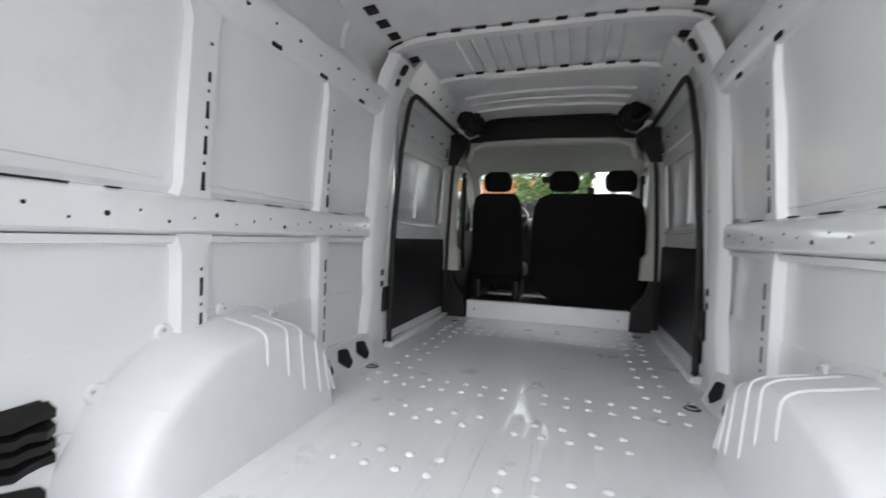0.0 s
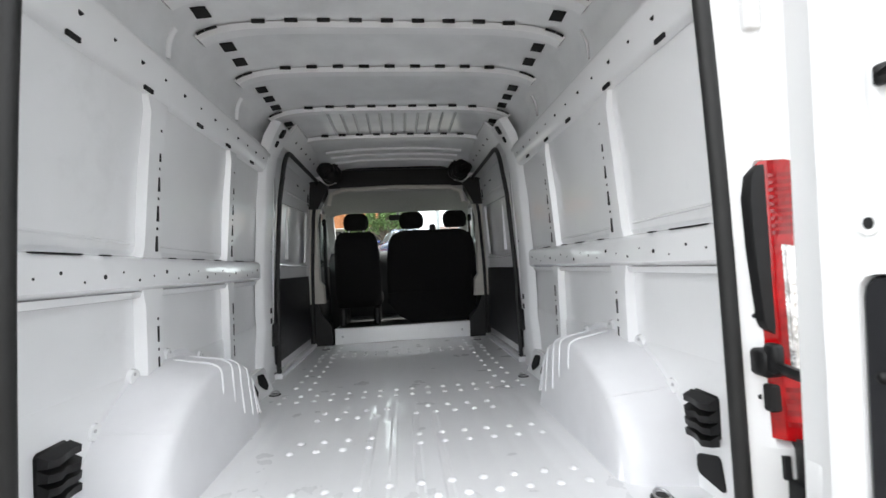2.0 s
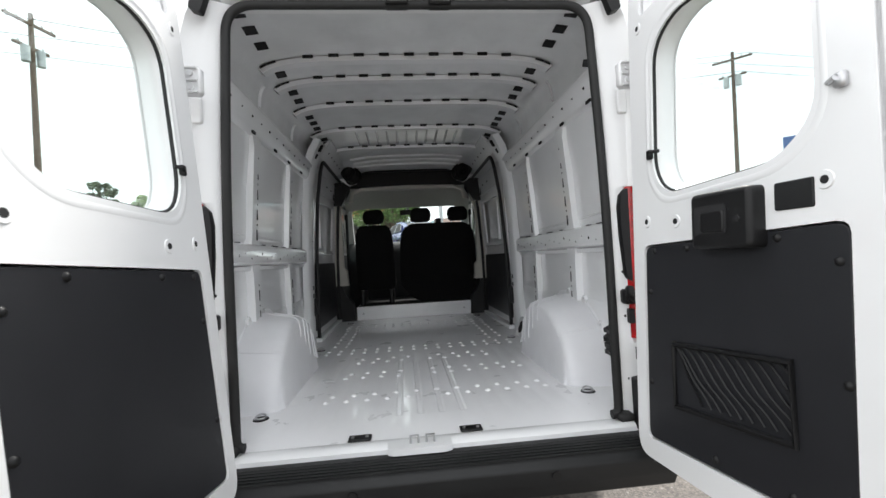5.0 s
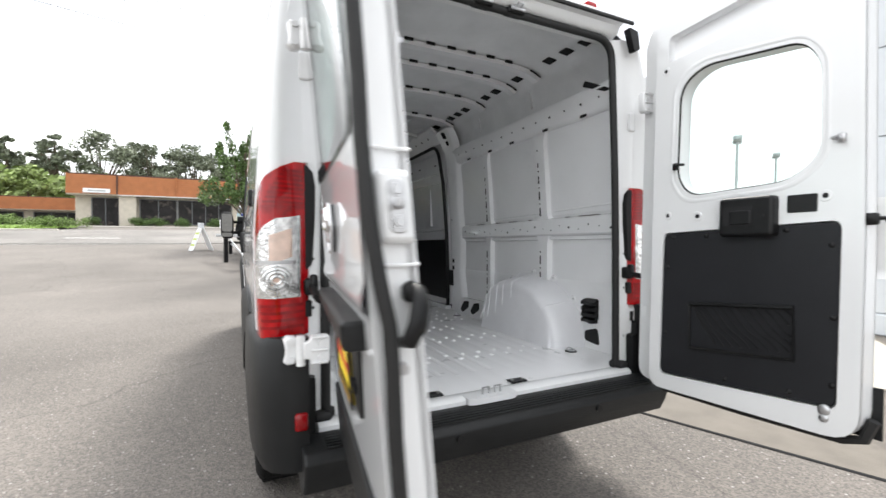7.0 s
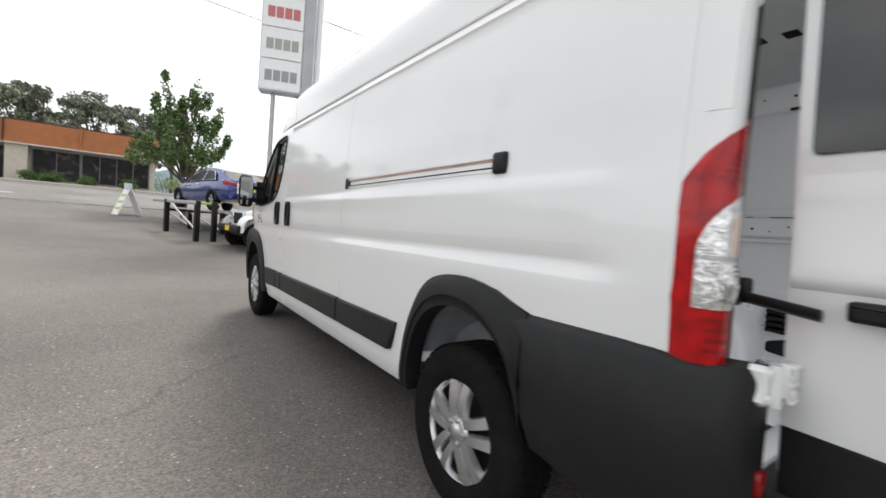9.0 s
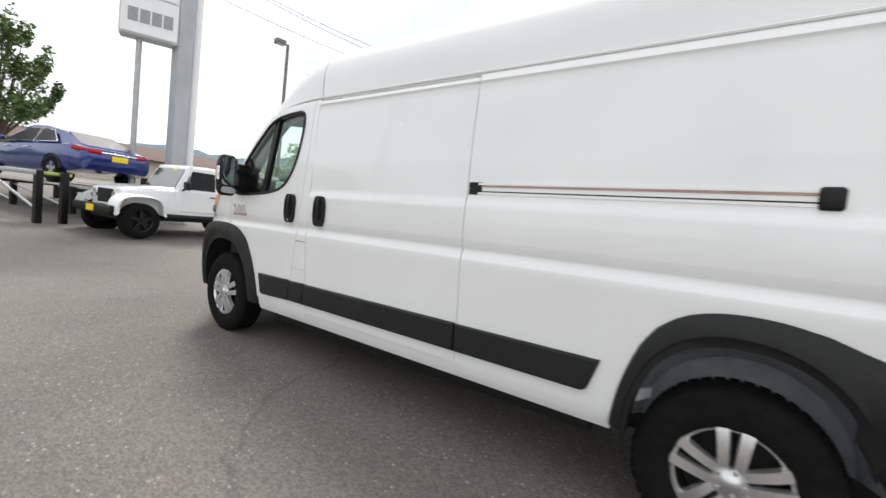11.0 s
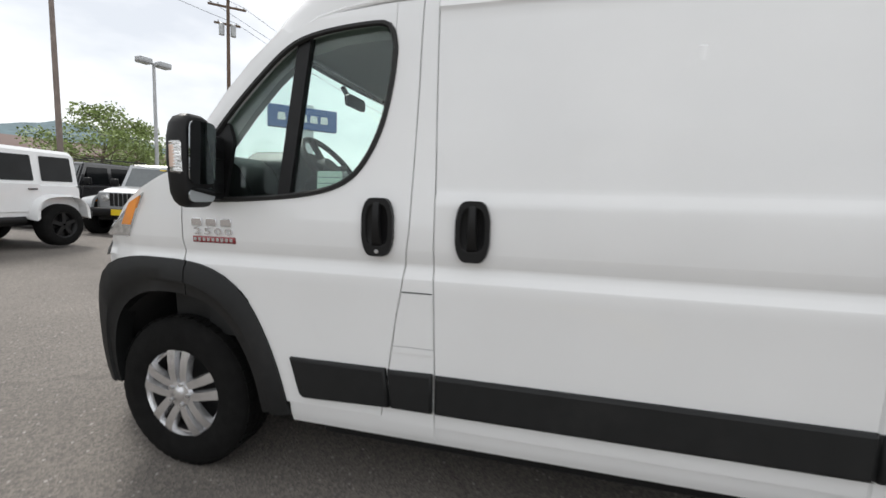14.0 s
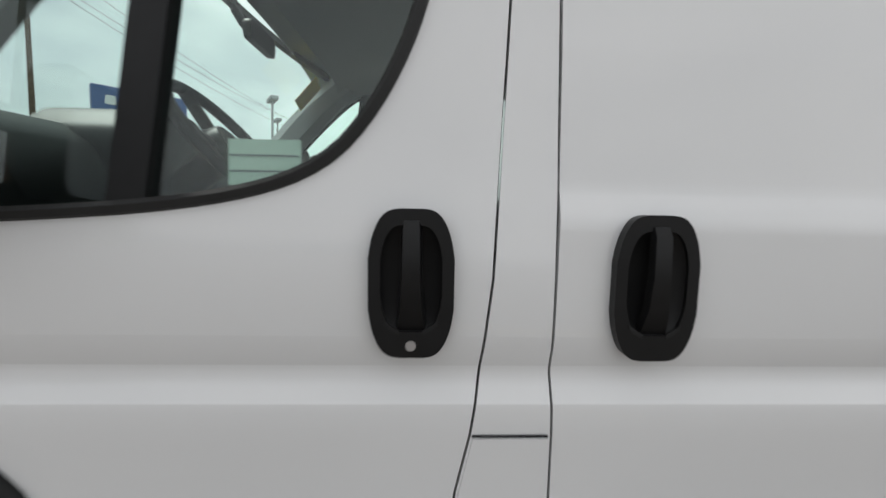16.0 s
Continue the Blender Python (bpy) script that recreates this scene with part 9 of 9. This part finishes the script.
prism(bm, [(5.3 + 1.75 * math.cos(a) * math.cos(0.45) - 0.62 * math.sin(a) * math.sin(0.45), 1.05 + 1.75 * math.cos(a) * math.sin(0.45) + 0.62 * math.sin(a) * math.cos(0.45)) for a in [2 * math.pi * k / 40 for k in range(40)]], "z", -0.02, 0.02)
tagged(new("pavement", finish("pavement", bm, APRON)), "cream concrete patch beside the showroom", "pavement", kind="structure")
bm = B()
slab = [(1.20, 2.3), (1.65, 0.79), (2.12, -0.45), (3.35, -3.7), (4.9, -7.8), (6.85, -7.8), (6.85, 1.9), (4.2, 2.6)]
prism(bm, slab, "z", -0.03, 0.006)
tagged(new("pavement", finish("pavement", bm, SLAB)), "stained beige concrete slab beside the asphalt", "pavement", kind="structure")
bm = B()
tube(bm, [(x, y, 0.004) for x, y in slab[:5]], 0.012, 5, flat=0.5)
tagged(new("slab_joint", finish("slab_joint", bm, RUBBER)), "dark tar joint between slab and asphalt", "joint", kind="structure")
long_roof = thing("long_roof_building", "long low building with a brown roof far behind", "building", pose(0, 0, 0))
bm = B()
box(bm, (6, 60, 0.5), (52, 70, 4.3))
part("wall", bm, STUCCO, long_roof)
bm = B()
prism(bm, [(59, 4.2), (65, 6.0), (71, 4.2), (71, 4.1), (59, 4.1)], "x", 5, 53)
part("roof", bm, BROWN, long_roof)
bm = B()
rnd = random.Random(77)


def ridge(a):
    return (26 + 14 * math.sin(a * 3.1 + 0.6) + 8 * math.sin(a * 7.7 + 2) + 3 * math.sin(a * 23)) * (1 + 1.1 * math.exp(-((a - 0.48) / 0.35) ** 2))


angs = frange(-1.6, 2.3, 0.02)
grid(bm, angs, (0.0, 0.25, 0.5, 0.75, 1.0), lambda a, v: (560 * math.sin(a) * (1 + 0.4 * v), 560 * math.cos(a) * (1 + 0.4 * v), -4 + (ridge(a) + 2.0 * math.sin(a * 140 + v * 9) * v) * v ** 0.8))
# no haze in the air here: the blue-grey colour carries it
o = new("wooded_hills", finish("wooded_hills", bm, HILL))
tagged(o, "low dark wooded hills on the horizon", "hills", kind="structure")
